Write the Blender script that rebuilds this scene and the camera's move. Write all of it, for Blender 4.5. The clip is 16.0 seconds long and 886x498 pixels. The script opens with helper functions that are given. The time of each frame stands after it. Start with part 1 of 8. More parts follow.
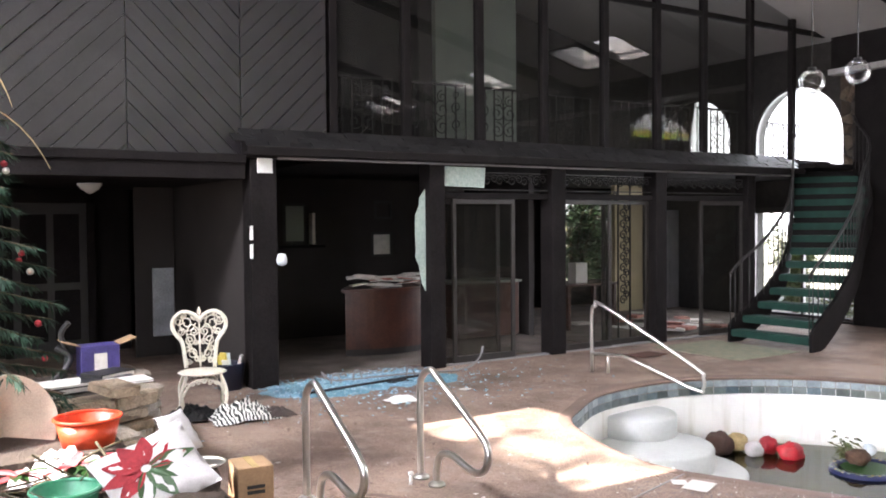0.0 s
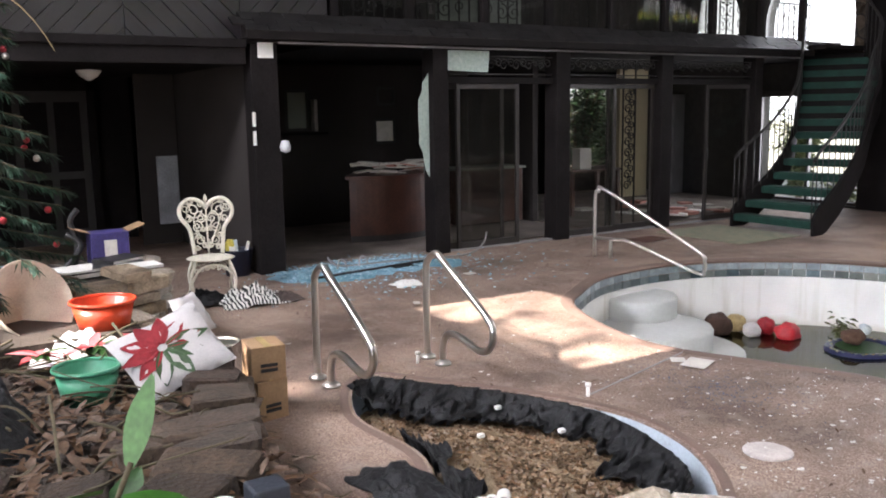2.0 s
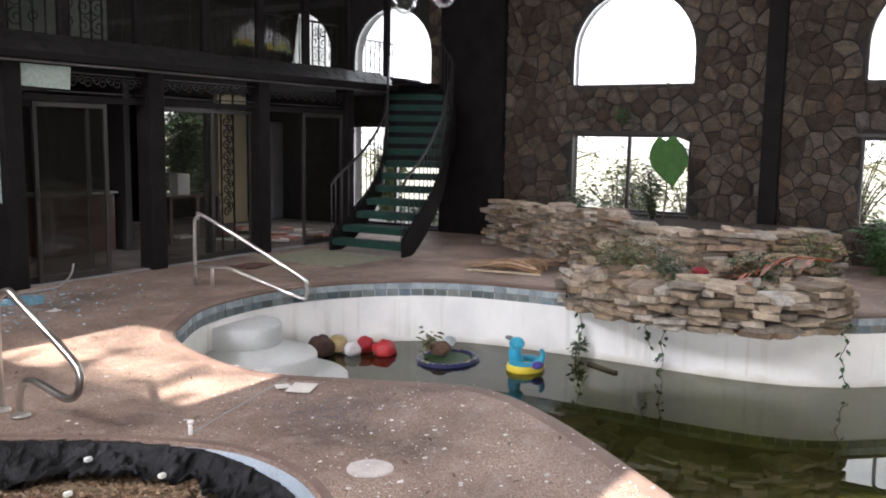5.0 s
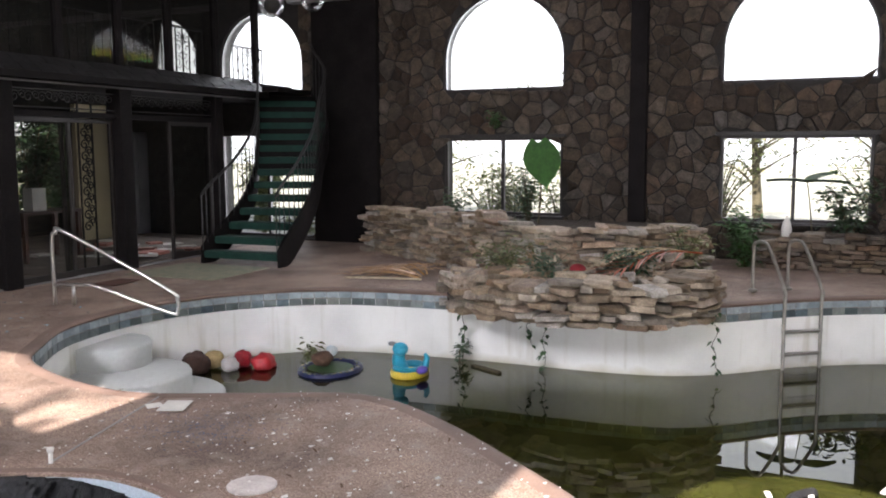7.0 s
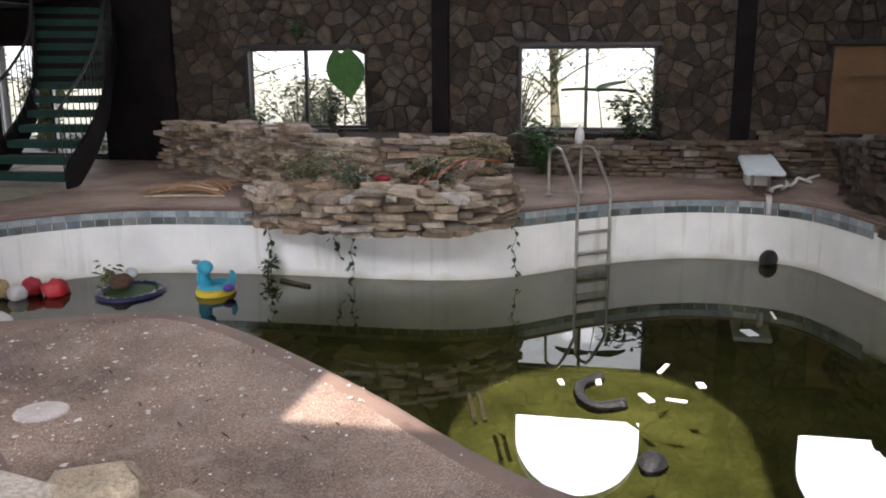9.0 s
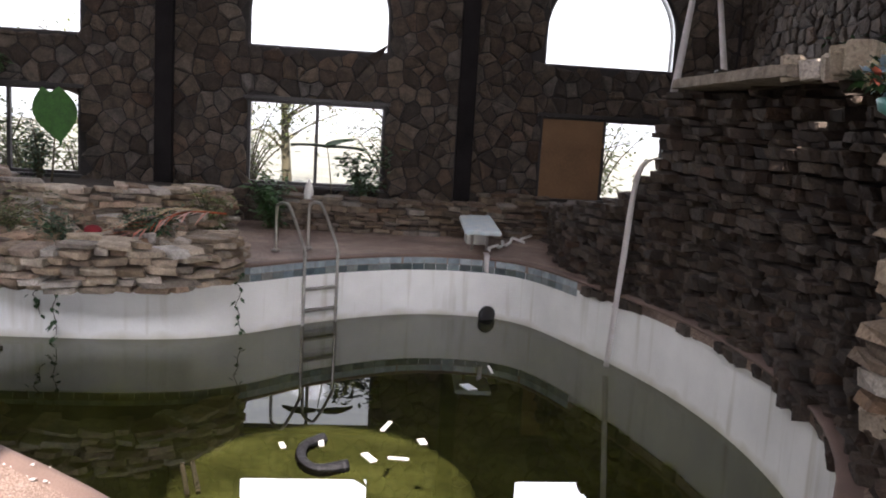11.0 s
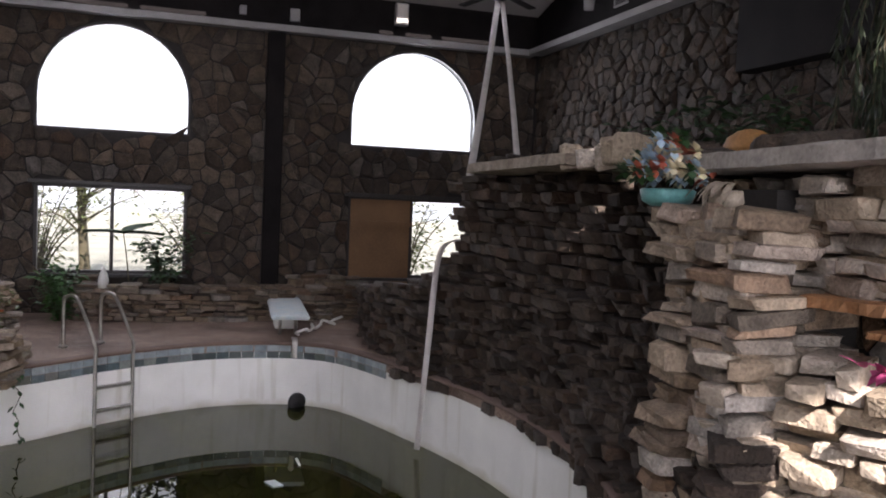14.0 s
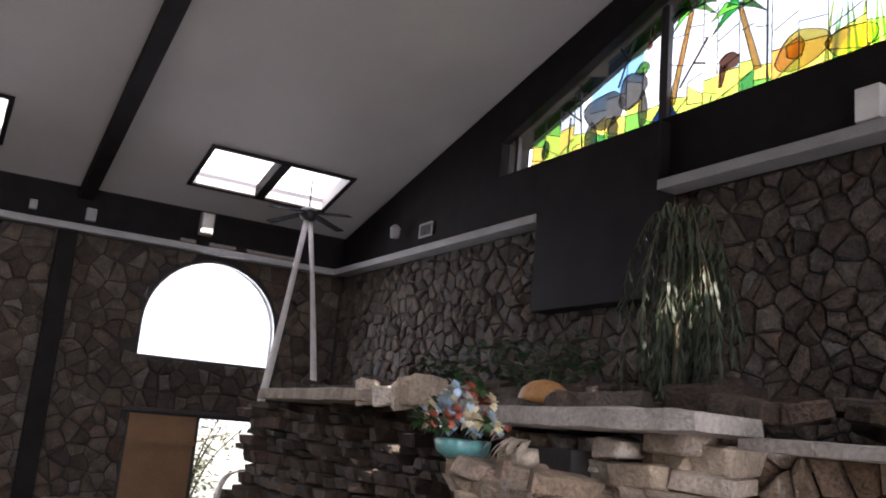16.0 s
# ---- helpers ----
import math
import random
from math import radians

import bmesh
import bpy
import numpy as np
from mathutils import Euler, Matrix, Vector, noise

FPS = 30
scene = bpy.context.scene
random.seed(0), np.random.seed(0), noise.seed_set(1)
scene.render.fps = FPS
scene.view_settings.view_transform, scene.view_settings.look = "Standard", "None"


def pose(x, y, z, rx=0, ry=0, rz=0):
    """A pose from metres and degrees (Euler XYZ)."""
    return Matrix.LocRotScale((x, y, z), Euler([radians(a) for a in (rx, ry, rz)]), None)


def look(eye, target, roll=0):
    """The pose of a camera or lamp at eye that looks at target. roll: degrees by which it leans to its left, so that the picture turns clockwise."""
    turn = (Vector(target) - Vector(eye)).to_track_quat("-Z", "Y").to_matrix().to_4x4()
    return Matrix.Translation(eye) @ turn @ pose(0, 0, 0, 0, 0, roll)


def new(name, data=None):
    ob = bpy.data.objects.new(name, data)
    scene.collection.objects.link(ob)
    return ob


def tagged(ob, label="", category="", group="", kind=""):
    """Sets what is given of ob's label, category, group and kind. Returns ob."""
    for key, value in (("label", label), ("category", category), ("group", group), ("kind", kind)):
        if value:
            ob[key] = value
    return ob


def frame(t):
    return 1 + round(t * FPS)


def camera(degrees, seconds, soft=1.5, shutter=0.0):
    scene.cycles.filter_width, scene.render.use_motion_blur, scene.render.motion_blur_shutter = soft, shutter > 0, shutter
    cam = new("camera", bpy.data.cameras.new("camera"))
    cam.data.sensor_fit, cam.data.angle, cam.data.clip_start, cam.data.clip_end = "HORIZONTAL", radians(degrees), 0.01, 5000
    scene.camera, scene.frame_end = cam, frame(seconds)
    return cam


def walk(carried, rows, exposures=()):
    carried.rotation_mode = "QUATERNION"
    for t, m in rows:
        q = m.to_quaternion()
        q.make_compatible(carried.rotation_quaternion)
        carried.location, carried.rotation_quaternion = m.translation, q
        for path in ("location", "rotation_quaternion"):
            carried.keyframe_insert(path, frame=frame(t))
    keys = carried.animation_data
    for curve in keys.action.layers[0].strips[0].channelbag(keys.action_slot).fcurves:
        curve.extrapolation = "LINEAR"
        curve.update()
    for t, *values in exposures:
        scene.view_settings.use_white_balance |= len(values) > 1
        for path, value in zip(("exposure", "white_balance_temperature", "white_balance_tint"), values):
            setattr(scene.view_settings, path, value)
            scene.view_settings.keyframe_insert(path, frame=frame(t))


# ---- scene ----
cam = camera(54.2, 16.0, soft=1.9)
PATH = [
    (0, (0.994, -0.096, 1.787), (2.068, 1.59, 1.726), -0.5),
    (0.5, (0.995, -0.117, 1.787), (2.069, 1.564, 1.641), -0.5),
    (1, (0.989, -0.123, 1.778), (2.103, 1.521, 1.54), -0.4),
    (1.5, (0.965, -0.126, 1.775), (2.033, 1.539, 1.481), -0.8),
    (2, (0.959, -0.123, 1.763), (2.012, 1.548, 1.446), -0.9),
    (2.5, (1.0, -0.122, 1.744), (2.217, 1.419, 1.366), -0.7),
    (3, (1.013, -0.115, 1.737), (2.34, 1.33, 1.348), -0.4),
    (3.5, (1.021, -0.105, 1.739), (2.455, 1.233, 1.342), -0.4),
    (4, (1.045, -0.089, 1.734), (2.568, 1.151, 1.353), -0.2),
    (4.5, (1.061, -0.066, 1.733), (2.651, 1.098, 1.392), -0.0),
    (5, (1.063, -0.061, 1.757), (2.749, 0.984, 1.499), 0.9),
    (5.2, (1.096, -0.04, 1.748), (2.809, 0.976, 1.565), 1.1),
    (7.3, (1.184, 0.018, 1.658), (3.019, 0.761, 1.372), -0.8),
    (7.5, (1.184, 0.007, 1.643), (3.024, 0.718, 1.311), -1.3),
    (8, (1.196, -0.02, 1.63), (3.055, 0.603, 1.237), -1.5),
    (8.5, (1.199, -0.031, 1.627), (3.087, 0.484, 1.213), -0.9),
    (9, (1.197, -0.066, 1.628), (3.113, 0.317, 1.203), -0.3),
    (9.5, (1.226, -0.058, 1.62), (3.18, 0.125, 1.238), 1.2),
    (12, (1.36, -0.22, 1.648), (3.31, -0.586, 1.396), 3.0),
    (12.5, (1.351, -0.254, 1.686), (3.29, -0.689, 1.457), 2.6),
    (13, (1.355, -0.267, 1.695), (3.281, -0.766, 1.493), 2.7),
    (13.5, (1.374, -0.303, 1.723), (3.287, -0.864, 1.561), 2.5),
    (14, (1.389, -0.333, 1.756), (3.29, -0.944, 1.655), 2.4),
    (14.5, (1.394, -0.329, 1.808), (3.285, -0.982, 1.78), 2.5),
    (15, (1.404, -0.351, 1.853), (3.269, -1.07, 1.924), 3.3),
    (15.5, (1.431, -0.44, 1.912), (3.223, -1.29, 2.168), 4.2),
    (16, (1.599, -0.461, 1.944), (3.297, -1.435, 2.35), 5.0),
]
walk(cam, [(t, look(eye, target, roll)) for t, eye, target, roll in PATH],
     exposures=[(t, stops, 6450 if t < 10 else 6330, 18 if t < 10 else 23) for t, stops in ((0, 2.95), (1.0, 2.55), (2.0, 2.35), (3.5, 2.2), (5.0, 2.15), (7.5, 1.85), (9.0, 1.7), (12.0, 1.45), (14.5, 1.4), (16.0, 1.85))])

# ---- light ----
SUN_WAY = Vector((1.24, -0.10, -1.0)).normalized()
world = bpy.data.worlds.new("daylight")
scene.world = world
world.use_nodes = True
wn = world.node_tree
sky = wn.nodes.new("ShaderNodeTexSky")
sky.sky_type, sky.sun_disc = "NISHITA", False
sky.sun_elevation, sky.sun_rotation = math.asin(-SUN_WAY.z), math.atan2(-SUN_WAY.x, -SUN_WAY.y)
wn.links.new(sky.outputs[0], wn.nodes["Background"].inputs[0])
wn.nodes["Background"].inputs[1].default_value = 0.06
sun = new("sun", bpy.data.lights.new("sun", "SUN"))
sun.data.energy, sun.data.angle, sun.data.color = 5.0, radians(0.5), (1.0, 0.94, 0.84)
sun.matrix_world = look((0, 0, 30), Vector((0, 0, 30)) + SUN_WAY)


def sky_lamp(name, eye, way, width, height, power, tint=(0.92, 0.96, 1.0)):
    lamp = new(name, bpy.data.lights.new(name, "AREA"))
    lamp.data.shape, lamp.data.size, lamp.data.size_y = "RECTANGLE", width, height
    lamp.data.energy, lamp.data.color, lamp.data.spread = power * 0.72, tint, radians(125)
    lamp.matrix_world = look(eye, Vector(eye) + Vector(way))
    return lamp


for c in (9.66, 4.9, 0.41, -4.08):
    sky_lamp("sky_in_arch", (15.25, c, 3.45), (-1, 0, -0.25), 2.2, 1.7, 52)
for c, high, low in ((4.9, 11, 6), (0.41, 14, 8), (-4.08, 14, 105)):
    sky_lamp("sky_in_west_arch", (-5.5, c, 3.2), (1, 0, -0.25), 2.4, 2.0, high)
    sky_lamp("sky_in_west_window", (-5.5, c, 1.15), (1, 0, -0.05), 3.2, 1.6, low)
sky_lamp("sky_in_stair_window", (14.95, 9.55, 1.0), (-1, 0.45, -0.1), 2.0, 1.8, 20)
for x, y, z in ((13.32, 0.25, 5.6), (13.32, 4.75, 5.6), (13.32, -4.26, 5.6)):
    sky_lamp("sky_in_skylight", (x, y, z), (0, 0, -1), 1.0, 2.0, 12)
# added fill at the unseen west roof openings, aimed at deck and pool
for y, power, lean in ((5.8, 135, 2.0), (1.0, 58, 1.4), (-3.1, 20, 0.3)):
    sky_lamp("fill_in_west_opening", (-1.41, y, 5.7), (lean, 0, -1), 1.2, 2.0, power).data.spread = radians(110)

# ---- materials ----
def material(name, colour, rough=0.6, metal=0.0, scale=6.0, vary=0.25, fine=60.0, bump=0.3, bump_size=0.01,
             second=None, spread=0.5, random_tone=0.0, specular=0.5):
    """A procedural surface: two scales of noise on the colour, relief, and an optional second colour in patches."""
    m = bpy.data.materials.new(name)
    m.use_nodes = True
    nt = m.node_tree
    N, L = nt.nodes, nt.links
    b = N["Principled BSDF"]
    b.inputs["Roughness"].default_value = rough
    b.inputs["Metallic"].default_value = metal
    b.inputs["Specular IOR Level"].default_value = specular
    co = N.new("ShaderNodeTexCoord")
    big = N.new("ShaderNodeTexNoise")
    big.inputs["Scale"].default_value, big.inputs["Detail"].default_value = scale, 6
    small = N.new("ShaderNodeTexNoise")
    small.inputs["Scale"].default_value, small.inputs["Detail"].default_value = fine, 4
    geo = N.new("ShaderNodeNewGeometry")
    L.new(geo.outputs["Position"], big.inputs["Vector"])
    L.new(geo.outputs["Position"], small.inputs["Vector"])
    ramp = N.new("ShaderNodeValToRGB")
    ramp.color_ramp.elements[0].position, ramp.color_ramp.elements[1].position = 0.5 - spread / 2, 0.5 + spread / 2
    c = Vector(colour)
    d = Vector(second) if second else c * (1 + vary)
    ramp.color_ramp.elements[0].color = (*(c if second else c * (1 - vary)), 1)
    ramp.color_ramp.elements[1].color = (*d, 1)
    L.new(big.outputs["Fac"], ramp.inputs["Fac"])
    mul = N.new("ShaderNodeMix")
    mul.data_type, mul.blend_type = "RGBA", "OVERLAY"
    mul.inputs[0].default_value = min(1.0, vary * 1.6)
    L.new(ramp.outputs["Color"], mul.inputs[6])
    L.new(small.outputs["Fac"], mul.inputs[7])
    out = mul.outputs[2]
    if random_tone:
        info = N.new("ShaderNodeObjectInfo")
        isl = N.new("ShaderNodeMath")
        isl.operation = "ADD"
        L.new(info.outputs["Random"], isl.inputs[0])
        L.new(geo.outputs["Random Per Island"], isl.inputs[1])
        fr = N.new("ShaderNodeMath")
        fr.operation = "FRACT"
        L.new(isl.outputs[0], fr.inputs[0])
        mr = N.new("ShaderNodeMapRange")
        mr.inputs["To Min"].default_value, mr.inputs["To Max"].default_value = 1 - random_tone, 1 + random_tone
        L.new(fr.outputs[0], mr.inputs["Value"])
        hsv = N.new("ShaderNodeHueSaturation")
        hsv.inputs["Saturation"].default_value = 1.0
        L.new(mr.outputs[0], hsv.inputs["Value"])
        mh = N.new("ShaderNodeMapRange")
        mh.inputs["To Min"].default_value, mh.inputs["To Max"].default_value = 1.25, 0.65
        L.new(fr.outputs[0], mh.inputs["Value"])
        L.new(mh.outputs[0], hsv.inputs["Saturation"])
        L.new(out, hsv.inputs["Color"])
        nine = N.new("ShaderNodeMath")
        nine.operation = "MULTIPLY"
        nine.inputs[1].default_value = 9.7
        L.new(fr.outputs[0], nine.inputs[0])
        fr2 = N.new("ShaderNodeMath")
        fr2.operation = "FRACT"
        L.new(nine.outputs[0], fr2.inputs[0])
        hue = N.new("ShaderNodeValToRGB")
        he = hue.color_ramp.elements
        he[0].position, he[0].color = 0.0, (0.92, 0.97, 1.0, 1)
        he[1].position, he[1].color = 1.0, (1.0, 0.76, 0.56, 1)
        for p_, c_ in ((0.35, (1.0, 0.95, 0.84, 1)), (0.6, (1.0, 0.88, 0.70, 1)), (0.85, (0.85, 0.78, 0.72, 1))):
            he.new(p_).color = c_
        L.new(fr2.outputs[0], hue.inputs["Fac"])
        tint = N.new("ShaderNodeMix")
        tint.data_type, tint.blend_type = "RGBA", "MULTIPLY"
        tint.inputs[0].default_value = 1.0 if random_tone > 0.4 else 0.0
        L.new(hsv.outputs["Color"], tint.inputs[6])
        L.new(hue.outputs[0], tint.inputs[7])
        out = tint.outputs[2]
    L.new(out, b.inputs["Base Color"])
    if bump:
        bp = N.new("ShaderNodeBump")
        bp.inputs["Strength"].default_value, bp.inputs["Distance"].default_value = bump, bump_size
        L.new(small.outputs["Fac"], bp.inputs["Height"])
        L.new(bp.outputs[0], b.inputs["Normal"])
    return m


def glass(name, tint=(0.8, 0.83, 0.82), gloss=1.0, rough=0.0, dirt=0.0):
    """A thin pane: clear tinted glass with a mirror gloss that grows at flat angles, and a film of dust."""
    m = bpy.data.materials.new(name)
    m.use_nodes = True
    nt = m.node_tree
    N, L = nt.nodes, nt.links
    N.remove(N["Principled BSDF"])
    clear, shine, fres, mix = (N.new("ShaderNodeBsdfTransparent"), N.new("ShaderNodeBsdfGlossy"), N.new("ShaderNodeFresnel"), N.new("ShaderNodeMixShader"))
    clear.inputs[0].default_value = (*tint, 1)
    shine.inputs["Roughness"].default_value = rough
    fres.inputs["IOR"].default_value = 1.5
    gain = N.new("ShaderNodeMath")
    gain.operation, gain.use_clamp = "MULTIPLY", True
    gain.inputs[1].default_value = gloss
    L.new(fres.outputs[0], gain.inputs[0])
    L.new(gain.outputs[0], mix.inputs[0])
    base = clear.outputs[0]
    if dirt:
        film, blend, noise_ = N.new("ShaderNodeBsdfDiffuse"), N.new("ShaderNodeMixShader"), N.new("ShaderNodeTexNoise")
        film.inputs[0].default_value = (0.45, 0.43, 0.38, 1)
        noise_.inputs["Scale"].default_value, noise_.inputs["Detail"].default_value = 2.5, 6
        amount = N.new("ShaderNodeMath")
        amount.operation = "MULTIPLY"
        amount.inputs[1].default_value = dirt
        L.new(noise_.outputs["Fac"], amount.inputs[0])
        L.new(amount.outputs[0], blend.inputs[0])
        L.new(base, blend.inputs[1])
        L.new(film.outputs[0], blend.inputs[2])
        base = blend.outputs[0]
    L.new(base, mix.inputs[1])
    L.new(shine.outputs[0], mix.inputs[2])
    L.new(mix.outputs[0], N["Material Output"].inputs[0])
    return m


STONE = material("field_stone", (0.064, 0.049, 0.038), 0.85, scale=7.0, vary=0.45, fine=38, bump=1.0, bump_size=0.03, random_tone=0.55)
LEDGE = material("ledge_stone", (0.30, 0.25, 0.205), 0.9, scale=9.0, vary=0.4, fine=55, bump=0.9, bump_size=0.02, random_tone=0.5)
MORTAR = material("dark_mortar", (0.024, 0.021, 0.019), 0.95, scale=8, vary=0.3, fine=90, bump=0.5)
DARKWOOD = material("dark_stained_wood", (0.010, 0.0082, 0.0082), 0.75, scale=3, vary=0.4, fine=50, bump=0.4, specular=0.12)
BLACKPAINT = material("black_painted_metal", (0.02, 0.019, 0.019), 0.45, scale=5, vary=0.3, fine=60, bump=0.1)
BOARDS = material("brown_wall_boards", (0.022, 0.019, 0.021), 0.30, scale=3, vary=0.3, fine=70, bump=0.25)
CEIL = material("ceiling_plaster", (0.40, 0.375, 0.36), 0.9, scale=0.8, vary=0.08, fine=120, bump=0.2)
TRIM = material("grey_trim_paint", (0.26, 0.25, 0.245), 0.6, scale=3, vary=0.15, fine=60, bump=0.1)
GREEN = material("green_carpet_tread", (0.004, 0.036, 0.025), 0.85, scale=8, vary=0.3, fine=200, bump=0.4)
STEEL = material("stainless_steel", (0.62, 0.60, 0.56), 0.28, 1.0, scale=8, vary=0.12, fine=90, bump=0.03)
PLY = material("plywood", (0.17, 0.092, 0.04), 0.7, scale=2, vary=0.2, fine=50, bump=0.2)
GLASS = glass("window_glass", (0.86, 0.9, 0.88), 1.0, dirt=0.10)
SMOKE = glass("smoked_glass", (0.46, 0.46, 0.44), 1.1, dirt=0.025)
WHITE = material("white_paint", (0.72, 0.71, 0.67), 0.5, scale=5, vary=0.12, fine=60, bump=0.1)
SOIL = material("soil", (0.05, 0.037, 0.027), 0.95, scale=8, vary=0.4, fine=60, bump=0.9, bump_size=0.03)
GRASSG = material("ground_litter", (0.36, 0.35, 0.29), 0.95, scale=0.5, vary=0.35, fine=20, bump=0.6)


# ---- building tools ----
def box(bm, x0, x1, y0, y1, z0, z1, bevel=0.0):
    r = bmesh.ops.create_cube(bm, size=1.0, matrix=Matrix.Translation(((x0 + x1) / 2, (y0 + y1) / 2, (z0 + z1) / 2)) @ Matrix.Diagonal((abs(x1 - x0), abs(y1 - y0), abs(z1 - z0), 1)))
    if bevel:
        edges = {e for v in r["verts"] for e in v.link_edges}
        bmesh.ops.bevel(bm, geom=list(edges), offset=bevel, segments=2, profile=0.5, affect="EDGES")
    return r["verts"]


def bar(bm, a, b, width, depth, up=(0, 0, 1)):
    """A straight bar of rectangular section from a to b."""
    a, b = Vector(a), Vector(b)
    w = (b - a).normalized()
    s = w.cross(Vector(up)).normalized() if abs(w.dot(Vector(up))) < 0.99 else Vector((1, 0, 0))
    u = s.cross(w)
    vs = [bm.verts.new(p + s * i * width / 2 + u * j * depth / 2) for p in (a, b) for i, j in ((-1, -1), (1, -1), (1, 1), (-1, 1))]
    for f in ((3, 2, 1, 0), (4, 5, 6, 7), (0, 1, 5, 4), (1, 2, 6, 5), (2, 3, 7, 6), (3, 0, 4, 7)):
        bm.faces.new([vs[i] for i in f])


def tube(bm, pts, r, n=10, closed=False, r_end=None):
    """A round tube along points."""
    pts = [Vector(p) for p in pts]
    rings, last, side = [], len(pts) - 1, None
    for i, p in enumerate(pts):
        w = (pts[min(i + 1, last)] - pts[max(i - 1, 0)]) if not closed else (pts[(i + 1) % len(pts)] - pts[i - 1])
        w = w.normalized() if w.length > 1e-9 else Vector((0, 0, 1))
        if side is None:
            side = w.orthogonal().normalized()
        side = (side - w * side.dot(w)).normalized()
        up = w.cross(side)
        rr = r if r_end is None else r + (r_end - r) * i / max(1, last)
        rings.append([bm.verts.new(p + (side * math.cos(k * math.tau / n) + up * math.sin(k * math.tau / n)) * rr) for k in range(n)])
    for i in range(len(rings) - (0 if closed else 1)):
        a, b = rings[i], rings[(i + 1) % len(rings)]
        for k in range(n):
            f = bm.faces.new((a[k], a[(k + 1) % n], b[(k + 1) % n], b[k]))
            f.smooth = True
    if not closed:
        bm.faces.new(rings[0][::-1])
        bm.faces.new(rings[-1])


def lathe(bm, profile, centre=(0, 0, 0), n=24, squash=1.0):
    """A turned form: profile of (radius, height)."""
    cx, cy, cz = centre
    rings = [[bm.verts.new((cx + max(r, 1e-4) * math.cos(k * math.tau / n), cy + max(r, 1e-4) * squash * math.sin(k * math.tau / n), cz + h)) for k in range(n)] for r, h in profile]
    for a, b in zip(rings, rings[1:]):
        for k in range(n):
            bm.faces.new((a[k], a[(k + 1) % n], b[(k + 1) % n], b[k])).smooth = True
    bm.faces.new(rings[0][::-1])
    bm.faces.new(rings[-1])


def smooth_line(pts, per=6, closed=False):
    """Points along a smooth curve through a few given ones."""
    P = [Vector(p) for p in pts]
    n, out = len(P), []
    for i in range(n if closed else n - 1):
        if closed:
            a, b, c, d = P[i - 1], P[i], P[(i + 1) % n], P[(i + 2) % n]
        else:
            a, b, c, d = P[max(i - 1, 0)], P[i], P[i + 1], P[min(i + 2, n - 1)]
        for k in range(per):
            t = k / per
            out.append(0.5 * (2 * b + (c - a) * t + (2 * a - 5 * b + 4 * c - d) * t * t + (3 * b - a - 3 * c + d) * t ** 3))
    if not closed:
        out.append(P[-1])
    return out


def plate(bm, outer, holes, place, thick):
    """A flat plate with holes: outlines in 2D, place(u, v, w) puts them in the world, thick is its depth along w."""
    flat = bmesh.new()
    for loop in (outer, *holes):
        vs = [flat.verts.new((u, v, 0)) for u, v in loop]
        for i in range(len(vs)):
            flat.edges.new((vs[i - 1], vs[i]))
    bmesh.ops.triangle_fill(flat, edges=flat.edges[:], use_beauty=True)
    flat.verts.index_update()
    front = [bm.verts.new(place(v.co.x, v.co.y, 0)) for v in flat.verts]
    back = [bm.verts.new(place(v.co.x, v.co.y, thick)) for v in flat.verts]
    for f in flat.faces:
        ids = [v.index for v in f.verts]
        bm.faces.new([front[i] for i in ids])
        bm.faces.new([back[i] for i in reversed(ids)])
    for e in flat.edges:
        if len(e.link_faces) == 1:
            i, j = (v.index for v in e.verts)
            bm.faces.new((front[i], front[j], back[j], back[i]))
    flat.free()
    bmesh.ops.recalc_face_normals(bm, faces=bm.faces[:])


def mesh_of(name, bm, mat):
    me = bpy.data.meshes.new(name)
    bm.normal_update()
    bm.to_mesh(me)
    bm.free()
    if mat:
        me.materials.append(mat)
    return me


def part(name, bm, mat, parent, label=""):
    """Links a bmesh as one mesh object under a thing or a part."""
    ob = new(name, mesh_of(name, bm, mat))
    ob.parent = parent
    return tagged(ob, label) if label else ob


def whole(name, bm, mat, label="", category="", group="", kind=""):
    return tagged(new(name, mesh_of(name, bm, mat)), label, category, group, kind)


def empty(name, label="", category="", group="", kind="", at=(0, 0, 0)):
    ob = new(name)
    ob.location = at
    ob.empty_display_size = 0.1
    return tagged(ob, label, category, group, kind)


def boxes(name, spans, mat, parent, bevel=0.0, label=""):
    bm = bmesh.new()
    for s in spans:
        box(bm, *s, bevel)
    return part(name, bm, mat, parent, label)


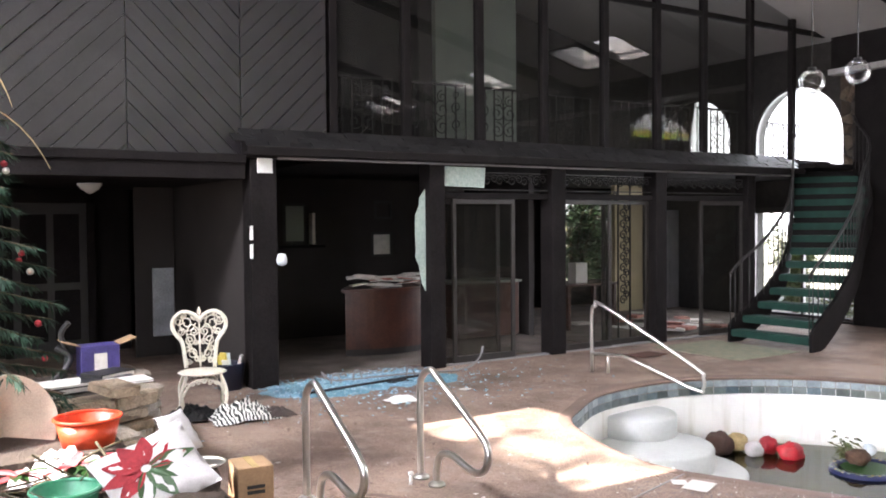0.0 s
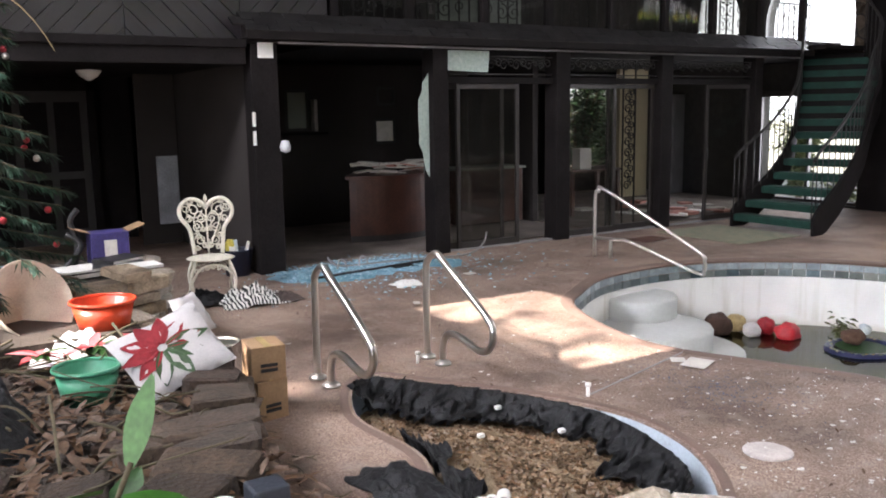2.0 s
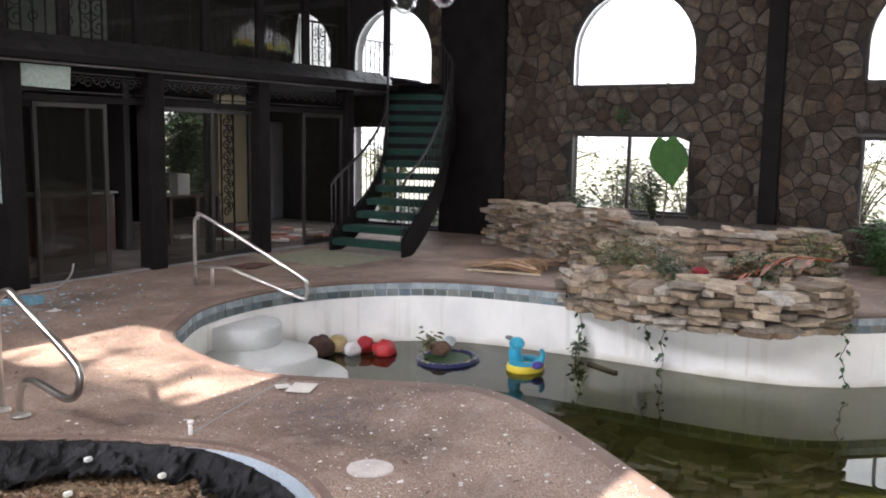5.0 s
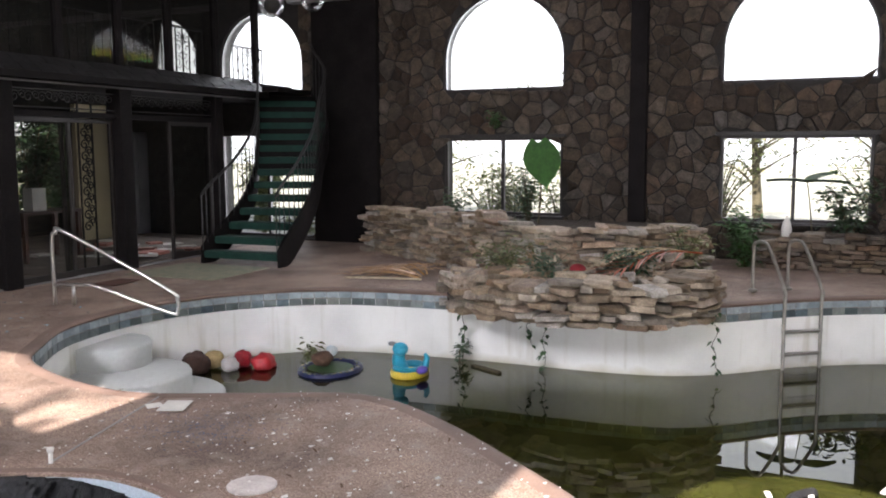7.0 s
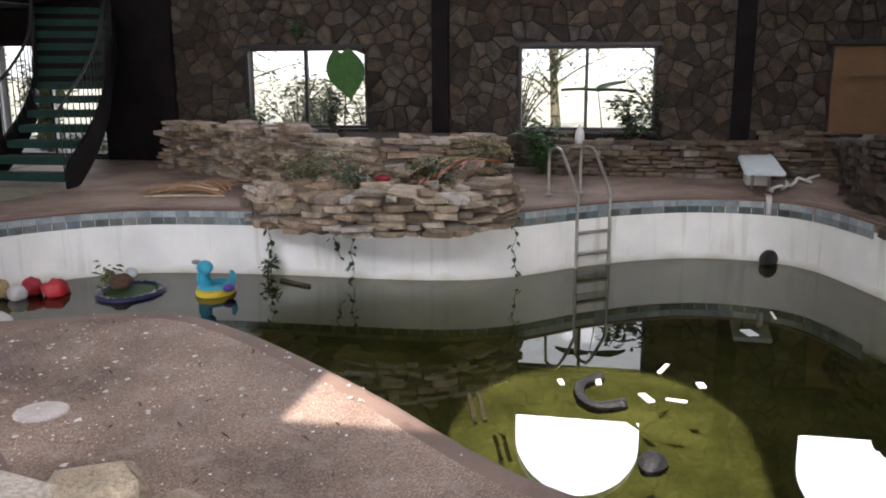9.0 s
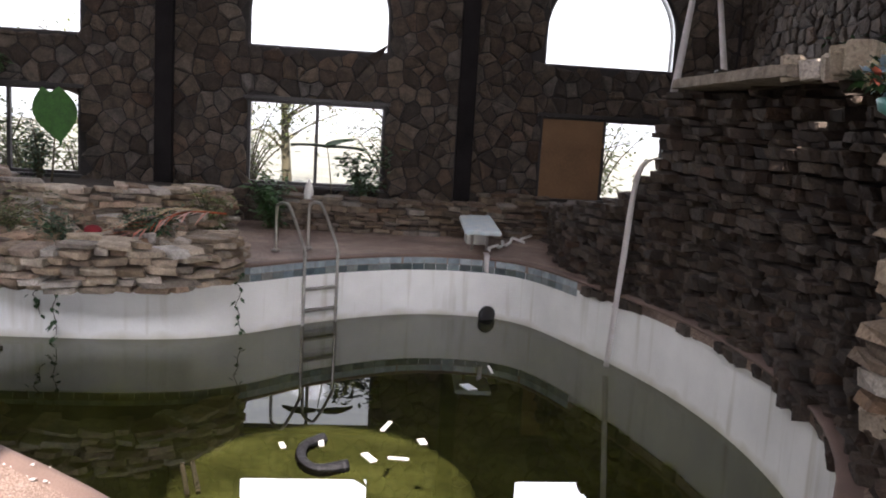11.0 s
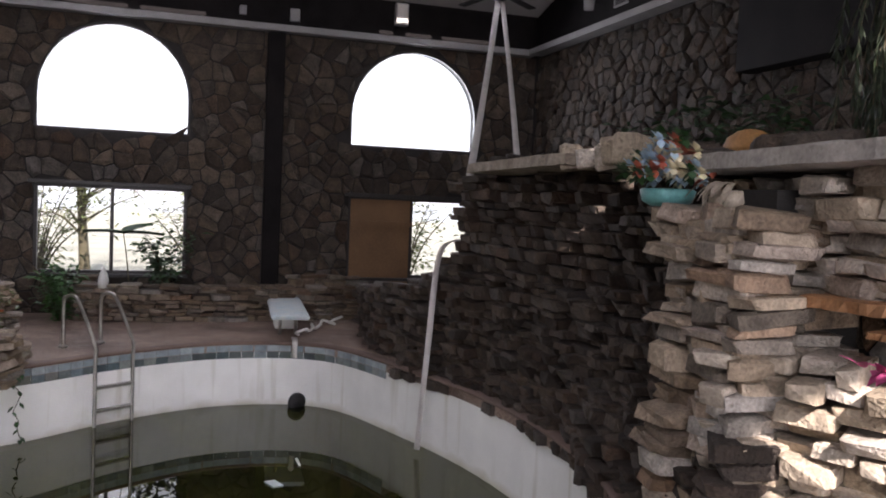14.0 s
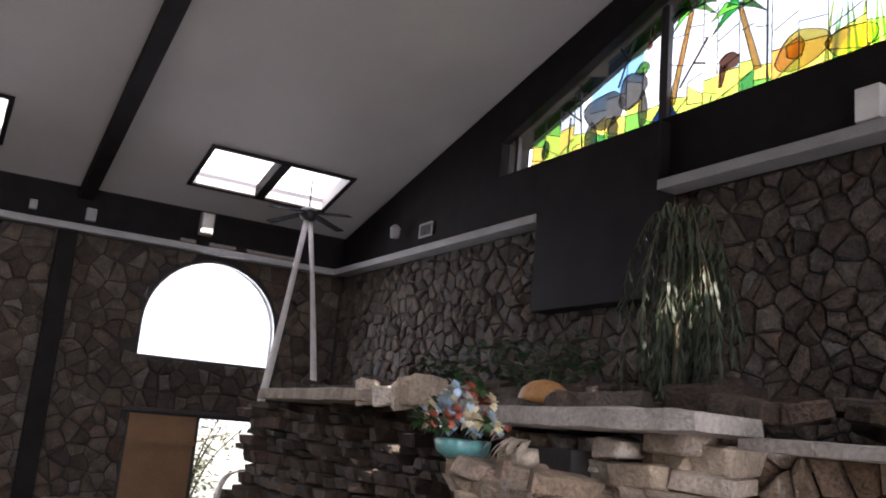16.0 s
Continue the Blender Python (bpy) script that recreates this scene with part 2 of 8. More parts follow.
def pebble_deck():
    """Exposed pebble aggregate: small stones of several tones, broad stains and pale scuffs."""
    m = bpy.data.materials.new("pebble_aggregate")
    m.use_nodes = True
    nt = m.node_tree
    N, L = nt.nodes, nt.links
    b = N["Principled BSDF"]
    geo = N.new("ShaderNodeNewGeometry")
    vor = N.new("ShaderNodeTexVoronoi")
    vor.inputs["Scale"].default_value = 160
    big, mid = N.new("ShaderNodeTexNoise"), N.new("ShaderNodeTexNoise")
    big.inputs["Scale"].default_value, big.inputs["Detail"].default_value = 1.1, 9
    mid.inputs["Scale"].default_value, mid.inputs["Detail"].default_value = 6, 8
    for n_ in (vor, big, mid):
        L.new(geo.outputs["Position"], n_.inputs["Vector"])
    tone = N.new("ShaderNodeValToRGB")
    el = tone.color_ramp.elements
    el[0].position, el[0].color = 0.0, (0.14, 0.092, 0.072, 1)
    el[1].position, el[1].color = 1.0, (0.42, 0.33, 0.27, 1)
    for p, c in ((0.3, (0.20, 0.138, 0.107, 1)), (0.6, (0.27, 0.192, 0.152, 1)), (0.85, (0.34, 0.26, 0.21, 1))):
        e = el.new(p)
        e.color = c
    sep = N.new("ShaderNodeSeparateColor")
    L.new(vor.outputs["Color"], sep.inputs[0])
    L.new(sep.outputs[0], tone.inputs["Fac"])
    stain = N.new("ShaderNodeValToRGB")
    stain.color_ramp.elements[0].position, stain.color_ramp.elements[0].color = 0.34, (0.52, 0.49, 0.48, 1)
    stain.color_ramp.elements[1].position, stain.color_ramp.elements[1].color = 0.64, (1.2, 1.18, 1.15, 1)
    L.new(big.outputs["Fac"], stain.inputs["Fac"])
    mul = N.new("ShaderNodeMix")
    mul.data_type, mul.blend_type = "RGBA", "MULTIPLY"
    mul.inputs[0].default_value = 1.0
    L.new(tone.outputs[0], mul.inputs[6])
    L.new(stain.outputs[0], mul.inputs[7])
    dust = N.new("ShaderNodeValToRGB")
    dust.color_ramp.elements[0].position, dust.color_ramp.elements[0].color = 0.52, (0, 0, 0, 1)
    dust.color_ramp.elements[1].position, dust.color_ramp.elements[1].color = 0.75, (0.55, 0.55, 0.55, 1)
    L.new(mid.outputs["Fac"], dust.inputs["Fac"])
    mix = N.new("ShaderNodeMix")
    mix.data_type = "RGBA"
    L.new(dust.outputs[0], mix.inputs[0])
    L.new(mul.outputs[2], mix.inputs[6])
    mix.inputs[7].default_value = (0.33, 0.28, 0.24, 1)
    L.new(mix.outputs[2], b.inputs["Base Color"])
    b.inputs["Roughness"].default_value = 0.7
    b.inputs["Specular IOR Level"].default_value = 0.35
    bp = N.new("ShaderNodeBump")
    bp.inputs["Strength"].default_value, bp.inputs["Distance"].default_value = 0.35, 0.004
    L.new(vor.outputs["Distance"], bp.inputs["Height"])
    L.new(bp.outputs[0], b.inputs["Normal"])
    return m


DECK = pebble_deck()


def glow(name, colour, strength):
    m = bpy.data.materials.new(name)
    m.use_nodes = True
    e = m.node_tree.nodes.new("ShaderNodeEmission")
    e.inputs[0].default_value, e.inputs[1].default_value = (*colour, 1), strength
    m.node_tree.links.new(e.outputs[0], m.node_tree.nodes["Material Output"].inputs[0])
    return m


# bright hazy sky far outside the windows
SKYGLOW = glow("hazy_sky", (0.95, 0.98, 1.0), 0.8)
bm = bmesh.new()
bm.faces.new([bm.verts.new(p) for p in ((90, -120, -1), (90, 120, -1), (90, 120, 60), (90, -120, 60))])
whole("backdrop_east", bm, SKYGLOW, "bright hazy sky", "sky", kind="structure")
bm = bmesh.new()
bm.faces.new([bm.verts.new(p) for p in ((-90, -70, -1), (89, -70, -1), (89, -70, 80), (-90, -70, 80))])
whole("backdrop_south", bm, glow("bright_sky", (0.95, 0.98, 1.0), 1.35), "bright hazy sky", "sky", kind="structure")

# ---- shell of the room ----
YF, XE, YS, XW, YN = 8.9, 14.7, -6.1, -5.0, 14.0      # facade, stone east wall, south wall, west wall, back of the house
EAVE, RIDGE_X, SLOPE = 4.9, 5.5, 0.26
RIDGE_Z = EAVE + SLOPE * (14.6 - RIDGE_X)


def roof_z(x):
    return RIDGE_Z - SLOPE * abs(x - RIDGE_X)


POOL = [(v.x, v.y) for v in smooth_line([(6.0, 5.68, 0), (6.55, 6.2, 0), (7.3, 6.62, 0), (8.4, 6.68, 0), (9.4, 6.22, 0), (10.1, 5.3, 0), (10.3, 3.85, 0), (10.35, 2.0, 0),
                                         (10.65, 1.07, 0), (11.5, 0.05, 0), (12.02, -1.1, 0), (11.75, -2.2, 0), (10.4, -2.78, 0), (8.9, -3.17, 0), (7.4, -3.25, 0), (6.0, -3.0, 0),
                                         (4.75, -2.3, 0), (4.1, -1.2, 0), (4.25, 0.05, 0), (5.17, 1.15, 0), (5.95, 2.15, 0), (6.24, 2.85, 0), (5.95, 3.62, 0), (5.66, 4.5, 0)], 5, True)]
SPA = [(v.x, v.y) for v in smooth_line([(3.5, 4.92, 0), (3.84, 4.5, 0), (4.2, 3.95, 0), (4.42, 3.3, 0), (4.2, 2.6, 0), (3.5, 2.0, 0), (2.8, 2.1, 0), (2.75, 2.75, 0), (3.12, 3.5, 0), (3.12, 4.3, 0)], 6, True)]


def arch(cy, half=1.05, base=2.61, spring=3.13, n=20):
    return [(cy - half, base), (cy + half, base)] + [(cy + half * math.cos(a), spring + half * math.sin(a)) for a in (math.pi * k / n for k in range(n + 1))]


def pane_rect(cy, half=1.03, z0=0.57, z1=1.83):
    return [(cy - half, z0), (cy + half, z0), (cy + half, z1), (cy - half, z1)]


BAYS = (9.66, 4.9, 0.41, -4.08)
ARCHES = [arch(c) for c in BAYS[1:]] + [arch(9.66, 0.92, 2.68, 3.26), arch(12.02, 0.92, 2.74, 3.32)]
LOW = [pane_rect(9.55, 1.06, 0.04, 1.95)] + [pane_rect(c) for c in BAYS[1:]]
EAST_HOLES = ARCHES + LOW

bm = bmesh.new()
plate(bm, [(XW, YS), (XE, YS), (XE, YN), (XW, YN)], [POOL, SPA], lambda u, v, w: Vector((u, v, -w)), 0.12)
floor = whole("floor", bm, DECK, "worn pinkish-brown pebble-aggregate pool deck, dusty and littered", "floor", kind="structure")

bm = bmesh.new()
plate(bm, [(-400, -400), (400, -400), (400, 400), (-400, 400)], [[(XW - 0.3, YS - 0.3), (XE + 0.4, YS - 0.3), (XE + 0.4, YN + 0.3), (XW - 0.3, YN + 0.3)]], lambda u, v, w: Vector((u, v, -0.1 - w)), 0.1)
whole("ground", bm, GRASSG, "rough grass and leaf litter outside the house", "ground", kind="structure")

bm = bmesh.new()
plate(bm, [(YS - 0.36, -0.1), (YN + 0.3, -0.1), (YN + 0.3, EAVE), (YS - 0.36, EAVE)], EAST_HOLES, lambda u, v, w: Vector((XE + 0.06 + w, u, v)), 0.34)
wall_east = whole("wall_east", bm, MORTAR, "rubble stone wall with arched upper windows", "wall", kind="structure")

GABLE = [(10.1, 5.0), (10.1, 5.44), (RIDGE_X, 5.48 + 0.33 * (9.95 - RIDGE_X)), (1.05, 5.48), (1.05, 5.0)]
bm = bmesh.new()
plate(bm, [(XW, -0.1), (XE + 0.06, -0.1), (XE + 0.06, roof_z(XE)), (RIDGE_X, RIDGE_Z + 0.05), (XW, roof_z(XW))], [GABLE], lambda u, v, w: Vector((u, YS - 0.06 - w, v)), 0.3)
wall_south = whole("wall_south", bm, MORTAR, "rubble stone wall under a dark gable", "wall", kind="structure")

bm = bmesh.new()
plate(bm, [(YS - 0.36, -0.1), (YN + 0.3, -0.1), (YN + 0.3, roof_z(XW)), (YS - 0.36, roof_z(XW))], [arch(c, half=1.2, base=2.3) for c in BAYS[1:]] + [pane_rect(c, 1.6, 0.3, 1.95) for c in BAYS[1:]], lambda u, v, w: Vector((XW - w, u, v)), 0.3)
whole("wall_west", bm, DARKWOOD, "dark wooden wall", "wall", kind="structure")
bm = bmesh.new()
plate(bm, [(XW, -0.1), (XE, -0.1), (XE, roof_z(XE)), (RIDGE_X, RIDGE_Z), (XW, roof_z(XW))], [[(13.0, 0.5), (14.6, 0.5), (14.6, 2.2), (13.0, 2.2)]], lambda u, v, w: Vector((u, YN + w, v)), 0.3)
whole("wall_north", bm, DARKWOOD, "dark back wall of the house", "wall", kind="structure")

# ceiling in two slopes with skylight shafts
EAST_LIGHTS = [(12.8, 13.84, c - 1.0, c + 1.0) for c in (0.25, 4.75, -4.26)]
# the west openings are unseen, cut to place the patches of sun
SUN_OPENINGS = [(-2.0, -0.8, 4.75, 7.0), (-2.0, -1.2, -4.0, -2.46), (-4.1, -3.12, 5.0, 6.0), (1.35, 2.05, -3.25, -2.78), (0.95, 1.3, -4.2, -3.75)]


# unseen opening with a round end, added to round the pool's sun patch
ARCHED_OPENING = [(-2.05, -0.6), (-0.6, -0.6)] + [(-0.6 + 1.3 * math.cos(a), 0.68 + 1.28 * math.sin(a)) for a in (math.pi * (k / 16 - 0.5) for k in range(1, 16))] + [(-0.6, 1.96), (-2.05, 1.96)]


def quad(x0, x1, y0, y1):
    return [(x0, y0), (x1, y0), (x1, y1), (x0, y1)]


bm = bmesh.new()
plate(bm, quad(RIDGE_X, XE + 0.3, YS - 0.3, YN + 0.3), [quad(*q) for q in EAST_LIGHTS], lambda u, v, w: Vector((u, v, roof_z(u) + w)), 0.18)
whole("ceiling_east", bm, CEIL, "sloping off-white plaster ceiling", "ceiling", kind="structure")
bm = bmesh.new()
plate(bm, quad(XW - 0.3, RIDGE_X, YS - 0.3, YN + 0.3), [quad(*q) for q in SUN_OPENINGS] + [ARCHED_OPENING], lambda u, v, w: Vector((u, v, roof_z(u) + w)), 0.18)
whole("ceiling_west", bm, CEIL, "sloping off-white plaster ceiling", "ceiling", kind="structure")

# upper dark band and ledge trim along the east and south walls
bm = bmesh.new()
box(bm, XE - 0.06, XE + 0.05, YS, YF, 4.34, EAVE + 0.02)
part("upper_band", bm, DARKWOOD, wall_east)
bm = bmesh.new()
box(bm, XE - 0.16, XE + 0.05, YS + 0.1, YF, 4.24, 4.338, 0.01)
part("ledge_trim", bm, TRIM, wall_east)
bm = bmesh.new()
plate(bm, [(XW, 4.34), (XE - 0.07, 4.34), (XE - 0.07, roof_z(XE) - 0.01), (RIDGE_X, RIDGE_Z - 0.01), (XW, roof_z(XW) - 0.01)], [GABLE], lambda u, v, w: Vector((u, YS + 0.06 - w, v)), 0.11)
part("gable_boarding", bm, DARKWOOD, wall_south)
for x0, x1 in ((9.1, XE - 0.17), (XW, 7.24)):
    bm = bmesh.new()
    box(bm, x0, x1, YS - 0.02, YS + 0.22, 4.24, 4.338, 0.01)
    part("ledge_trim", bm, TRIM, wall_south)
bm = bmesh.new()
box(bm, 7.25, 9.1, YS - 0.02, YS + 0.2, 3.25, 4.93, 0.01)
whole("bulkhead", bm, DARKWOOD, "dark boxed bulkhead hanging on the stone wall", "bulkhead", kind="structure")
# roof beams
for y in (-2.0, 2.6, 7.2):
    for x0, x1 in ((RIDGE_X, XE - 0.07), (RIDGE_X, XW)):
        bm = bmesh.new()
        bar(bm, (x0, y, roof_z(x0) - 0.08), (x1, y, roof_z(x1) - 0.08), 0.2, 0.2)
        whole("roof_beam", bm, DARKWOOD, "dark stained timber roof beam", "beam", kind="structure")
# wall posts
bm = bmesh.new()
box(bm, XE - 0.09, XE + 0.05, 7.15, 8.45, 0, 4.23, 0.01)
whole("wall_panel", bm, DARKWOOD, "dark timber panel beside the stair", "panel", kind="structure")
for y in (2.65, -1.85):
    bm = bmesh.new()
    box(bm, XE - 0.1, XE + 0.05, y - 0.13, y + 0.13, 0, 4.23, 0.01)
    whole("wall_post", bm, DARKWOOD, "dark timber post against the stone wall", "post", kind="structure")

# ---- pool ----
def pool_floor(x, y):
    t = min(1, max(0, (5.0 - y) / 5.5))
    return -0.92 - 0.75 * t * t * (3 - 2 * t)


WATER = -0.77
pool = empty("pool", "white-plastered kidney pool, half empty, with green water", "pool", kind="structure")
n = len(POOL)


def offset_loop(loop, d):
    """The loop moved outwards by d (loops run clockwise)."""
    out = []
    for i in range(len(loop)):
        a, b, c = Vector(loop[i - 1]), Vector(loop[i]), Vector(loop[(i + 1) % len(loop)])
        w = (c - a).normalized()
        out.append((b.x - w.y * d, b.y + w.x * d))
    return out


def ring_wall(bm, rows):
    rings = [[bm.verts.new(p) for p in row] for row in rows]
    for a, b in zip(rings, rings[1:]):
        for k in range(len(a)):
            bm.faces.new((a[k - 1], a[k], b[k], b[k - 1])).smooth = True
    return rings




def waterline_plaster():
    """White plaster with a ragged yellow-brown scum line above the water and faint runs of dirt."""
    m = material("scummed_plaster", (0.86, 0.85, 0.81), 0.7, scale=1.5, vary=0.12, fine=40, bump=0.15)
    N, L = m.node_tree.nodes, m.node_tree.links
    b = N["Principled BSDF"]
    clean_colour = b.inputs["Base Color"].links[0].from_socket
    geo, sep, ragged, runs = N.new("ShaderNodeNewGeometry"), N.new("ShaderNodeSeparateXYZ"), N.new("ShaderNodeTexNoise"), N.new("ShaderNodeTexNoise")
    stretch = N.new("ShaderNodeMapping")
    stretch.inputs["Scale"].default_value = (7, 7, 0.5)
    ragged.inputs["Scale"].default_value, ragged.inputs["Detail"].default_value = 3.0, 7
    runs.inputs["Scale"].default_value, runs.inputs["Detail"].default_value = 1.0, 5
    L.new(geo.outputs["Position"], sep.inputs[0])
    L.new(geo.outputs["Position"], ragged.inputs["Vector"])
    L.new(geo.outputs["Position"], stretch.inputs["Vector"])
    L.new(stretch.outputs[0], runs.inputs["Vector"])
    lift = N.new("ShaderNodeMath")
    lift.operation = "MULTIPLY_ADD"
    lift.inputs[1].default_value = -0.22
    L.new(ragged.outputs["Fac"], lift.inputs[0])
    L.new(sep.outputs["Z"], lift.inputs[2])
    line = N.new("ShaderNodeMapRange")
    for key, v in (("From Min", -0.90), ("From Max", -0.80), ("To Min", 0.55), ("To Max", 0.0)):
        line.inputs[key].default_value = v
    L.new(lift.outputs[0], line.inputs["Value"])
    dirt = N.new("ShaderNodeMapRange")
    for key, v in (("From Min", 0.56), ("From Max", 0.8), ("To Min", 0.0), ("To Max", 0.5)):
        dirt.inputs[key].default_value = v
    L.new(runs.outputs["Fac"], dirt.inputs["Value"])
    top = N.new("ShaderNodeMath")
    top.operation = "MAXIMUM"
    L.new(line.outputs[0], top.inputs[0])
    L.new(dirt.outputs[0], top.inputs[1])
    mix = N.new("ShaderNodeMix")
    mix.data_type = "RGBA"
    L.new(top.outputs[0], mix.inputs[0])
    L.new(clean_colour, mix.inputs[6])
    mix.inputs[7].default_value = (0.36, 0.31, 0.17, 1)
    L.new(mix.outputs[2], b.inputs["Base Color"])
    return m


bm = bmesh.new()
rings = ring_wall(bm, [[(x, y, z) for x, y in offset_loop(POOL, 0.012)] for z in (-0.02, -0.17, -0.55, -0.83)])
part("shell", bm, waterline_plaster(), pool)
bm = bmesh.new()
rings = ring_wall(bm, [[(x, y, -0.83) for x, y in offset_loop(POOL, 0.012)], [(x, y, pool_floor(x, y) + 0.1) for x, y in offset_loop(POOL, -0.06)], [(x, y, pool_floor(x, y)) for x, y in offset_loop(POOL, -0.2)]])
last = set(rings[-1])
bmesh.ops.triangle_fill(bm, edges=[e for e in bm.edges if e.verts[0] in last and e.verts[1] in last], use_beauty=True)
ALGAE = material("algae_plaster", (0.17, 0.175, 0.075), 0.85, scale=1.6, vary=0.4, fine=20, bump=0.3, second=(0.62, 0.62, 0.29))
part("basin", bm, ALGAE, pool, "algae-stained pool bottom")
bm = bmesh.new()
vs = [bm.verts.new((x, y, WATER)) for x, y in offset_loop(POOL, 0.005)]
bmesh.ops.triangle_fill(bm, edges=[bm.edges.new((vs[i - 1], vs[i])) for i in range(n)])
WATERM = glass("pool_water", (0.095, 0.10, 0.05), 1.0)
water = whole("water", bm, WATERM, "still murky green pool water with floating scum", "water", kind="structure")
water.visible_shadow = False
# rounded coping lip
COPING = material("reddish_coping", (0.17, 0.112, 0.088), 0.75, scale=1.6, vary=0.3, fine=160, bump=0.5, bump_size=0.005)
bm = bmesh.new()
ring_wall(bm, [[(x, y, z) for x, y in offset_loop(POOL, d)] for d, z in ((0.10, 0.001), (0.09, 0.003), (0.02, 0.004), (-0.02, -0.001), (-0.03, -0.012), (-0.02, -0.03), (0.02, -0.035))])
part("coping", bm, COPING, pool, "reddish pebble coping round the pool")

# ---- rubble stone facing ----
def clip(poly, nx, ny, c):
    out = []
    for i in range(len(poly)):
        a, b = poly[i - 1], poly[i]
        da, db = nx * a[0] + ny * a[1] - c, nx * b[0] + ny * b[1] - c
        if da <= 0:
            out.append(a)
        if (da < 0 < db) or (db < 0 < da):
            t = da / (da - db)
            out.append((a[0] + (b[0] - a[0]) * t, a[1] + (b[1] - a[1]) * t))
    return out


def cells(rect, size, rng, stretch=1.0):
    """Irregular stone outlines that fill a rectangle."""
    u0, u1, v0, v1 = rect
    pts, row, v = [], 0, v0
    while v < v1:
        u = u0 - size * (row % 2) * 0.5
        while u < u1 + size:
            pts.append((u + rng.uniform(-0.42, 0.42) * size, v + rng.uniform(-0.42, 0.42) * size / stretch))
            if rng.random() < 0.3:
                pts.append((u + rng.uniform(-0.6, 0.6) * size, v + rng.uniform(-0.6, 0.6) * size / stretch))
            u += size * rng.uniform(0.6, 1.6)
        v += size / stretch * rng.uniform(0.8, 1.1)
        row += 1
    grid = {}
    for p in pts:
        grid.setdefault((int(p[0] / size), int(p[1] / size)), []).append(p)
    for p in pts:
        poly = [(u0, v0), (u1, v0), (u1, v1), (u0, v1)]
        gi, gj = int(p[0] / size), int(p[1] / size)
        for i in range(gi - 3, gi + 4):
            for j in range(gj - 3, gj + 4):
                for q in grid.get((i, j), ()):
                    if q is not p and poly:
                        nx, ny = q[0] - p[0], q[1] - p[1]
                        poly = clip(poly, nx, ny, nx * (p[0] + q[0]) / 2 + ny * (p[1] + q[1]) / 2)
        if len(poly) > 2:
            yield poly


def in_poly(p, loop):
    inside = False
    for i in range(len(loop)):
        (ax, ay), (bx, by) = loop[i - 1], loop[i]
        if (ay > p[1]) != (by > p[1]) and p[0] < (bx - ax) * (p[1] - ay) / (by - ay) + ax:
            inside = not inside
    return inside


def nearest_on(p, loop):
    best = None
    for i in range(len(loop)):
        a, b, q = Vector(loop[i - 1]), Vector(loop[i]), Vector(p)
        w = b - a
        t = min(1, max(0, (q - a).dot(w) / max(1e-9, w.dot(w))))
        r = a + w * t
        if best is None or (r - q).length < best[0]:
            best = ((r - q).length, (r.x, r.y))
    return best[1]


def stone_facing(parent, rect, holes, place, size, seed, near, mat=STONE, stretch=1.0, depth=(0.015, 0.06)):
    """Stones proud of the mortar. The 300 nearest to the point near are pieces of their own, the rest one joined mesh."""
    rng = random.Random(seed)
    made = []
    for poly in cells(rect, size, rng, stretch):
        c = (sum(p[0] for p in poly) / len(poly), sum(p[1] for p in poly) / len(poly))
        if any(in_poly(c, h) for h in holes):
            continue
        poly = [nearest_on(p, h[0]) if (h := [k for k in holes if in_poly(p, k)]) else p for p in poly]
        c = (sum(p[0] for p in poly) / len(poly), sum(p[1] for p in poly) / len(poly))
        d = rng.uniform(*depth)
        rings = []
        for k, (inset, w) in enumerate(((0.007, -0.02), (0.009, d * 0.45), (0.020, d * 0.88), (0.05, d * 1.1))):
            ring = []
            for p in poly:
                v = Vector((p[0] - c[0], p[1] - c[1]))
                ln = max(v.length, 1e-4)
                v = v * max(0.3, 1 - inset / ln * 1.35) * (1 + rng.uniform(-0.06, 0.06) * (k > 0))
                ring.append((c[0] + v.x, c[1] + v.y, w + rng.uniform(-0.2, 0.2) * d * (k >= 2)))
            rings.append(ring)
        made.append((c, rings))
    made.sort(key=lambda m: (m[0][0] - near[0]) ** 2 + (m[0][1] - near[1]) ** 2)
    rest = bmesh.new()
    for i, (c, rings) in enumerate(made):
        bm = bmesh.new() if i < 300 else rest
        vs = [[bm.verts.new(place(*p)) for p in r] for r in rings]
        m = len(vs[0])
        fs = [bm.faces.new((a[k - 1], a[k], b[k], b[k - 1])) for a, b in zip(vs, vs[1:]) for k in range(m)]
        fs.append(bm.faces.new(vs[-1]))
        for f in fs:
            f.smooth = False
        if i < 300:
            bmesh.ops.recalc_face_normals(bm, faces=bm.faces[:])
            part("stone", bm, mat, parent)
    if rest.verts:
        bmesh.ops.recalc_face_normals(rest, faces=rest.faces[:])
        tagged(part("stones", rest, mat, parent), kind="stuff")
    else:
        rest.free()


# ---- windows of the east wall ----
FRAME = material("dark_window_frame", (0.022, 0.018, 0.016), 0.5, scale=6, vary=0.3, fine=80, bump=0.15)


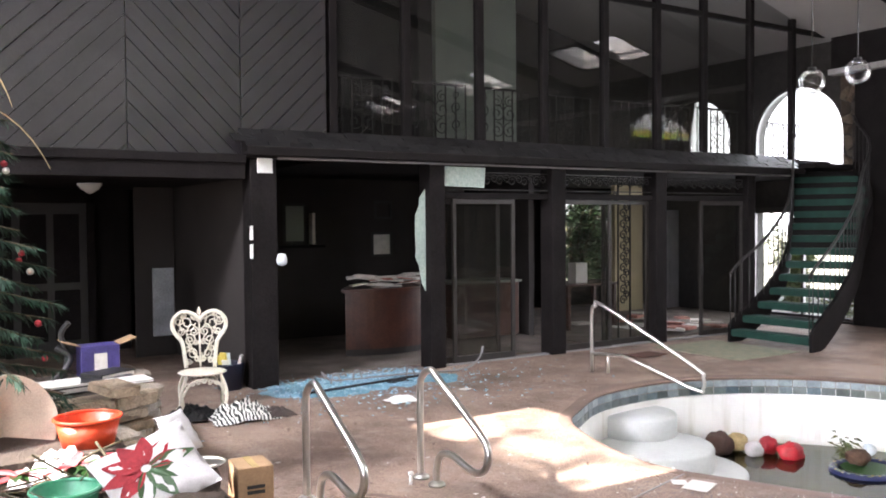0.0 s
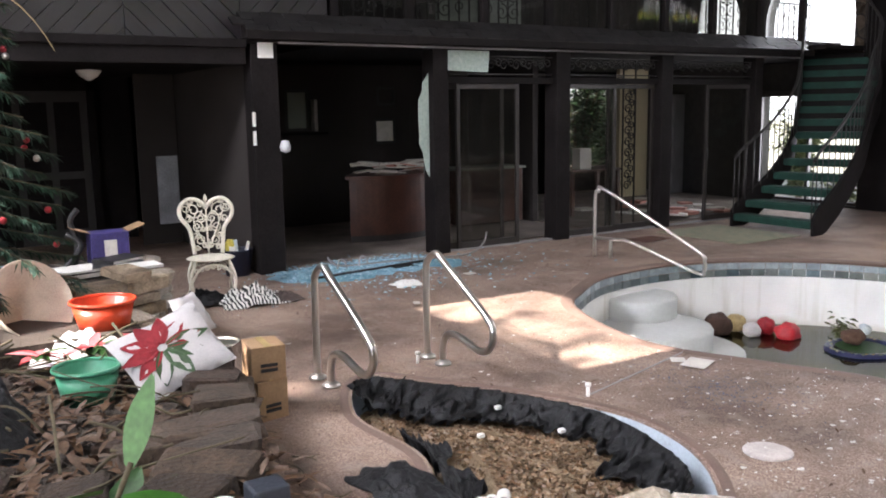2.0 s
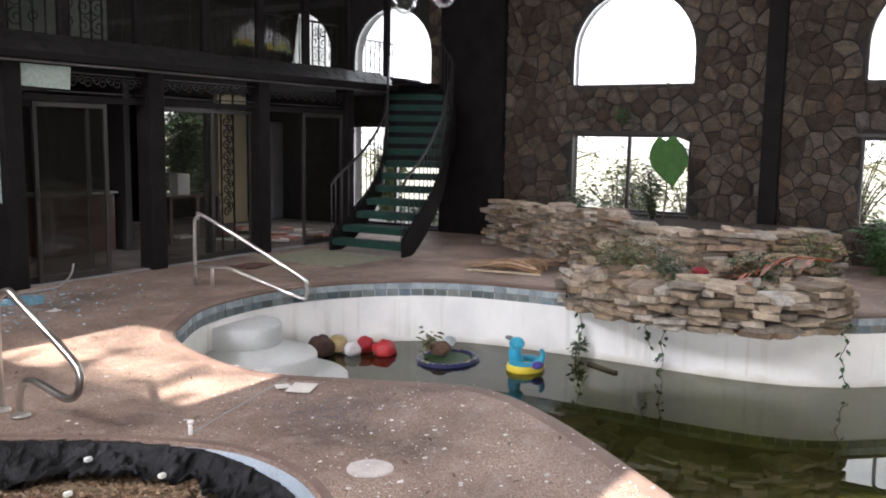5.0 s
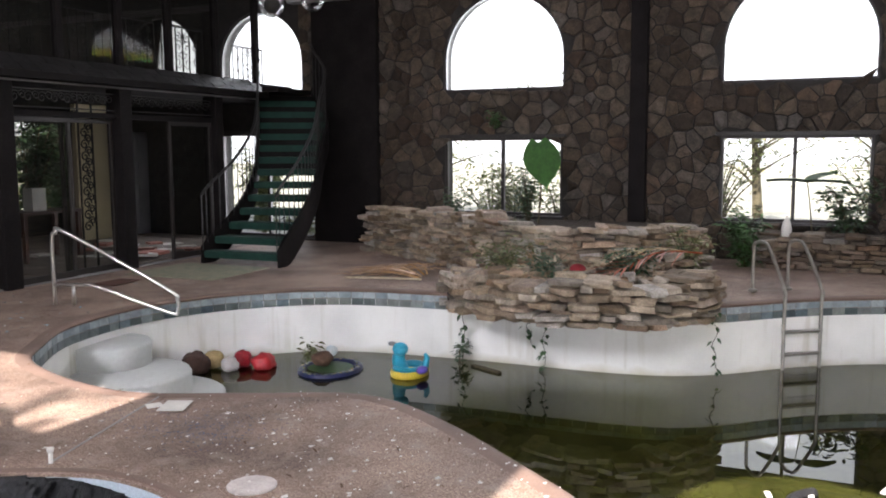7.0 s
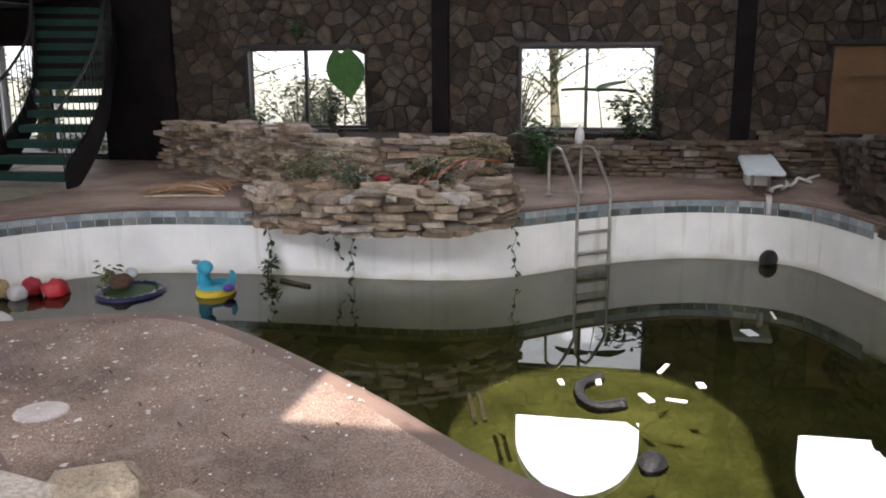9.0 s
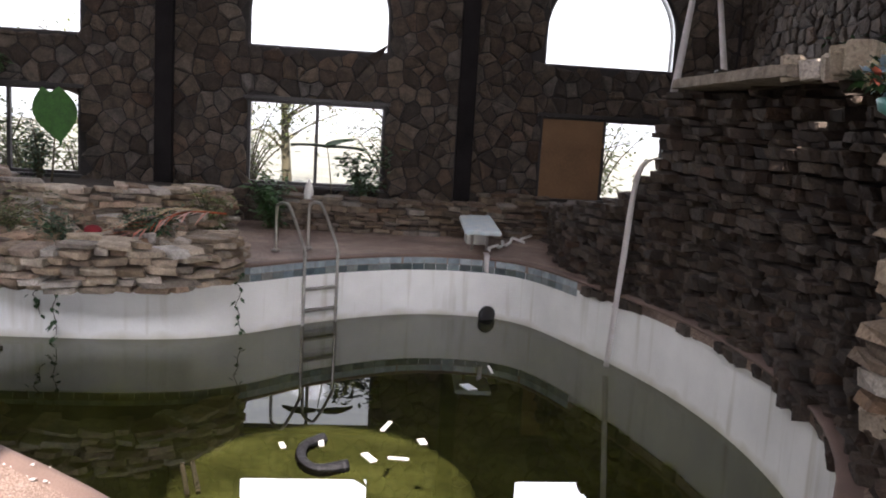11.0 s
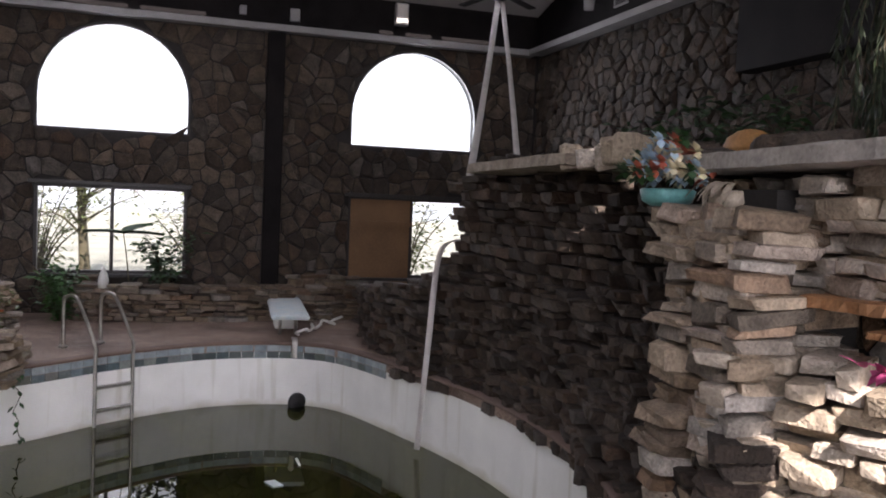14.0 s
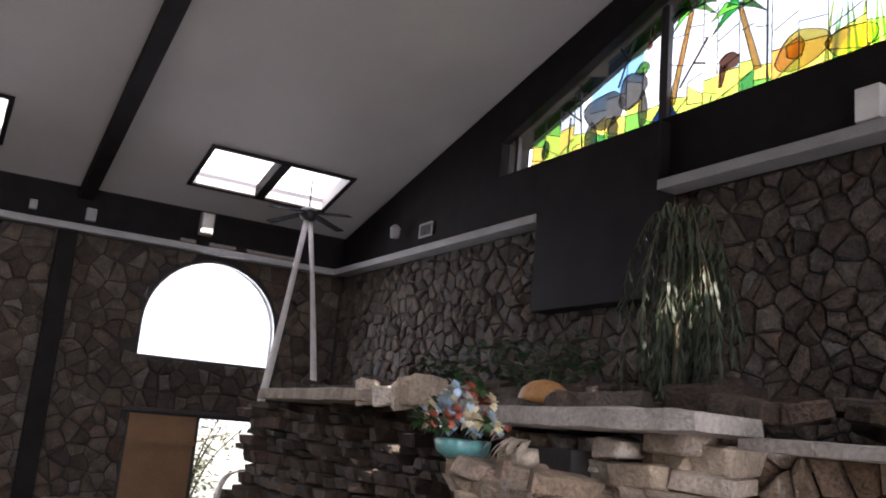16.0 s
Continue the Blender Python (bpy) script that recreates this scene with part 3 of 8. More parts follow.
def loop_frame(bm, loop, place, width, d0, d1):
    """A frame of given width just inside an outline."""
    cx, cz = sum(p[0] for p in loop) / len(loop), sum(p[1] for p in loop) / len(loop)
    inner = []
    for i in range(len(loop)):
        a, b, c = Vector(loop[i - 1]), Vector(loop[i]), Vector(loop[(i + 1) % len(loop)])
        u, v = (b - a), (c - b)
        u = u.normalized() if u.length > 1e-6 else v.normalized()
        v = v.normalized() if v.length > 1e-6 else u
        nu, nv = Vector((-u.y, u.x)), Vector((-v.y, v.x))
        m = nu + nv
        q = b + m * (width / max(0.3, m.dot(nu)))
        inner.append((q.x, q.y))
    o = [[bm.verts.new(place(p[0], p[1], d)) for p in lp] for lp, d in ((loop, d0), (inner, d0), (inner, d1), (loop, d1))]
    m = len(loop)
    for a, b in ((0, 1), (1, 2), (2, 3)):
        for k in range(m):
            bm.faces.new((o[a][k - 1], o[a][k], o[b][k], o[b][k - 1]))
    return inner


def pane_of(bm, loop, place, d):
    vs = [bm.verts.new(place(p[0], p[1], d)) for p in loop]
    bm.faces.new(vs)


def east(u, v, w):
    return Vector((XE + w, u, v))


def clean(loop):
    out = []
    for p in loop:
        if not out or (Vector(p) - Vector(out[-1])).length > 1e-4:
            out.append(p)
    return out


for i, loop in enumerate(ARCHES):
    win = empty(f"window_{i + 1}", "tall arched window with a dark frame and clear glass", "window", kind="structure")
    bm = bmesh.new()
    inner = loop_frame(bm, clean(loop), east, 0.035, 0.10, 0.18)
    part("window_frame", bm, FRAME, win)
    bm = bmesh.new()
    pane_of(bm, inner, east, 0.14)
    part("pane", bm, GLASS, win).visible_shadow = False
for i, c in enumerate(BAYS):
    z0, z1 = LOW[i][0][1], LOW[i][2][1]
    c = (LOW[i][0][0] + LOW[i][1][0]) / 2
    win = empty(f"window_{i + 6}", "low sliding window in two halves with a dark frame", "window", kind="structure")
    bm = bmesh.new()
    inner = loop_frame(bm, LOW[i], east, 0.04, 0.08, 0.18)
    box(bm, XE + 0.09, XE + 0.17, c - 0.025, c + 0.025, z0 + 0.04, z1 - 0.04)
    part("window_frame", bm, FRAME, win)
    bm = bmesh.new()
    box(bm, XE - 0.04, XE + 0.08, c - 1.06, c + 1.06, z0 - 0.05, z0 - 0.004, 0.008)
    part("window_sill", bm, FRAME, win)
    bm = bmesh.new()
    box(bm, XE - 0.03, XE + 0.02, c - 1.1, c + 1.1, z1 + 0.004, z1 + 0.06, 0.005)
    part("window_head", bm, FRAME, win)
    for y0, y1 in ((c - 0.99, c - 0.03), (c + 0.03, c + 0.99)):
        if i == 3 and y0 > c:
            continue
        bm = bmesh.new()
        pane_of(bm, [(y0, z0 + 0.05), (y1, z0 + 0.05), (y1, z1 - 0.05), (y0, z1 - 0.05)], east, 0.13)
        part("pane", bm, GLASS, win).visible_shadow = False
    if i == 3:
        bm = bmesh.new()
        box(bm, XE + 0.03, XE + 0.06, c + 0.04, c + 1.0, -0.0, 1.42)
        box(bm, XE + 0.02, XE + 0.055, c + 0.04, c + 1.0, 1.43, 1.80)
        box(bm, XE - 0.005, XE + 0.019, c + 0.02, c + 1.0, 1.39, 1.46)
        part("plywood_sheet", bm, PLY, win, "brown plywood sheets closing one half of the window")

# ---- stained glass gable ----
def stained(name, colour):
    return glass(name, colour, 0.6)


gable = empty("window_10", "stained glass gable window of a bright jungle scene", "window", kind="structure")


def south(u, v, w):
    return Vector((u, YS - 0.12 - w, v))


def gable_top(x):
    return 5.46 + 0.33 * (9.95 - max(x, 2 * RIDGE_X - x))


PANEL = {"sky": stained("pale_sky_glass", (0.80, 0.93, 1.0)), "blue": stained("blue_glass", (0.25, 0.55, 0.9)), "grass": stained("leaf_green_glass", (0.18, 0.62, 0.06)),
         "lime": stained("lime_glass", (0.65, 0.85, 0.10)), "yellow": stained("amber_glass", (1.0, 0.78, 0.12)), "grey": stained("grey_glass", (0.22, 0.22, 0.22)),
         "orange": stained("orange_glass", (0.95, 0.45, 0.08)), "deep": stained("cobalt_glass", (0.01, 0.03, 0.75)), "brown": stained("brown_glass", (0.20, 0.05, 0.02)),
         "dark": stained("dark_green_glass", (0.02, 0.25, 0.04)), "red": stained("red_glass", (0.8, 0.04, 0.03)), "white": stained("white_glass", (1, 1, 0.97))}
LEAD = material("lead_came", (0.02, 0.02, 0.022), 0.5, 0.3, scale=9, vary=0.2, fine=60, bump=0.1)


def blob(cx, cz, rx, rz, n=18, wob=0.12, seed=1):
    r = random.Random(seed)
    ph = [r.uniform(0, 6.28) for _ in range(3)]
    return [(cx + rx * math.cos(a) * (1 + wob * math.sin(2 * a + ph[0]) + wob * 0.5 * math.sin(5 * a + ph[1])), cz + rz * math.sin(a) * (1 + wob * math.sin(3 * a + ph[2]))) for a in (k * math.tau / n for k in range(n))]


def glass_piece(key, loop, d):
    bm = bmesh.new()
    pane_of(bm, loop, south, d)
    part("pane", bm, PANEL[key], gable).visible_shadow = False


rng = random.Random(11)
lead = bmesh.new()


def glass_tone(x, z):
    """Colour of the background glass: grass below, bright sky, leaves under the slope."""
    t, h, left = z - 5.0, gable_top(x) - z, x > 7.6
    if t < 0.16:
        return rng.choice(("grass", "lime", "lime", "yellow", "dark"))
    if t < 0.30:
        return rng.choice(("yellow", "yellow", "lime", "orange" if not left else "yellow"))
    if left and h < 0.2:
        return rng.choice(("grass", "dark", "grass", "blue"))
    if left and h < 0.38:
        return rng.choice(("blue", "sky", "sky", "grass"))
    return rng.choice(("white", "white", "sky", "white", "sky", "white", "blue" if left else "white"))


cols, x = [1.1], 1.1
while x < 9.6:
    x += rng.uniform(0.16, 0.34)
    cols.append(min(x, 9.9))
for x0, x1 in zip(cols, cols[1:]):
    xm = (x0 + x1) / 2
    z, prev = 5.01, (5.01, 5.01)
    while z < gable_top(xm) - 0.06:
        h = rng.uniform(0.12, 0.18) if z < 5.3 else rng.uniform(0.22, 0.5)
        t0, t1 = min(z + h + rng.uniform(-0.1, 0.1), gable_top(x0)), min(z + h + rng.uniform(-0.1, 0.1), gable_top(x1))
        glass_piece(glass_tone(xm, z + h / 2), [(x0, prev[0]), (x1, prev[1]), (x1, t1), (x0, t0)], 0.0)
        bar(lead, south(x0, t0, -0.008), south(x1, t1, -0.008), 0.007, 0.007)
        if rng.random() < 0.75:
            bar(lead, south(x1, prev[1], -0.008), south(x1, t1, -0.008), 0.007, 0.007, (0, 1, 0))
        z, prev = z + h, (t0, t1)


def sliver(key, x, z, lean, height, width):
    glass_piece(key, [(x - width, z), (x + width, z), (x + lean + width * 0.4, z + height * 0.7), (x + lean * 1.6, z + height)], -0.003)


# blades of grass along the foot, taller reeds towards the ridge
for k in range(90):
    sliver(rng.choice(("grass", "lime", "grass", "dark", "yellow")), 1.2 + 8.6 * (k + rng.random()) / 90, 5.01, rng.uniform(-0.06, 0.06), rng.uniform(0.08, 0.2), 0.018)
for k in range(26):
    sliver(rng.choice(("grass", "grass", "lime")), rng.uniform(4.6, 5.85), 5.02, rng.uniform(-0.12, 0.12), rng.uniform(0.4, 0.8), 0.02)


def palm_glass(x, z, seed):
    r = random.Random(seed)
    for k in range(7):
        a = math.radians(-25 + 230 * k / 6)
        ln = r.uniform(0.26, 0.36)
        c, d = math.cos(a) * ln, math.sin(a) * ln * 0.6
        yield [(x, z), (x + c * 0.5 - d * 0.16, z + d * 0.7 + 0.07), (x + c, z + d - 0.08), (x + c * 0.5, z + d * 0.55 - 0.02)]


FIGURES = [("grey", blob(8.42, 5.43, 0.33, 0.2, seed=2)), ("grey", blob(8.62, 5.17, 0.09, 0.17, seed=3)), ("grey", blob(8.26, 5.16, 0.07, 0.15, seed=4)), ("grey", blob(7.98, 5.53, 0.22, 0.19, seed=5)), ("grey", blob(7.82, 5.27, 0.06, 0.2, seed=21)),
           ("brown", blob(6.72, 5.42, 0.13, 0.08, seed=6)), ("brown", [(6.8, 5.2), (6.84, 5.2), (6.82, 5.4), (6.74, 5.4)]),
           ("deep", [(7.76, 5.02), (7.3, 5.02), (7.42, 5.2), (7.56, 5.24)]), ("orange", [(7.38, 5.2), (7.46, 5.2), (7.22, 6.1), (7.16, 6.1)]), ("orange", [(6.36, 5.25), (6.44, 5.25), (6.62, 5.9), (6.57, 5.9)]),
           ("red", [(7.72, 5.92), (7.78, 5.9), (7.74, 6.14), (7.68, 6.14)]), ("dark", blob(9.42, 5.22, 0.07, 0.11, seed=10)), ("white", blob(9.42, 5.17, 0.04, 0.05, seed=22)),
           ("yellow", blob(5.95, 5.27, 0.26, 0.17, seed=12)), ("yellow", blob(5.5, 5.2, 0.24, 0.12, seed=23)), ("orange", blob(6.02, 5.3, 0.1, 0.09, seed=24)), ("brown", blob(5.48, 5.8, 0.13, 0.24, seed=13)),
           ("grass", blob(9.0, 5.66, 0.2, 0.06, seed=15)), ("grass", blob(7.84, 5.72, 0.09, 0.07, seed=16))]
FIGURES += [("dark" if k % 2 else "grass", f) for k, f in enumerate([*palm_glass(7.17, 6.12, 1), *palm_glass(6.6, 5.92, 2)])]
for key, loop in FIGURES:
    glass_piece(key, loop, -0.006)
    for a, b in zip(loop, loop[1:] + loop[:1]):
        bar(lead, south(*a, -0.012), south(*b, -0.012), 0.007, 0.007)
# dark branches drawn in lead
for a, b in (((8.75, 5.02), (8.85, 5.95)), ((8.78, 5.4), (9.05, 5.6)), ((8.2, 5.62), (7.98, 6.1)), ((8.06, 5.9), (8.2, 6.08)), ((7.32, 5.35), (6.98, 5.75)), ((7.15, 5.55), (7.0, 5.5)), ((6.3, 5.02), (6.3, 6.3)), ((6.3, 6.0), (5.9, 6.15)), ((9.0, 5.1), (8.98, 5.5))):
    bar(lead, south(*a, -0.012), south(*b, -0.012), 0.016, 0.012, (0, 1, 0))
part("lead_came", lead, LEAD, gable)
bm = bmesh.new()
bar(bm, south(7.5, 5.0, -0.02), south(7.5, gable_top(7.5), -0.02), 0.1, 0.06, (0, 1, 0))
bar(bm, south(9.95, 5.0, -0.03), south(1.05, 5.0, -0.03), 0.06, 0.05)
bar(bm, south(9.95, 5.0, -0.03), south(9.95, 5.5, -0.03), 0.06, 0.05, (0, 1, 0))
part("window_frame", bm, FRAME, gable)

# ---- skylight frames ----
for x0, x1, y0, y1 in EAST_LIGHTS:
    lite = empty("skylight", "roof window with white shaft and dark frame", "skylight", group="skylights", kind="structure")
    bm = bmesh.new()
    for u0, u1, v0, v1 in ((x0 - .06, x0, y0 - .06, y1 + .06), (x1, x1 + .06, y0 - .06, y1 + .06), (x0, x1, y0 - .06, y0), (x0, x1, y1, y1 + .06)):
        plate(bm, quad(u0, u1, v0, v1), [], lambda u, v, w: Vector((u, v, roof_z(u) - 0.03 + w)), 0.025)
    part("frame", bm, DARKWOOD, lite)
    bm = bmesh.new()
    for u0, u1, v0, v1 in ((x0 - .03, x0 - .004, y0 - .03, y1 + .03), (x1 + .004, x1 + .03, y0 - .03, y1 + .03), (x0, x1, y0 - .03, y0 - .004), (x0, x1, y1 + .004, y1 + .03)):
        plate(bm, quad(u0, u1, v0, v1), [], lambda u, v, w: Vector((u, v, roof_z(u) + 0.181 + w)), 0.3)
    part("shaft", bm, WHITE, lite)
    bm = bmesh.new()
    ym = (y0 + y1) / 2
    bar(bm, (x0, ym, roof_z(x0) + 0.05), (x1, ym, roof_z(x1) + 0.05), 0.14, 0.18)
    part("divider", bm, DARKWOOD, lite)
    bm = bmesh.new()
    bar(bm, ((x0 + x1) / 2, y0, roof_z((x0 + x1) / 2) + 0.42), ((x0 + x1) / 2, y1, roof_z((x0 + x1) / 2) + 0.42), 0.04, 0.04)
    part("glazing_bar", bm, TRIM, lite)

# ---- stacked ledge stone ----
def rock_mesh(seed, mat):
    """A rough flat slab within a unit box, edges chipped."""
    rng = random.Random(seed)
    bm = bmesh.new()
    vs = box(bm, -0.5, 0.5, -0.5, 0.5, -0.5, 0.5)
    for v in vs:
        v.co += Vector((rng.uniform(-0.06, 0.04), rng.uniform(-0.12, 0.06), rng.uniform(-0.13, 0.05))) * (1 if v.co.x > 0 else -1)
    bmesh.ops.bevel(bm, geom=bm.edges[:], offset=rng.uniform(0.06, 0.13), segments=1, affect="EDGES", clamp_overlap=True)
    for v in bm.verts:
        v.co += Vector((rng.uniform(-1, 1), rng.uniform(-1, 1), rng.uniform(-1, 1))) * 0.045
    me = mesh_of("rock", bm, mat)
    return me


ROCKS = [rock_mesh(40 + k, LEDGE) for k in range(16)]
PALEROCK = material("pale_sandstone", (0.42, 0.35, 0.27), 0.9, scale=5.0, vary=0.4, fine=45, bump=0.9, bump_size=0.02, random_tone=0.3)
PALEROCKS = [rock_mesh(90 + k, PALEROCK) for k in range(6)]
# brown copy of the ledge stone, darkened for rocks that lie in shade
SHADED_BROWN = material("shaded_brown_ledge_stone", (0.058, 0.042, 0.032), 0.9, scale=9.0, vary=0.45, fine=50, bump=1.0, bump_size=0.02, random_tone=0.5)
SHADED_BROWNROCKS = [rock_mesh(140 + k, SHADED_BROWN) for k in range(10)]
# ledge stone at half brightness: the backlit east side's shade is in the colour
MID = material("backlit_ledge_stone", (0.155, 0.125, 0.10), 0.9, scale=9.0, vary=0.4, fine=55, bump=0.9, bump_size=0.02, random_tone=0.5)
MIDROCKS = [rock_mesh(170 + k, MID) for k in range(10)]


class Pile:
    """Stones laid one by one under a parent: the first ones are pieces, those past the limit one joined mesh."""

    def __init__(self, parent, seed, limit=300, name="rock"):
        self.parent, self.rng, self.limit, self.count, self.name = parent, random.Random(seed), limit, 0, name
        self.v, self.f = [], []

    def lay(self, at, size, yaw, meshes=None, tilt=0.06):
        rng = self.rng
        me = rng.choice(meshes or ROCKS)
        m = Matrix.LocRotScale(at, Euler((rng.uniform(-tilt, tilt), rng.uniform(-tilt, tilt), yaw)), size)
        self.count += 1
        if self.count <= self.limit:
            ob = new(self.name, me)
            ob.parent = self.parent
            ob.matrix_basis = m
        else:
            base = len(self.v)
            self.v.extend((m @ v.co)[:] for v in me.vertices)
            self.f.extend(tuple(base + i for i in p.vertices) for p in me.polygons)

    def close(self, mat):
        if self.f:
            me = bpy.data.meshes.new("rocks")
            me.from_pydata(self.v, [], self.f)
            me.materials.append(mat)
            ob = new("rocks", me)
            ob.parent = self.parent
            tagged(ob, kind="stuff")


def course_wall(pile, path, z0, top, thick=(0.06, 0.13), length=(0.18, 0.5), deep=0.32, rough=0.05, meshes=None, lean=0.0):
    """Dry courses along a path; top(s) is the height at a fraction s of it. The outer face is to the right of the path."""
    P = smooth_line([(x, y, 0) for x, y in path], 8)
    acc = [0.0]
    for a, b in zip(P, P[1:]):
        acc.append(acc[-1] + (b - a).length)
    total, rng = acc[-1], pile.rng

    def at(s):
        for i in range(len(P) - 1):
            if acc[i + 1] >= s:
                break
        t = (s - acc[i]) / max(1e-6, acc[i + 1] - acc[i])
        return P[i].lerp(P[i + 1], t), (P[i + 1] - P[i]).normalized()
    z = z0
    while z < max(top(k / 20) for k in range(21)):
        h = rng.uniform(*thick)
        s = rng.uniform(-0.15, 0.0)
        while s < total:
            ln = rng.uniform(*length)
            mid = min(total, max(0, s + ln / 2))
            if z < top(mid / total) - 0.02:
                p, w = at(mid)
                out = Vector((w.y, -w.x, 0))
                d = deep * rng.uniform(0.8, 1.2)
                q = p - out * (d / 2 - rng.uniform(-rough, rough) + (z - z0) * lean)
                pile.lay((q.x, q.y, z + h / 2 + rng.uniform(-0.1, 0.1) * h), (ln * 0.97, d, h * rng.uniform(0.8, 1.06)), math.atan2(w.y, w.x) + rng.uniform(-0.16, 0.16), meshes, 0.09)
            s += ln
        z += h


def core(name, loop, z0, z1, mat, parent):
    bm = bmesh.new()
    plate(bm, loop, [], lambda u, v, w: Vector((u, v, z0 + w)), z1 - z0)
    return part(name, bm, mat, parent)


def noise_top(base, amp, seed):
    return lambda s: base(s) + amp * noise.noise((s * 9.0, seed, 0.3))


# waterfall mass on the south side
fall = empty("rock_waterfall", "tall stacked-stone waterfall beside the pool, dry", "waterfall", kind="structure")
core("core", [(13.9, -5.9), (13.9, -3.35), (12.6, -3.1), (11.4, -3.0), (10.2, -3.2), (10.2, -5.9)], 0.0, 0.4, MORTAR, fall)
core("core", [(9.5, -5.95), (9.5, -3.42), (8.9, -3.56), (7.4, -3.75), (6.3, -3.68), (5.7, -3.6), (5.7, -5.95)], 0.0, 2.02, MORTAR, fall)
core("core", [(5.71, -5.95), (5.71, -3.5), (5.32, -3.15), (4.9, -3.15), (4.9, -3.7), (1.5, -3.7), (1.5, -5.95)], 0.0, 1.9, MORTAR, fall)
pile = Pile(fall, 3, 300)
# sunlit pillar and the wall beside it, the nearest part
course_wall(pile, [(5.40, -2.88), (4.74, -2.85)], -0.02, lambda s: 1.62, thick=(0.055, 0.13), length=(0.09, 0.24), deep=0.34, rough=0.05)
course_wall(pile, [(5.62, -2.9), (4.74, -2.86)], 1.62, lambda s: 1.75, thick=(0.07, 0.11), length=(0.16, 0.36), deep=0.36, rough=0.05)
course_wall(pile, [(5.42, -3.4), (5.42, -2.94)], -0.02, lambda s: 1.75, deep=0.3)
course_wall(pile, [(4.76, -2.92), (4.76, -3.4)], -0.02, lambda s: 1.75, deep=0.3)
course_wall(pile, [(5.72, -3.3), (4.85, -3.3)], 1.7, lambda s: 1.98, thick=(0.07, 0.12), length=(0.15, 0.3), deep=0.25)
course_wall(pile, [(4.86, -3.26), (4.3, -3.3)], 1.42, lambda s: 1.99, thick=(0.06, 0.12), length=(0.13, 0.32), deep=0.3, rough=0.09, meshes=PALEROCKS)
course_wall(pile, [(4.32, -3.36), (4.32, -3.66)], 1.42, lambda s: 1.99, thick=(0.06, 0.12), length=(0.13, 0.25), deep=0.25, rough=0.05)
RAGGED = noise_top(lambda s: 2.06 if s < 0.9 else 2.06, 0.06, 4.0)
course_wall(pile, [(9.55, -3.06), (8.9, -3.28), (7.4, -3.5), (6.3, -3.42), (5.75, -3.36)], -0.03, RAGGED, thick=(0.05, 0.12), length=(0.1, 0.27), deep=0.3, rough=0.09, lean=0.02, meshes=SHADED_BROWNROCKS)
course_wall(pile, [(10.5, -2.9), (9.5, -3.1)], -0.03, lambda s: 0.85 + 0.45 * s, thick=(0.05, 0.12), length=(0.12, 0.3), deep=0.3, rough=0.08, meshes=SHADED_BROWNROCKS)
course_wall(pile, [(13.9, -3.15), (12.6, -2.85), (11.5, -2.72), (10.5, -2.92)], -0.02, lambda s: 0.42 + 0.5 * s, thick=(0.05, 0.1), length=(0.12, 0.34), deep=0.3, rough=0.06, meshes=MIDROCKS)
course_wall(pile, [(13.9, -4.2), (13.9, -3.2)], 0.0, lambda s: 0.4, deep=0.3)
# stones at its foot that spill over the pool's rim
RIM = [(10.4, -2.72), (9.4, -3.1), (8.3, -3.24), (7.46, -3.23), (6.5, -3.1), (5.8, -2.92), (5.2, -2.68), (4.8, -2.5)]
course_wall(pile, RIM, -0.13, noise_top(lambda s: 0.12, 0.12, 3.0), thick=(0.05, 0.11), length=(0.1, 0.3), deep=0.3, rough=0.06, meshes=SHADED_BROWNROCKS, lean=0.3)
course_wall(pile, [(x, y - 0.13) for x, y in RIM], 0.05, noise_top(lambda s: 0.36, 0.14, 8.0), thick=(0.05, 0.11), length=(0.1, 0.28), deep=0.3, rough=0.08, meshes=SHADED_BROWNROCKS, lean=0.3)
course_wall(pile, [(x, y - 0.26) for x, y in RIM[2:]], 0.25, noise_top(lambda s: 0.62, 0.2, 6.0), thick=(0.05, 0.11), length=(0.1, 0.28), deep=0.3, rough=0.09, meshes=SHADED_BROWNROCKS, lean=0.2)
# capping stones on top
rng = random.Random(8)
for k in range(70):
    x, y = rng.uniform(4.7, 9.6), rng.uniform(-4.6, -3.45)
    pile.lay((x, y, 2.1 + rng.uniform(-0.02, 0.08) + max(0, -3.9 - y) * 0.22), (rng.uniform(0.2, 0.5), rng.uniform(0.18, 0.35), rng.uniform(0.08, 0.2)), rng.uniform(0, 3), None, 0.15)
for k in range(26):
    x = rng.uniform(2.6, 4.4)
    pile.lay((x, rng.uniform(-4.4, -3.6), 2.1 + rng.uniform(0, 0.1)), (rng.uniform(0.12, 0.28), rng.uniform(0.12, 0.22), rng.uniform(0.05, 0.12)), rng.uniform(0, 3), None, 0.2)
pile.close(SHADED_BROWN)
# paler stone where the sun falls, its extra brightness put into the colour
pale = Pile(fall, 31, 200)
course_wall(pale, [(4.9, -2.85), (4.45, -3.1), (3.9, -3.42), (3.3, -3.55), (2.6, -3.55)], 0.0, lambda s: 1.1 - 0.1 * s, thick=(0.05, 0.11), length=(0.11, 0.28), deep=0.4, rough=0.11, meshes=PALEROCKS)
for k in range(6):
    pale.lay((6.1 + 0.23 * k, -3.2 + rng.uniform(-0.05, 0.04), 2.13 + rng.uniform(0, 0.04)), (rng.uniform(0.15, 0.2), rng.uniform(0.15, 0.2), rng.uniform(0.13, 0.2)), 0.785 + rng.uniform(-0.3, 0.3), PALEROCKS, 0.15)
pale.close(PALEROCK)
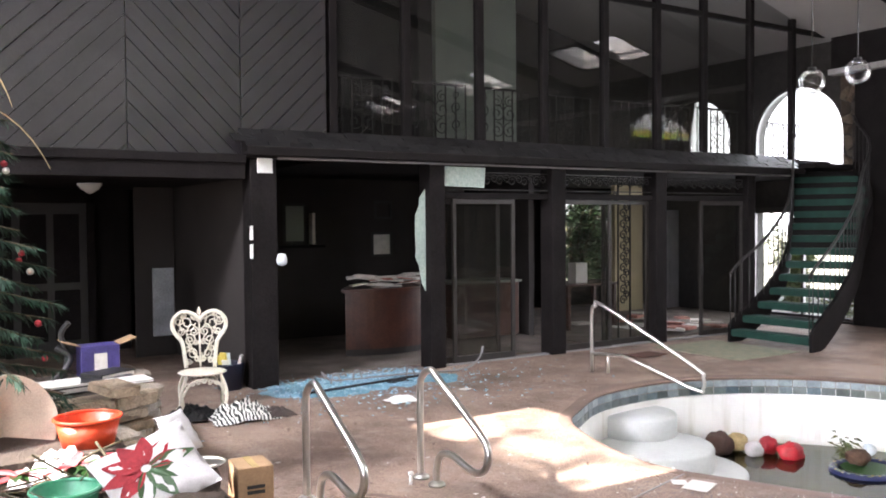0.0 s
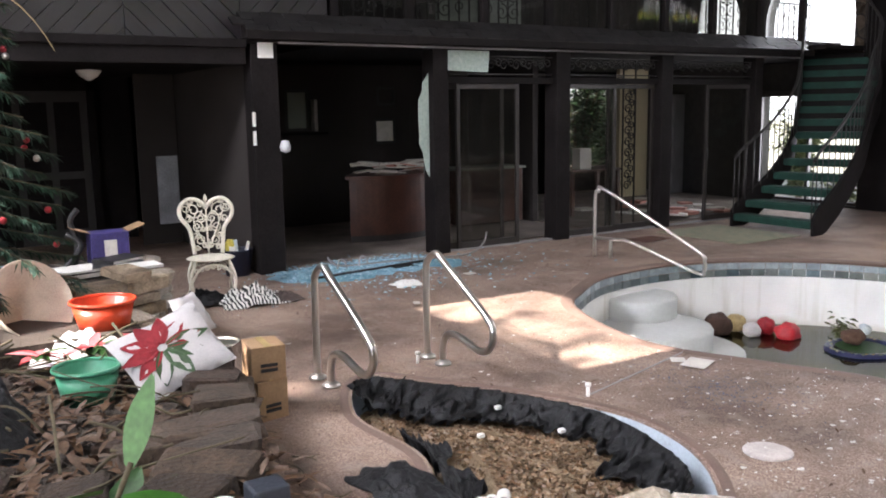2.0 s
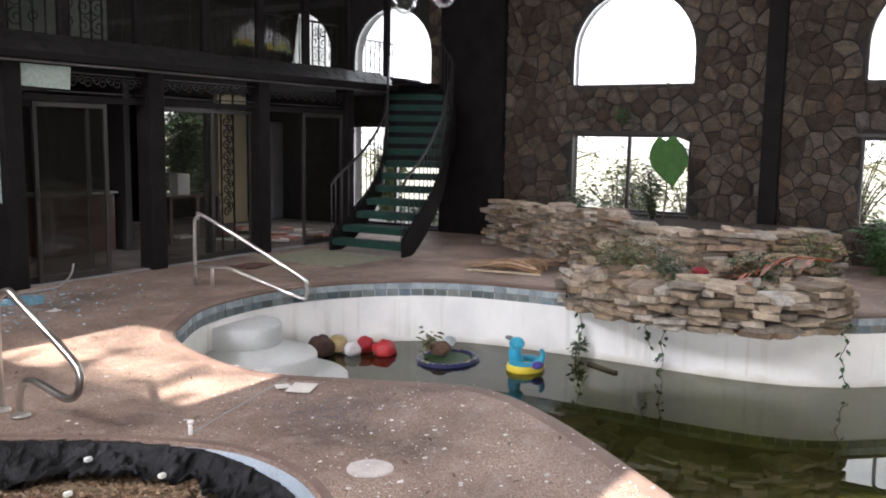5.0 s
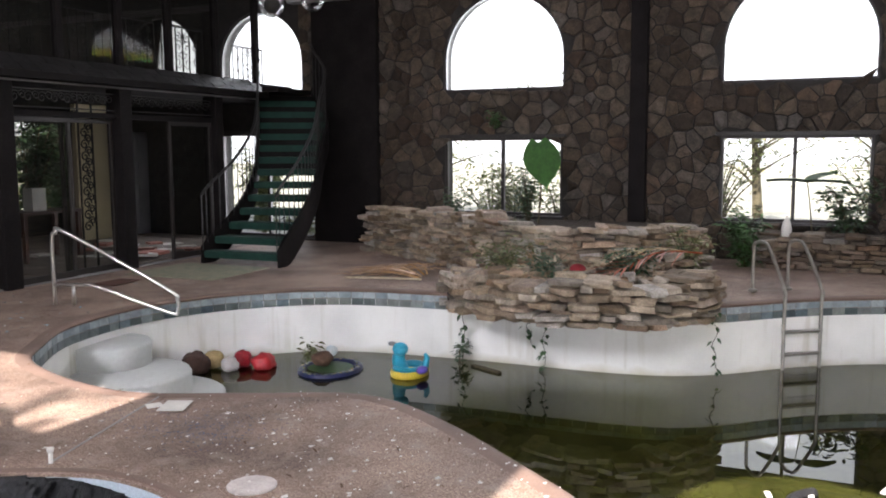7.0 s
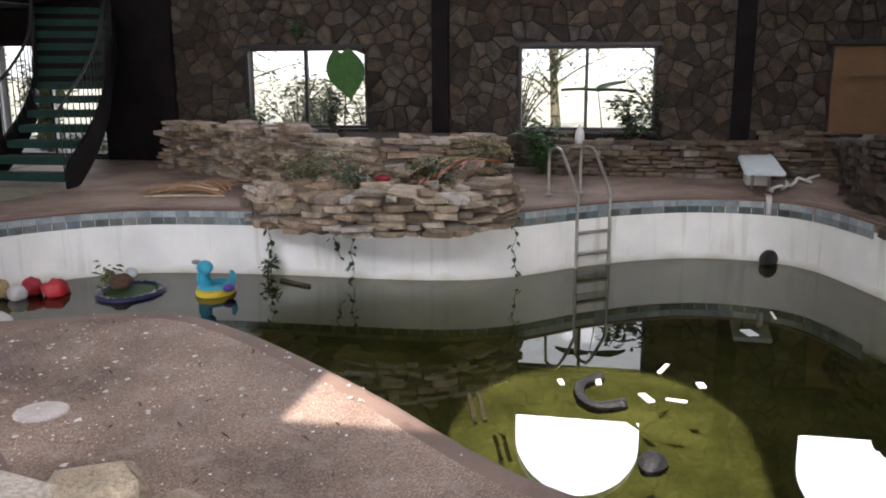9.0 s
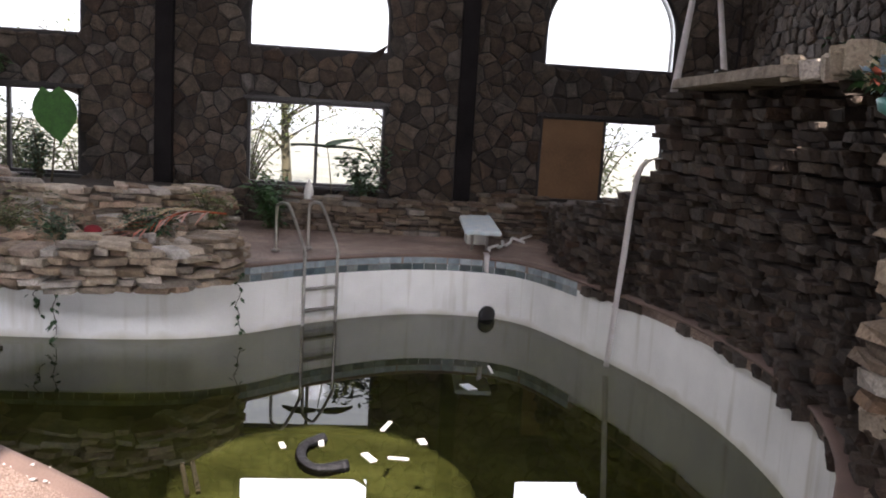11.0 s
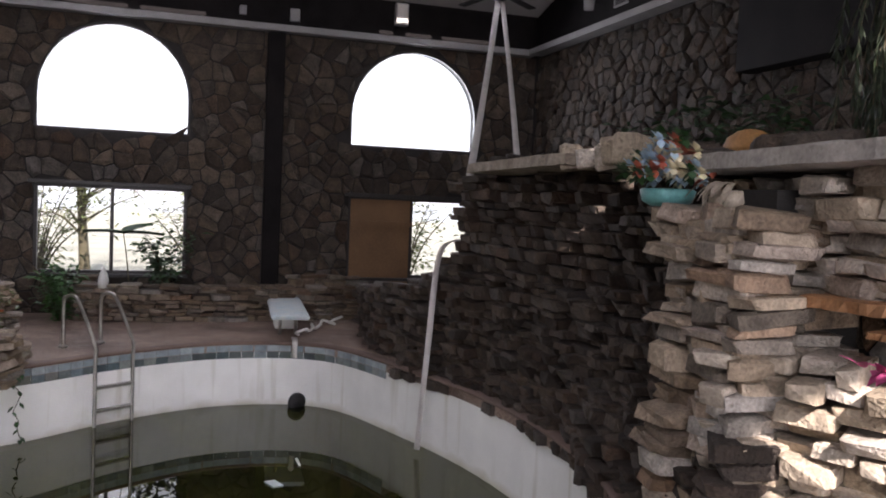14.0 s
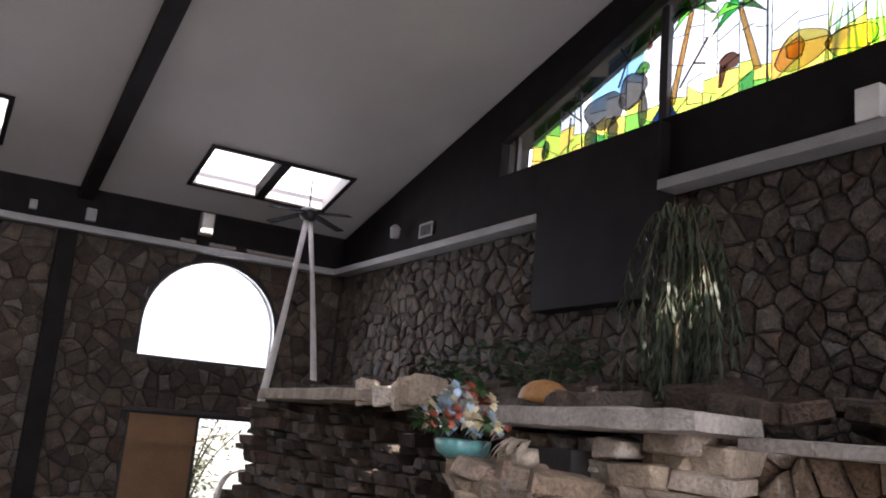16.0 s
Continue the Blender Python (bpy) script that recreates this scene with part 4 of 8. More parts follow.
SLAB = material("grey_concrete_slab", (0.36, 0.33, 0.29), 0.9, scale=4, vary=0.3, fine=40, bump=0.8, bump_size=0.02)


def slab(name, a, b, width, thick, mat, parent, seed, label=""):
    """A long rough-edged slab from a to b."""
    rng = random.Random(seed)
    a, b = Vector(a), Vector(b)
    w = (b - a).normalized()
    s = w.cross(Vector((0, 0, 1))).normalized()
    bm, rings, m = bmesh.new(), [], 14
    for i in range(m + 1):
        p = a.lerp(b, i / m)
        k = 0.8 if i in (0, m) else 1.0
        sec = [(-0.5, -0.42), (-0.42, -0.5), (0.42, -0.5), (0.5, -0.42), (0.5, 0.42), (0.42, 0.5), (-0.42, 0.5), (-0.5, 0.42)]
        rings.append([bm.verts.new(p + s * u * width * (k + rng.uniform(-0.05, 0.05)) + Vector((0, 0, v * thick * (k + rng.uniform(-0.1, 0.1))))) for u, v in sec])
    for c, d in zip(rings, rings[1:]):
        for j in range(8):
            bm.faces.new((c[j - 1], c[j], d[j], d[j - 1]))
    bm.faces.new(rings[0])
    bm.faces.new(rings[-1][::-1])
    bmesh.ops.recalc_face_normals(bm, faces=bm.faces[:])
    return part(name, bm, mat, parent, label)


slab("capstone", (5.78, -3.3, 2.04), (4.1, -3.32, 2.06), 0.5, 0.10, SLAB, fall, 1, "long grey stone capping slab")
slab("capstone", (4.06, -3.5, 1.99), (2.2, -3.5, 1.98), 0.45, 0.055, SLAB, fall, 2)
slab("capstone", (9.5, -3.35, 2.12), (7.15, -3.3, 2.13), 0.5, 0.1, LEDGE, fall, 3, "long thin ledge stone over the waterfall")
ORANGE = material("orange_sandstone", (0.36, 0.18, 0.08), 0.85, scale=6, vary=0.3, fine=60, bump=0.5)
slab("ledge_stone", (4.74, -3.42, 1.385), (4.2, -3.45, 1.39), 0.56, 0.06, ORANGE, fall, 4, "orange sandstone ledge")
slab("ledge_stone", (4.36, -3.42, 1.28), (4.12, -3.45, 1.28), 0.5, 0.035, ORANGE, fall, 5)

# island planter that hangs over the pool's edge
isle = empty("rock_island", "stacked-stone planter that overhangs the pool", "planter", kind="structure")
core("core", [(10.15, 3.9), (9.85, 3.4), (9.65, 2.3), (10.0, 1.35), (10.75, 1.15), (12.2, 1.4), (12.8, 3.0), (12.0, 4.2)], -0.06, 0.16, SOIL, isle)
core("core", [(14.6, 6.9), (14.0, 6.5), (13.35, 5.4), (12.6, 4.4), (11.75, 3.6), (11.4, 2.9), (11.6, 2.3), (12.2, 1.85), (13.0, 1.7), (14.6, 1.7)], 0.0, 0.52, SOIL, isle)
pile = Pile(isle, 5, 300)
course_wall(pile, [(10.35, 4.05), (9.75, 3.6), (9.4, 2.7), (9.5, 1.75), (10.0, 1.15), (10.75, 0.98), (11.3, 1.2)], -0.12, noise_top(lambda s: 0.22 + 0.12 * math.sin(3 * s), 0.1, 2.0), thick=(0.04, 0.085), length=(0.12, 0.36), deep=0.4, rough=0.09)
course_wall(pile, [(13.6, 6.9), (13.0, 5.75), (12.2, 4.75), (11.3, 3.95), (10.8, 3.1), (10.9, 2.2), (11.6, 1.55), (12.4, 1.3)], 0.0, noise_top(lambda s: 0.68 + 0.1 * math.sin(math.pi * s), 0.08, 5.0), thick=(0.045, 0.09), length=(0.12, 0.36), deep=0.36, rough=0.07, lean=0.08)
rng = random.Random(15)
for k in range(130):
    a = rng.uniform(0, 1)
    x, y = 10.0 + rng.uniform(-0.2, 1.0), 1.3 + 2.5 * a
    pile.lay((x, y, 0.2 + rng.uniform(0, 0.12) + 0.3 * max(0, x - 10.3)), (rng.uniform(0.1, 0.34), rng.uniform(0.1, 0.24), rng.uniform(0.05, 0.13)), rng.uniform(0, 3), None, 0.25)
pile.close(LEDGE)

# planter along the east wall
bed = empty("east_planter", "low stacked-stone planter under the windows", "planter", kind="structure")
core("core", [(14.6, 0.75), (13.95, 0.7), (13.98, -2.85), (14.6, -2.9)], 0.0, 0.36, SOIL, bed)
pile = Pile(bed, 6, 300)
course_wall(pile, [(14.5, 0.85), (13.85, 0.75), (13.75, -0.6), (13.8, -2.0), (13.95, -3.0)], 0.0, noise_top(lambda s: 0.5, 0.06, 7.0), thick=(0.045, 0.09), length=(0.12, 0.32), deep=0.3, rough=0.05, meshes=MIDROCKS)
course_wall(pile, [(14.6, -2.2), (14.5, -3.2)], 0.3, lambda s: 0.6, deep=0.2, meshes=MIDROCKS)
pile.close(MID)

# boulders at the near end of the spa
near = empty("boulder_edging", "pale rough boulders edging the empty spa", "boulders", kind="structure")
pile = Pile(near, 9, 100)
for x, y, z, a, b, c, yaw in ((2.78, 2.12, 0.11, 0.4, 0.34, 0.32, 0.1), (3.14, 2.0, 0.13, 0.34, 0.3, 0.34, -0.4), (3.42, 1.86, 0.12, 0.34, 0.28, 0.34, -0.2), (3.62, 1.64, 0.11, 0.3, 0.26, 0.3, -0.9), (3.46, 1.46, 0.08, 0.22, 0.22, 0.24, 0.4),
                              (3.68, 1.36, 0.06, 0.2, 0.2, 0.2, -0.3), (3.64, 1.17, 0.05, 0.17, 0.15, 0.15, 0.5), (3.3, 1.64, 0.09, 0.26, 0.22, 0.24, 0.6), (2.95, 1.74, 0.08, 0.32, 0.3, 0.24, 1.0),
                              (2.52, 1.9, 0.1, 0.36, 0.36, 0.26, 0.5), (3.16, 1.4, 0.06, 0.28, 0.24, 0.18, 0.2), (3.48, 1.1, 0.04, 0.18, 0.2, 0.13, 0.8), (3.3, 1.2, 0.04, 0.15, 0.17, 0.12, 0.1), (3.8, 1.5, 0.03, 0.13, 0.12, 0.1, 0.3)):
    pile.lay((x, y, z), (a, b, c), yaw, PALEROCKS, 0.22)
pile.close(LEDGE)

# planter heaped with things, beside the spa
heap = empty("near_planter", "waist-low stacked-stone planter heaped with junk", "planter", kind="structure")
core("core", [(0.4, 2.3), (1.3, 2.45), (1.7, 2.8), (2.05, 3.55), (2.2, 4.3), (2.1, 4.98), (0.4, 4.98)], 0.0, 0.38, SOIL, heap)
core("core", [(0.2, 5.0), (2.1, 5.0), (2.12, 6.0), (2.35, 6.45), (2.5, 7.0), (2.5, 7.8), (0.2, 7.8)], 0.0, 0.52, SOIL, heap)
pile = Pile(heap, 12, 300)
course_wall(pile, [(1.4, 2.3), (1.86, 2.7), (2.2, 3.5), (2.42, 4.3), (2.25, 4.9)], -0.02, noise_top(lambda s: 0.46, 0.06, 9.0), thick=(0.07, 0.14), length=(0.14, 0.32), deep=0.3, rough=0.06, meshes=SHADED_BROWNROCKS)
course_wall(pile, [(1.1, 6.02), (1.9, 6.06), (2.55, 6.3), (2.72, 7.1), (2.7, 7.8)], -0.02, noise_top(lambda s: 0.6, 0.04, 11.0), thick=(0.06, 0.12), length=(0.2, 0.45), deep=0.3, rough=0.05)
course_wall(pile, [(2.28, 4.85), (2.3, 5.5), (2.26, 6.1)], -0.02, lambda s: 0.45, thick=(0.07, 0.14), length=(0.2, 0.4), deep=0.3, rough=0.05)
for k in range(14):
    pile.lay((pile.rng.uniform(0.9, 2.0), pile.rng.uniform(2.4, 3.6), 0.38 + pile.rng.uniform(-0.02, 0.06)), (pile.rng.uniform(0.15, 0.4), pile.rng.uniform(0.15, 0.3), pile.rng.uniform(0.06, 0.16)), pile.rng.uniform(0, 3), SHADED_BROWNROCKS, 0.25)
pile.close(SHADED_BROWN)

# ---- pool fittings ----
TILE = material("blue_pool_tile", (0.13, 0.17, 0.19), 0.3, scale=9, vary=0.3, fine=60, bump=0.05, random_tone=0.5)
TILE2 = material("grey_pool_tile", (0.26, 0.31, 0.33), 0.3, scale=9, vary=0.3, fine=60, bump=0.05, random_tone=0.25)
PL = [Vector((x, y, 0)) for x, y in POOL]


def along(loop, step):
    """Even stations along a closed loop: place and direction."""
    out, s = [], 0.0
    for i in range(len(loop)):
        a, b = loop[i], loop[(i + 1) % len(loop)]
        ln = (b - a).length
        while s < ln:
            out.append((a.lerp(b, s / ln), (b - a).normalized()))
            s += step
        s -= ln
    return out


tile_bm = bmesh.new()
box(tile_bm, -0.072, 0.072, -0.006, 0.004, -0.072, 0.072)
tile_a = mesh_of("tile", tile_bm, TILE)
tile_bm = bmesh.new()
box(tile_bm, -0.072, 0.072, -0.006, 0.004, -0.036, 0.036)
tile_b = mesh_of("tile", tile_bm, TILE2)
band = [st for st in along(PL, 0.15) if not (st[0].x < 6.4 and -2.0 < st[0].y < 3.5) and not (st[0].y < -2.5 and st[0].x < 10.7)]
for k, (p, w) in enumerate(band):
    for me, z in ((tile_b, -0.075), (tile_a, -0.156)):
        ob = new("tile", me)
        ob.parent = pool
        ob.matrix_basis = Matrix.LocRotScale((p.x, p.y, z), Euler((0, 0, math.atan2(w.y, w.x))), (1, 1, 1 if me is tile_b else 0.55))

# plaster greyed both for grime and for the shade on the steps
STEPS = material("shaded_grimy_plaster", (0.50, 0.51, 0.49), 0.75, scale=2.5, vary=0.07, fine=25, bump=0.2)
# round entry steps at the shallow end
bm = bmesh.new()
lathe(bm, [(0.41, 0.0), (0.42, 0.32), (0.4, 0.35), (0.0, 0.35)], (7.74, 6.62, -0.62), 36)
part("upper_step", bm, STEPS, pool)
bm = bmesh.new()
lathe(bm, [(0.6, 0.0), (0.6, 0.37), (0.58, 0.40), (0.0, 0.40)], (7.56, 6.2, -0.9), 40)
part("middle_step", bm, STEPS, pool)
bm = bmesh.new()
lathe(bm, [(0.78, 0.0), (0.78, 0.20), (0.75, 0.22), (0.0, 0.22)], (7.6, 6.05, -0.94), 40)
part("lower_step", bm, STEPS, pool)

STEELD = material("dull_steel", (0.42, 0.40, 0.36), 0.4, 1.0, scale=10, vary=0.2, fine=80, bump=0.05)
# ladder
ladder = empty("pool_ladder", "three-tread stainless steel pool ladder over the edge", "ladder")
lad_dir = Vector((0.80, 0.60, 0)).normalized()
lad_side = Vector((-0.60, 0.80, 0)).normalized() * 0.23
for sgn in (1, -1):
    b = Vector((11.34, 0.16, 0)) + lad_side * sgn
    pts = [b + lad_dir * 0.62 + Vector((0, 0, 0.0)), b + lad_dir * 0.62 + Vector((0, 0, 0.5)), b + lad_dir * 0.56 + Vector((0, 0, 0.58)), b + lad_dir * 0.45 + Vector((0, 0, 0.6)), b + lad_dir * 0.32 + Vector((0, 0, 0.54)), b + lad_dir * 0.02 + Vector((0, 0, 0.12)), b + Vector((0, 0, -0.1)), b + Vector((0, 0, -1.5))]
    bm = bmesh.new()
    tube(bm, smooth_line(pts, 4), 0.02, 8)
    tube_rail = part("rail", bm, STEELD, ladder)
    bm = bmesh.new()
    lathe(bm, [(0.05, 0.0), (0.05, 0.012), (0.025, 0.03)], (*(b + lad_dir * 0.62).xy, 0.014), 14)
    part("flange", bm, STEELD, tube_rail)
for z in (-0.35, -0.6, -0.85, -1.1):
    bm = bmesh.new()
    c = Vector((11.34, 0.16, z))
    bar(bm, c + lad_side, c - lad_side, 0.08, 0.025)
    part("tread", bm, STEELD, ladder)

# figure-four rail at the entry steps
rail = empty("pool_handrail", "slender stainless handrail at the pool steps", "handrail")
a, e = Vector((8.0, 7.62, 0)), Vector((8.35, 6.4, 0))
w = (e - a).normalized()
bm = bmesh.new()
tube(bm, smooth_line([a, a + Vector((0, 0, 0.7)), a + w * 0.05 + Vector((0, 0, 0.78)), a + w * 0.16 + Vector((0, 0, 0.79)), a + w * 1.28 + Vector((0, 0, 0.2)), a + w * 1.4 + Vector((0, 0, 0.08)), a + w * 1.4 + Vector((0, 0, -0.04)), a + w * 1.3 + Vector((0, 0, -0.06)), a + w * 0.5 + Vector((0, 0, 0.2)), a + w * 0.3 + Vector((0, 0, 0.22)), a + Vector((0, 0, 0.22))], 5), 0.02, 8)
part("rail", bm, STEEL, rail)
bm = bmesh.new()
tube(bm, [a + w * 0.22, a + w * 0.22 + Vector((0, 0, 0.22))], 0.02, 8)
part("post", bm, STEEL, rail)

# two hooped rails at the spa
for x in (3.22, 4.08):
    hoop = empty("spa_rail", "hooped stainless spa handrail on floor flanges", "handrail", group="spa rails", at=(x, 5.0, 0))
    bm = bmesh.new()
    tube(bm, smooth_line([(0, 0.06, 0), (0, 0.06, 0.6), (0, 0.03, 0.72), (0, -0.08, 0.78), (0, -0.2, 0.72), (0, -0.66, 0.46), (0, -0.75, 0.36), (0, -0.72, 0.25), (0, -0.6, 0.2), (0, -0.34, 0.25), (0, -0.2, 0.22), (0, -0.15, 0.12), (0, -0.15, 0)], 5), 0.024, 10)
    tube_rail = part("rail", bm, STEEL, hoop)
    for y in (0.06, -0.15):
        bm = bmesh.new()
        lathe(bm, [(0.06, 0.0), (0.06, 0.014), (0.03, 0.035)], (0, y, 0.002), 16)
        part("flange", bm, STEELD, tube_rail)

# ---- empty spa ----
spa = empty("spa", "empty round spa filled with wood chips and a black liner", "spa", kind="structure")
SPARIM = material("spa_plaster", (0.36, 0.42, 0.47), 0.6, scale=4, vary=0.2, fine=60, bump=0.2)
bm = bmesh.new()
ring_wall(bm, [[(x, y, z) for x, y in offset_loop(SPA, d)] for d, z in ((0.02, -0.005), (0.0, -0.02), (-0.01, -0.2), (-0.02, -0.6))])
part("shell", bm, SPARIM, spa)
CHIP = material("wood_chips", (0.15, 0.09, 0.052), 0.95, scale=7, vary=0.5, fine=90, bump=1.0, bump_size=0.03, second=(0.33, 0.25, 0.15))
bm = bmesh.new()
sx, sy = sum(p[0] for p in SPA) / len(SPA), sum(p[1] for p in SPA) / len(SPA)
rings = []
for k in range(13):
    t = k / 12
    rings.append([bm.verts.new((sx + (x - sx) * t * 0.995, sy + (y - sy) * t * 0.995, -0.13 - 0.1 * t * t + 0.05 * noise.noise((x * t * 2, y * t * 2, 1)))) for x, y in SPA] if k else [bm.verts.new((sx, sy, -0.13))])
for k in range(len(SPA)):
    bm.faces.new((rings[0][0], rings[1][k - 1], rings[1][k]))
for a_, b_ in zip(rings[1:], rings[2:]):
    for k in range(len(SPA)):
        bm.faces.new((a_[k - 1], b_[k - 1], b_[k], a_[k])).smooth = True
part("fill", bm, CHIP, spa)
bm = bmesh.new()
ring_wall(bm, [[(x, y, z) for x, y in offset_loop(SPA, d)] for d, z in ((0.075, 0.001), (0.07, 0.004), (0.03, 0.005), (0.012, -0.004))])
part("coping", bm, COPING, spa, "reddish pebble coping round the spa")
# loose chips
rng = random.Random(21)
CHIPS = material("chip_wood", (0.22, 0.15, 0.095), 0.9, scale=9, vary=0.3, fine=60, bump=0.3, random_tone=0.6)
bm = bmesh.new()
for k in range(17000):
    t, i = math.sqrt(rng.random()) * 0.97, rng.randrange(len(SPA))
    j = (i + 1) % len(SPA)
    u = rng.random()
    x, y = SPA[i][0] * u + SPA[j][0] * (1 - u), SPA[i][1] * u + SPA[j][1] * (1 - u)
    x, y = sx + (x - sx) * t, sy + (y - sy) * t
    z = -0.125 - 0.1 * t * t + 0.05 * noise.noise((x * 2, y * 2, 1)) + rng.uniform(0, 0.012)
    ang, l, wd, tl = rng.uniform(0, 6.28), rng.uniform(0.006, 0.02), rng.uniform(0.003, 0.007), rng.uniform(-0.5, 0.5)
    c, s = math.cos(ang), math.sin(ang)
    q = [bm.verts.new((x + c * l * i1 - s * wd * j1, y + s * l * i1 + c * wd * j1, z + l * i1 * tl + 0.006 * j1)) for i1, j1 in ((-1, -1), (1, -1), (1, 1), (-1, 1))]
    bm.faces.new(q)
tagged(part("loose_chips", bm, CHIPS, spa), kind="stuff")
# crumpled liner along the far rim and down the near left side
LINER = material("black_plastic_liner", (0.012, 0.012, 0.013), 0.62, scale=9, vary=0.3, fine=26, bump=0.8, bump_size=0.03, specular=0.3)


def liner(name, loop, seed, wide, lobe=0.0):
    rng = random.Random(seed)
    bm, rows, m = bmesh.new(), [], 18
    for i, p in enumerate(loop):
        a, b = loop[max(i - 1, 0)], loop[min(i + 1, len(loop) - 1)]
        w = (b - a).normalized()
        inn = Vector((w.y, -w.x, 0))
        drop = wide * (0.8 + 0.9 * noise.noise((i * 0.12, seed, 0)) + lobe * math.exp(-((i - 46) / 8) ** 2) + 0.5 * lobe * math.exp(-((i - 104) / 7) ** 2) + 0.7 * lobe * math.exp(-(i / 9) ** 2))
        row = []
        for k in range(m + 1):
            t = k / m
            fold = 0.09 * noise.noise((i * 0.35, t * 3, seed)) + 0.06 * noise.noise((i * 0.9, t * 6, seed + 3)) + 0.035 * noise.noise((i * 2.3, t * 11, seed))
            z = 0.004 * (1 - t) - 0.13 * min(1, t * 1.6) + 0.02 * t + fold * min(1, t * 3 + 0.15) + 0.018
            row.append(bm.verts.new(p + inn * (t * drop + 0.05 * min(1, i / 24)) + w * fold * 0.8 + Vector((0, 0, z))))
        rows.append(row)
    for a, b in zip(rows, rows[1:]):
        for k in range(m):
            bm.faces.new((a[k], a[k + 1], b[k + 1], b[k])).smooth = True
    bmesh.ops.recalc_face_normals(bm, faces=bm.faces[:])
    ob = part(name, bm, LINER, spa, "crumpled black plastic liner")
    s = ob.modifiers.new("thick", "SOLIDIFY")
    s.thickness = 0.004
    return ob


far = smooth_line([(3.28, 4.75, 0), (3.52, 4.88, 0), (3.83, 4.47, 0), (4.15, 3.98, 0), (4.33, 3.4, 0), (4.2, 2.75, 0), (4.0, 2.45, 0)], 22)
liner("liner", far, 3, 0.2, 1.3)
liner("liner", smooth_line([(2.78, 2.5, 0), (2.9, 3.0, 0), (3.1, 3.5, 0), (3.13, 3.9, 0)], 22), 7, 0.2)

# ---- diving board, underwater light ----
board = empty("diving_board", "short pale blue diving board on a low stand", "diving board")
BLUEW = material("pale_blue_board", (0.45, 0.56, 0.62), 0.6, scale=7, vary=0.25, fine=90, bump=0.3, second=(0.65, 0.66, 0.62))
bm = bmesh.new()
bar(bm, (14.0, -1.98, 0.31), (12.12, -1.84, 0.28), 0.47, 0.055)
bmesh.ops.bevel(bm, geom=bm.edges[:], offset=0.015, segments=2, affect="EDGES")
part("board", bm, BLUEW, board)
bm = bmesh.new()
bar(bm, (13.6, -1.95, 0.125), (13.1, -1.92, 0.125), 0.3, 0.25)
part("stand", bm, WHITE, board)
for d in (-0.1, 0.1):
    bm = bmesh.new()
    tube(bm, [(12.6, -1.87 + d, 0.0), (12.6, -1.87 + d, 0.262)], 0.02, 8)
    part("leg", bm, STEELD, board)
fix = empty("pool_light", "dark round underwater light in the pool wall", "light")
bm = bmesh.new()
lathe(bm, [(0.12, 0.0), (0.12, 0.03), (0.09, 0.05), (0.0, 0.055)], (0, 0, 0), 20)
ob = part("housing", bm, BLACKPAINT, fix)
fix.matrix_basis = Matrix.Translation((11.87, -1.9, -0.72)) @ Euler((0, radians(-90), radians(25))).to_matrix().to_4x4()

# ---- timber and glass front of the house ----
facade = empty("wall_facade", "dark timber and glass front of the house", "wall", kind="structure")
IRON = material("wrought_iron", (0.035, 0.033, 0.032), 0.5, 0.4, scale=12, vary=0.3, fine=90, bump=0.2, specular=0.3)
# near-black: the dimness of the rooms is put into the wall colour
INNER = material("darkened_inner_wall", (0.028, 0.023, 0.021), 0.85, scale=1.2, vary=0.25, fine=60, bump=0.15)
PALE = material("pale_green_wall", (0.22, 0.25, 0.215), 0.85, scale=1.2, vary=0.15, fine=60, bump=0.1)
CREAM = material("cream_wall", (0.55, 0.47, 0.30), 0.85, scale=1.2, vary=0.15, fine=60, bump=0.1)
CARPET = material("pale_dusty_floor", (0.17, 0.14, 0.12), 0.95, scale=2.5, vary=0.4, fine=120, bump=0.3)
for x, wd in ((4.40, 0.15), (6.62, 0.11), (8.54, 0.12), (10.48, 0.11), (12.5, 0.09)):
    boxes("post", [(x - wd, x + wd, YF - 0.05, YF + 0.2, 0, 2.49)], DARKWOOD, facade, 0.008)
boxes("beam", [(4.2, 13.55, YF - 0.06, YF + 0.25, 2.5, 2.7)], DARKWOOD, facade, 0.01)
boxes("light_strip", [(4.56, 13.5, YF - 0.075, YF - 0.062, 2.49, 2.515)], TRIM, facade)
# narrow shingled skirt roof over the beam
SHINGLE = material("dark_shingles", (0.015, 0.014, 0.014), 0.55, scale=5, vary=0.5, fine=50, bump=0.5, random_tone=0.4, specular=0.3)
bm = bmesh.new()
box(bm, 0, 0.24, -0.012, 0.012, 0, 0.16, 0.003)
shingle = mesh_of("shingle", bm, SHINGLE)
rng = random.Random(4)
for row in range(3):
    x = 4.15 - 0.12 * (row % 2)
    while x < 13.4:
        ob = new("shingle", shingle)
        ob.parent = facade
        ob.matrix_basis = pose(x, YF - 0.27 + 0.085 * row, 2.60 + 0.06 * row, -55 + rng.uniform(-3, 3), 0, rng.uniform(-1, 1))
        x += 0.25
boxes("fascia", [(4.15, 13.55, YF - 0.27, YF - 0.24, 2.52, 2.61), (4.15, 13.55, YF - 0.24, YF - 0.07, 2.54, 2.56)], DARKWOOD, facade)
boxes("left_beam", [(XW, 4.2, YF - 0.05, YF + 0.2, 2.27, 2.53), (XW, 4.2, YF - 0.09, YF - 0.05, 2.44, 2.53)], DARKWOOD, facade, 0.006)
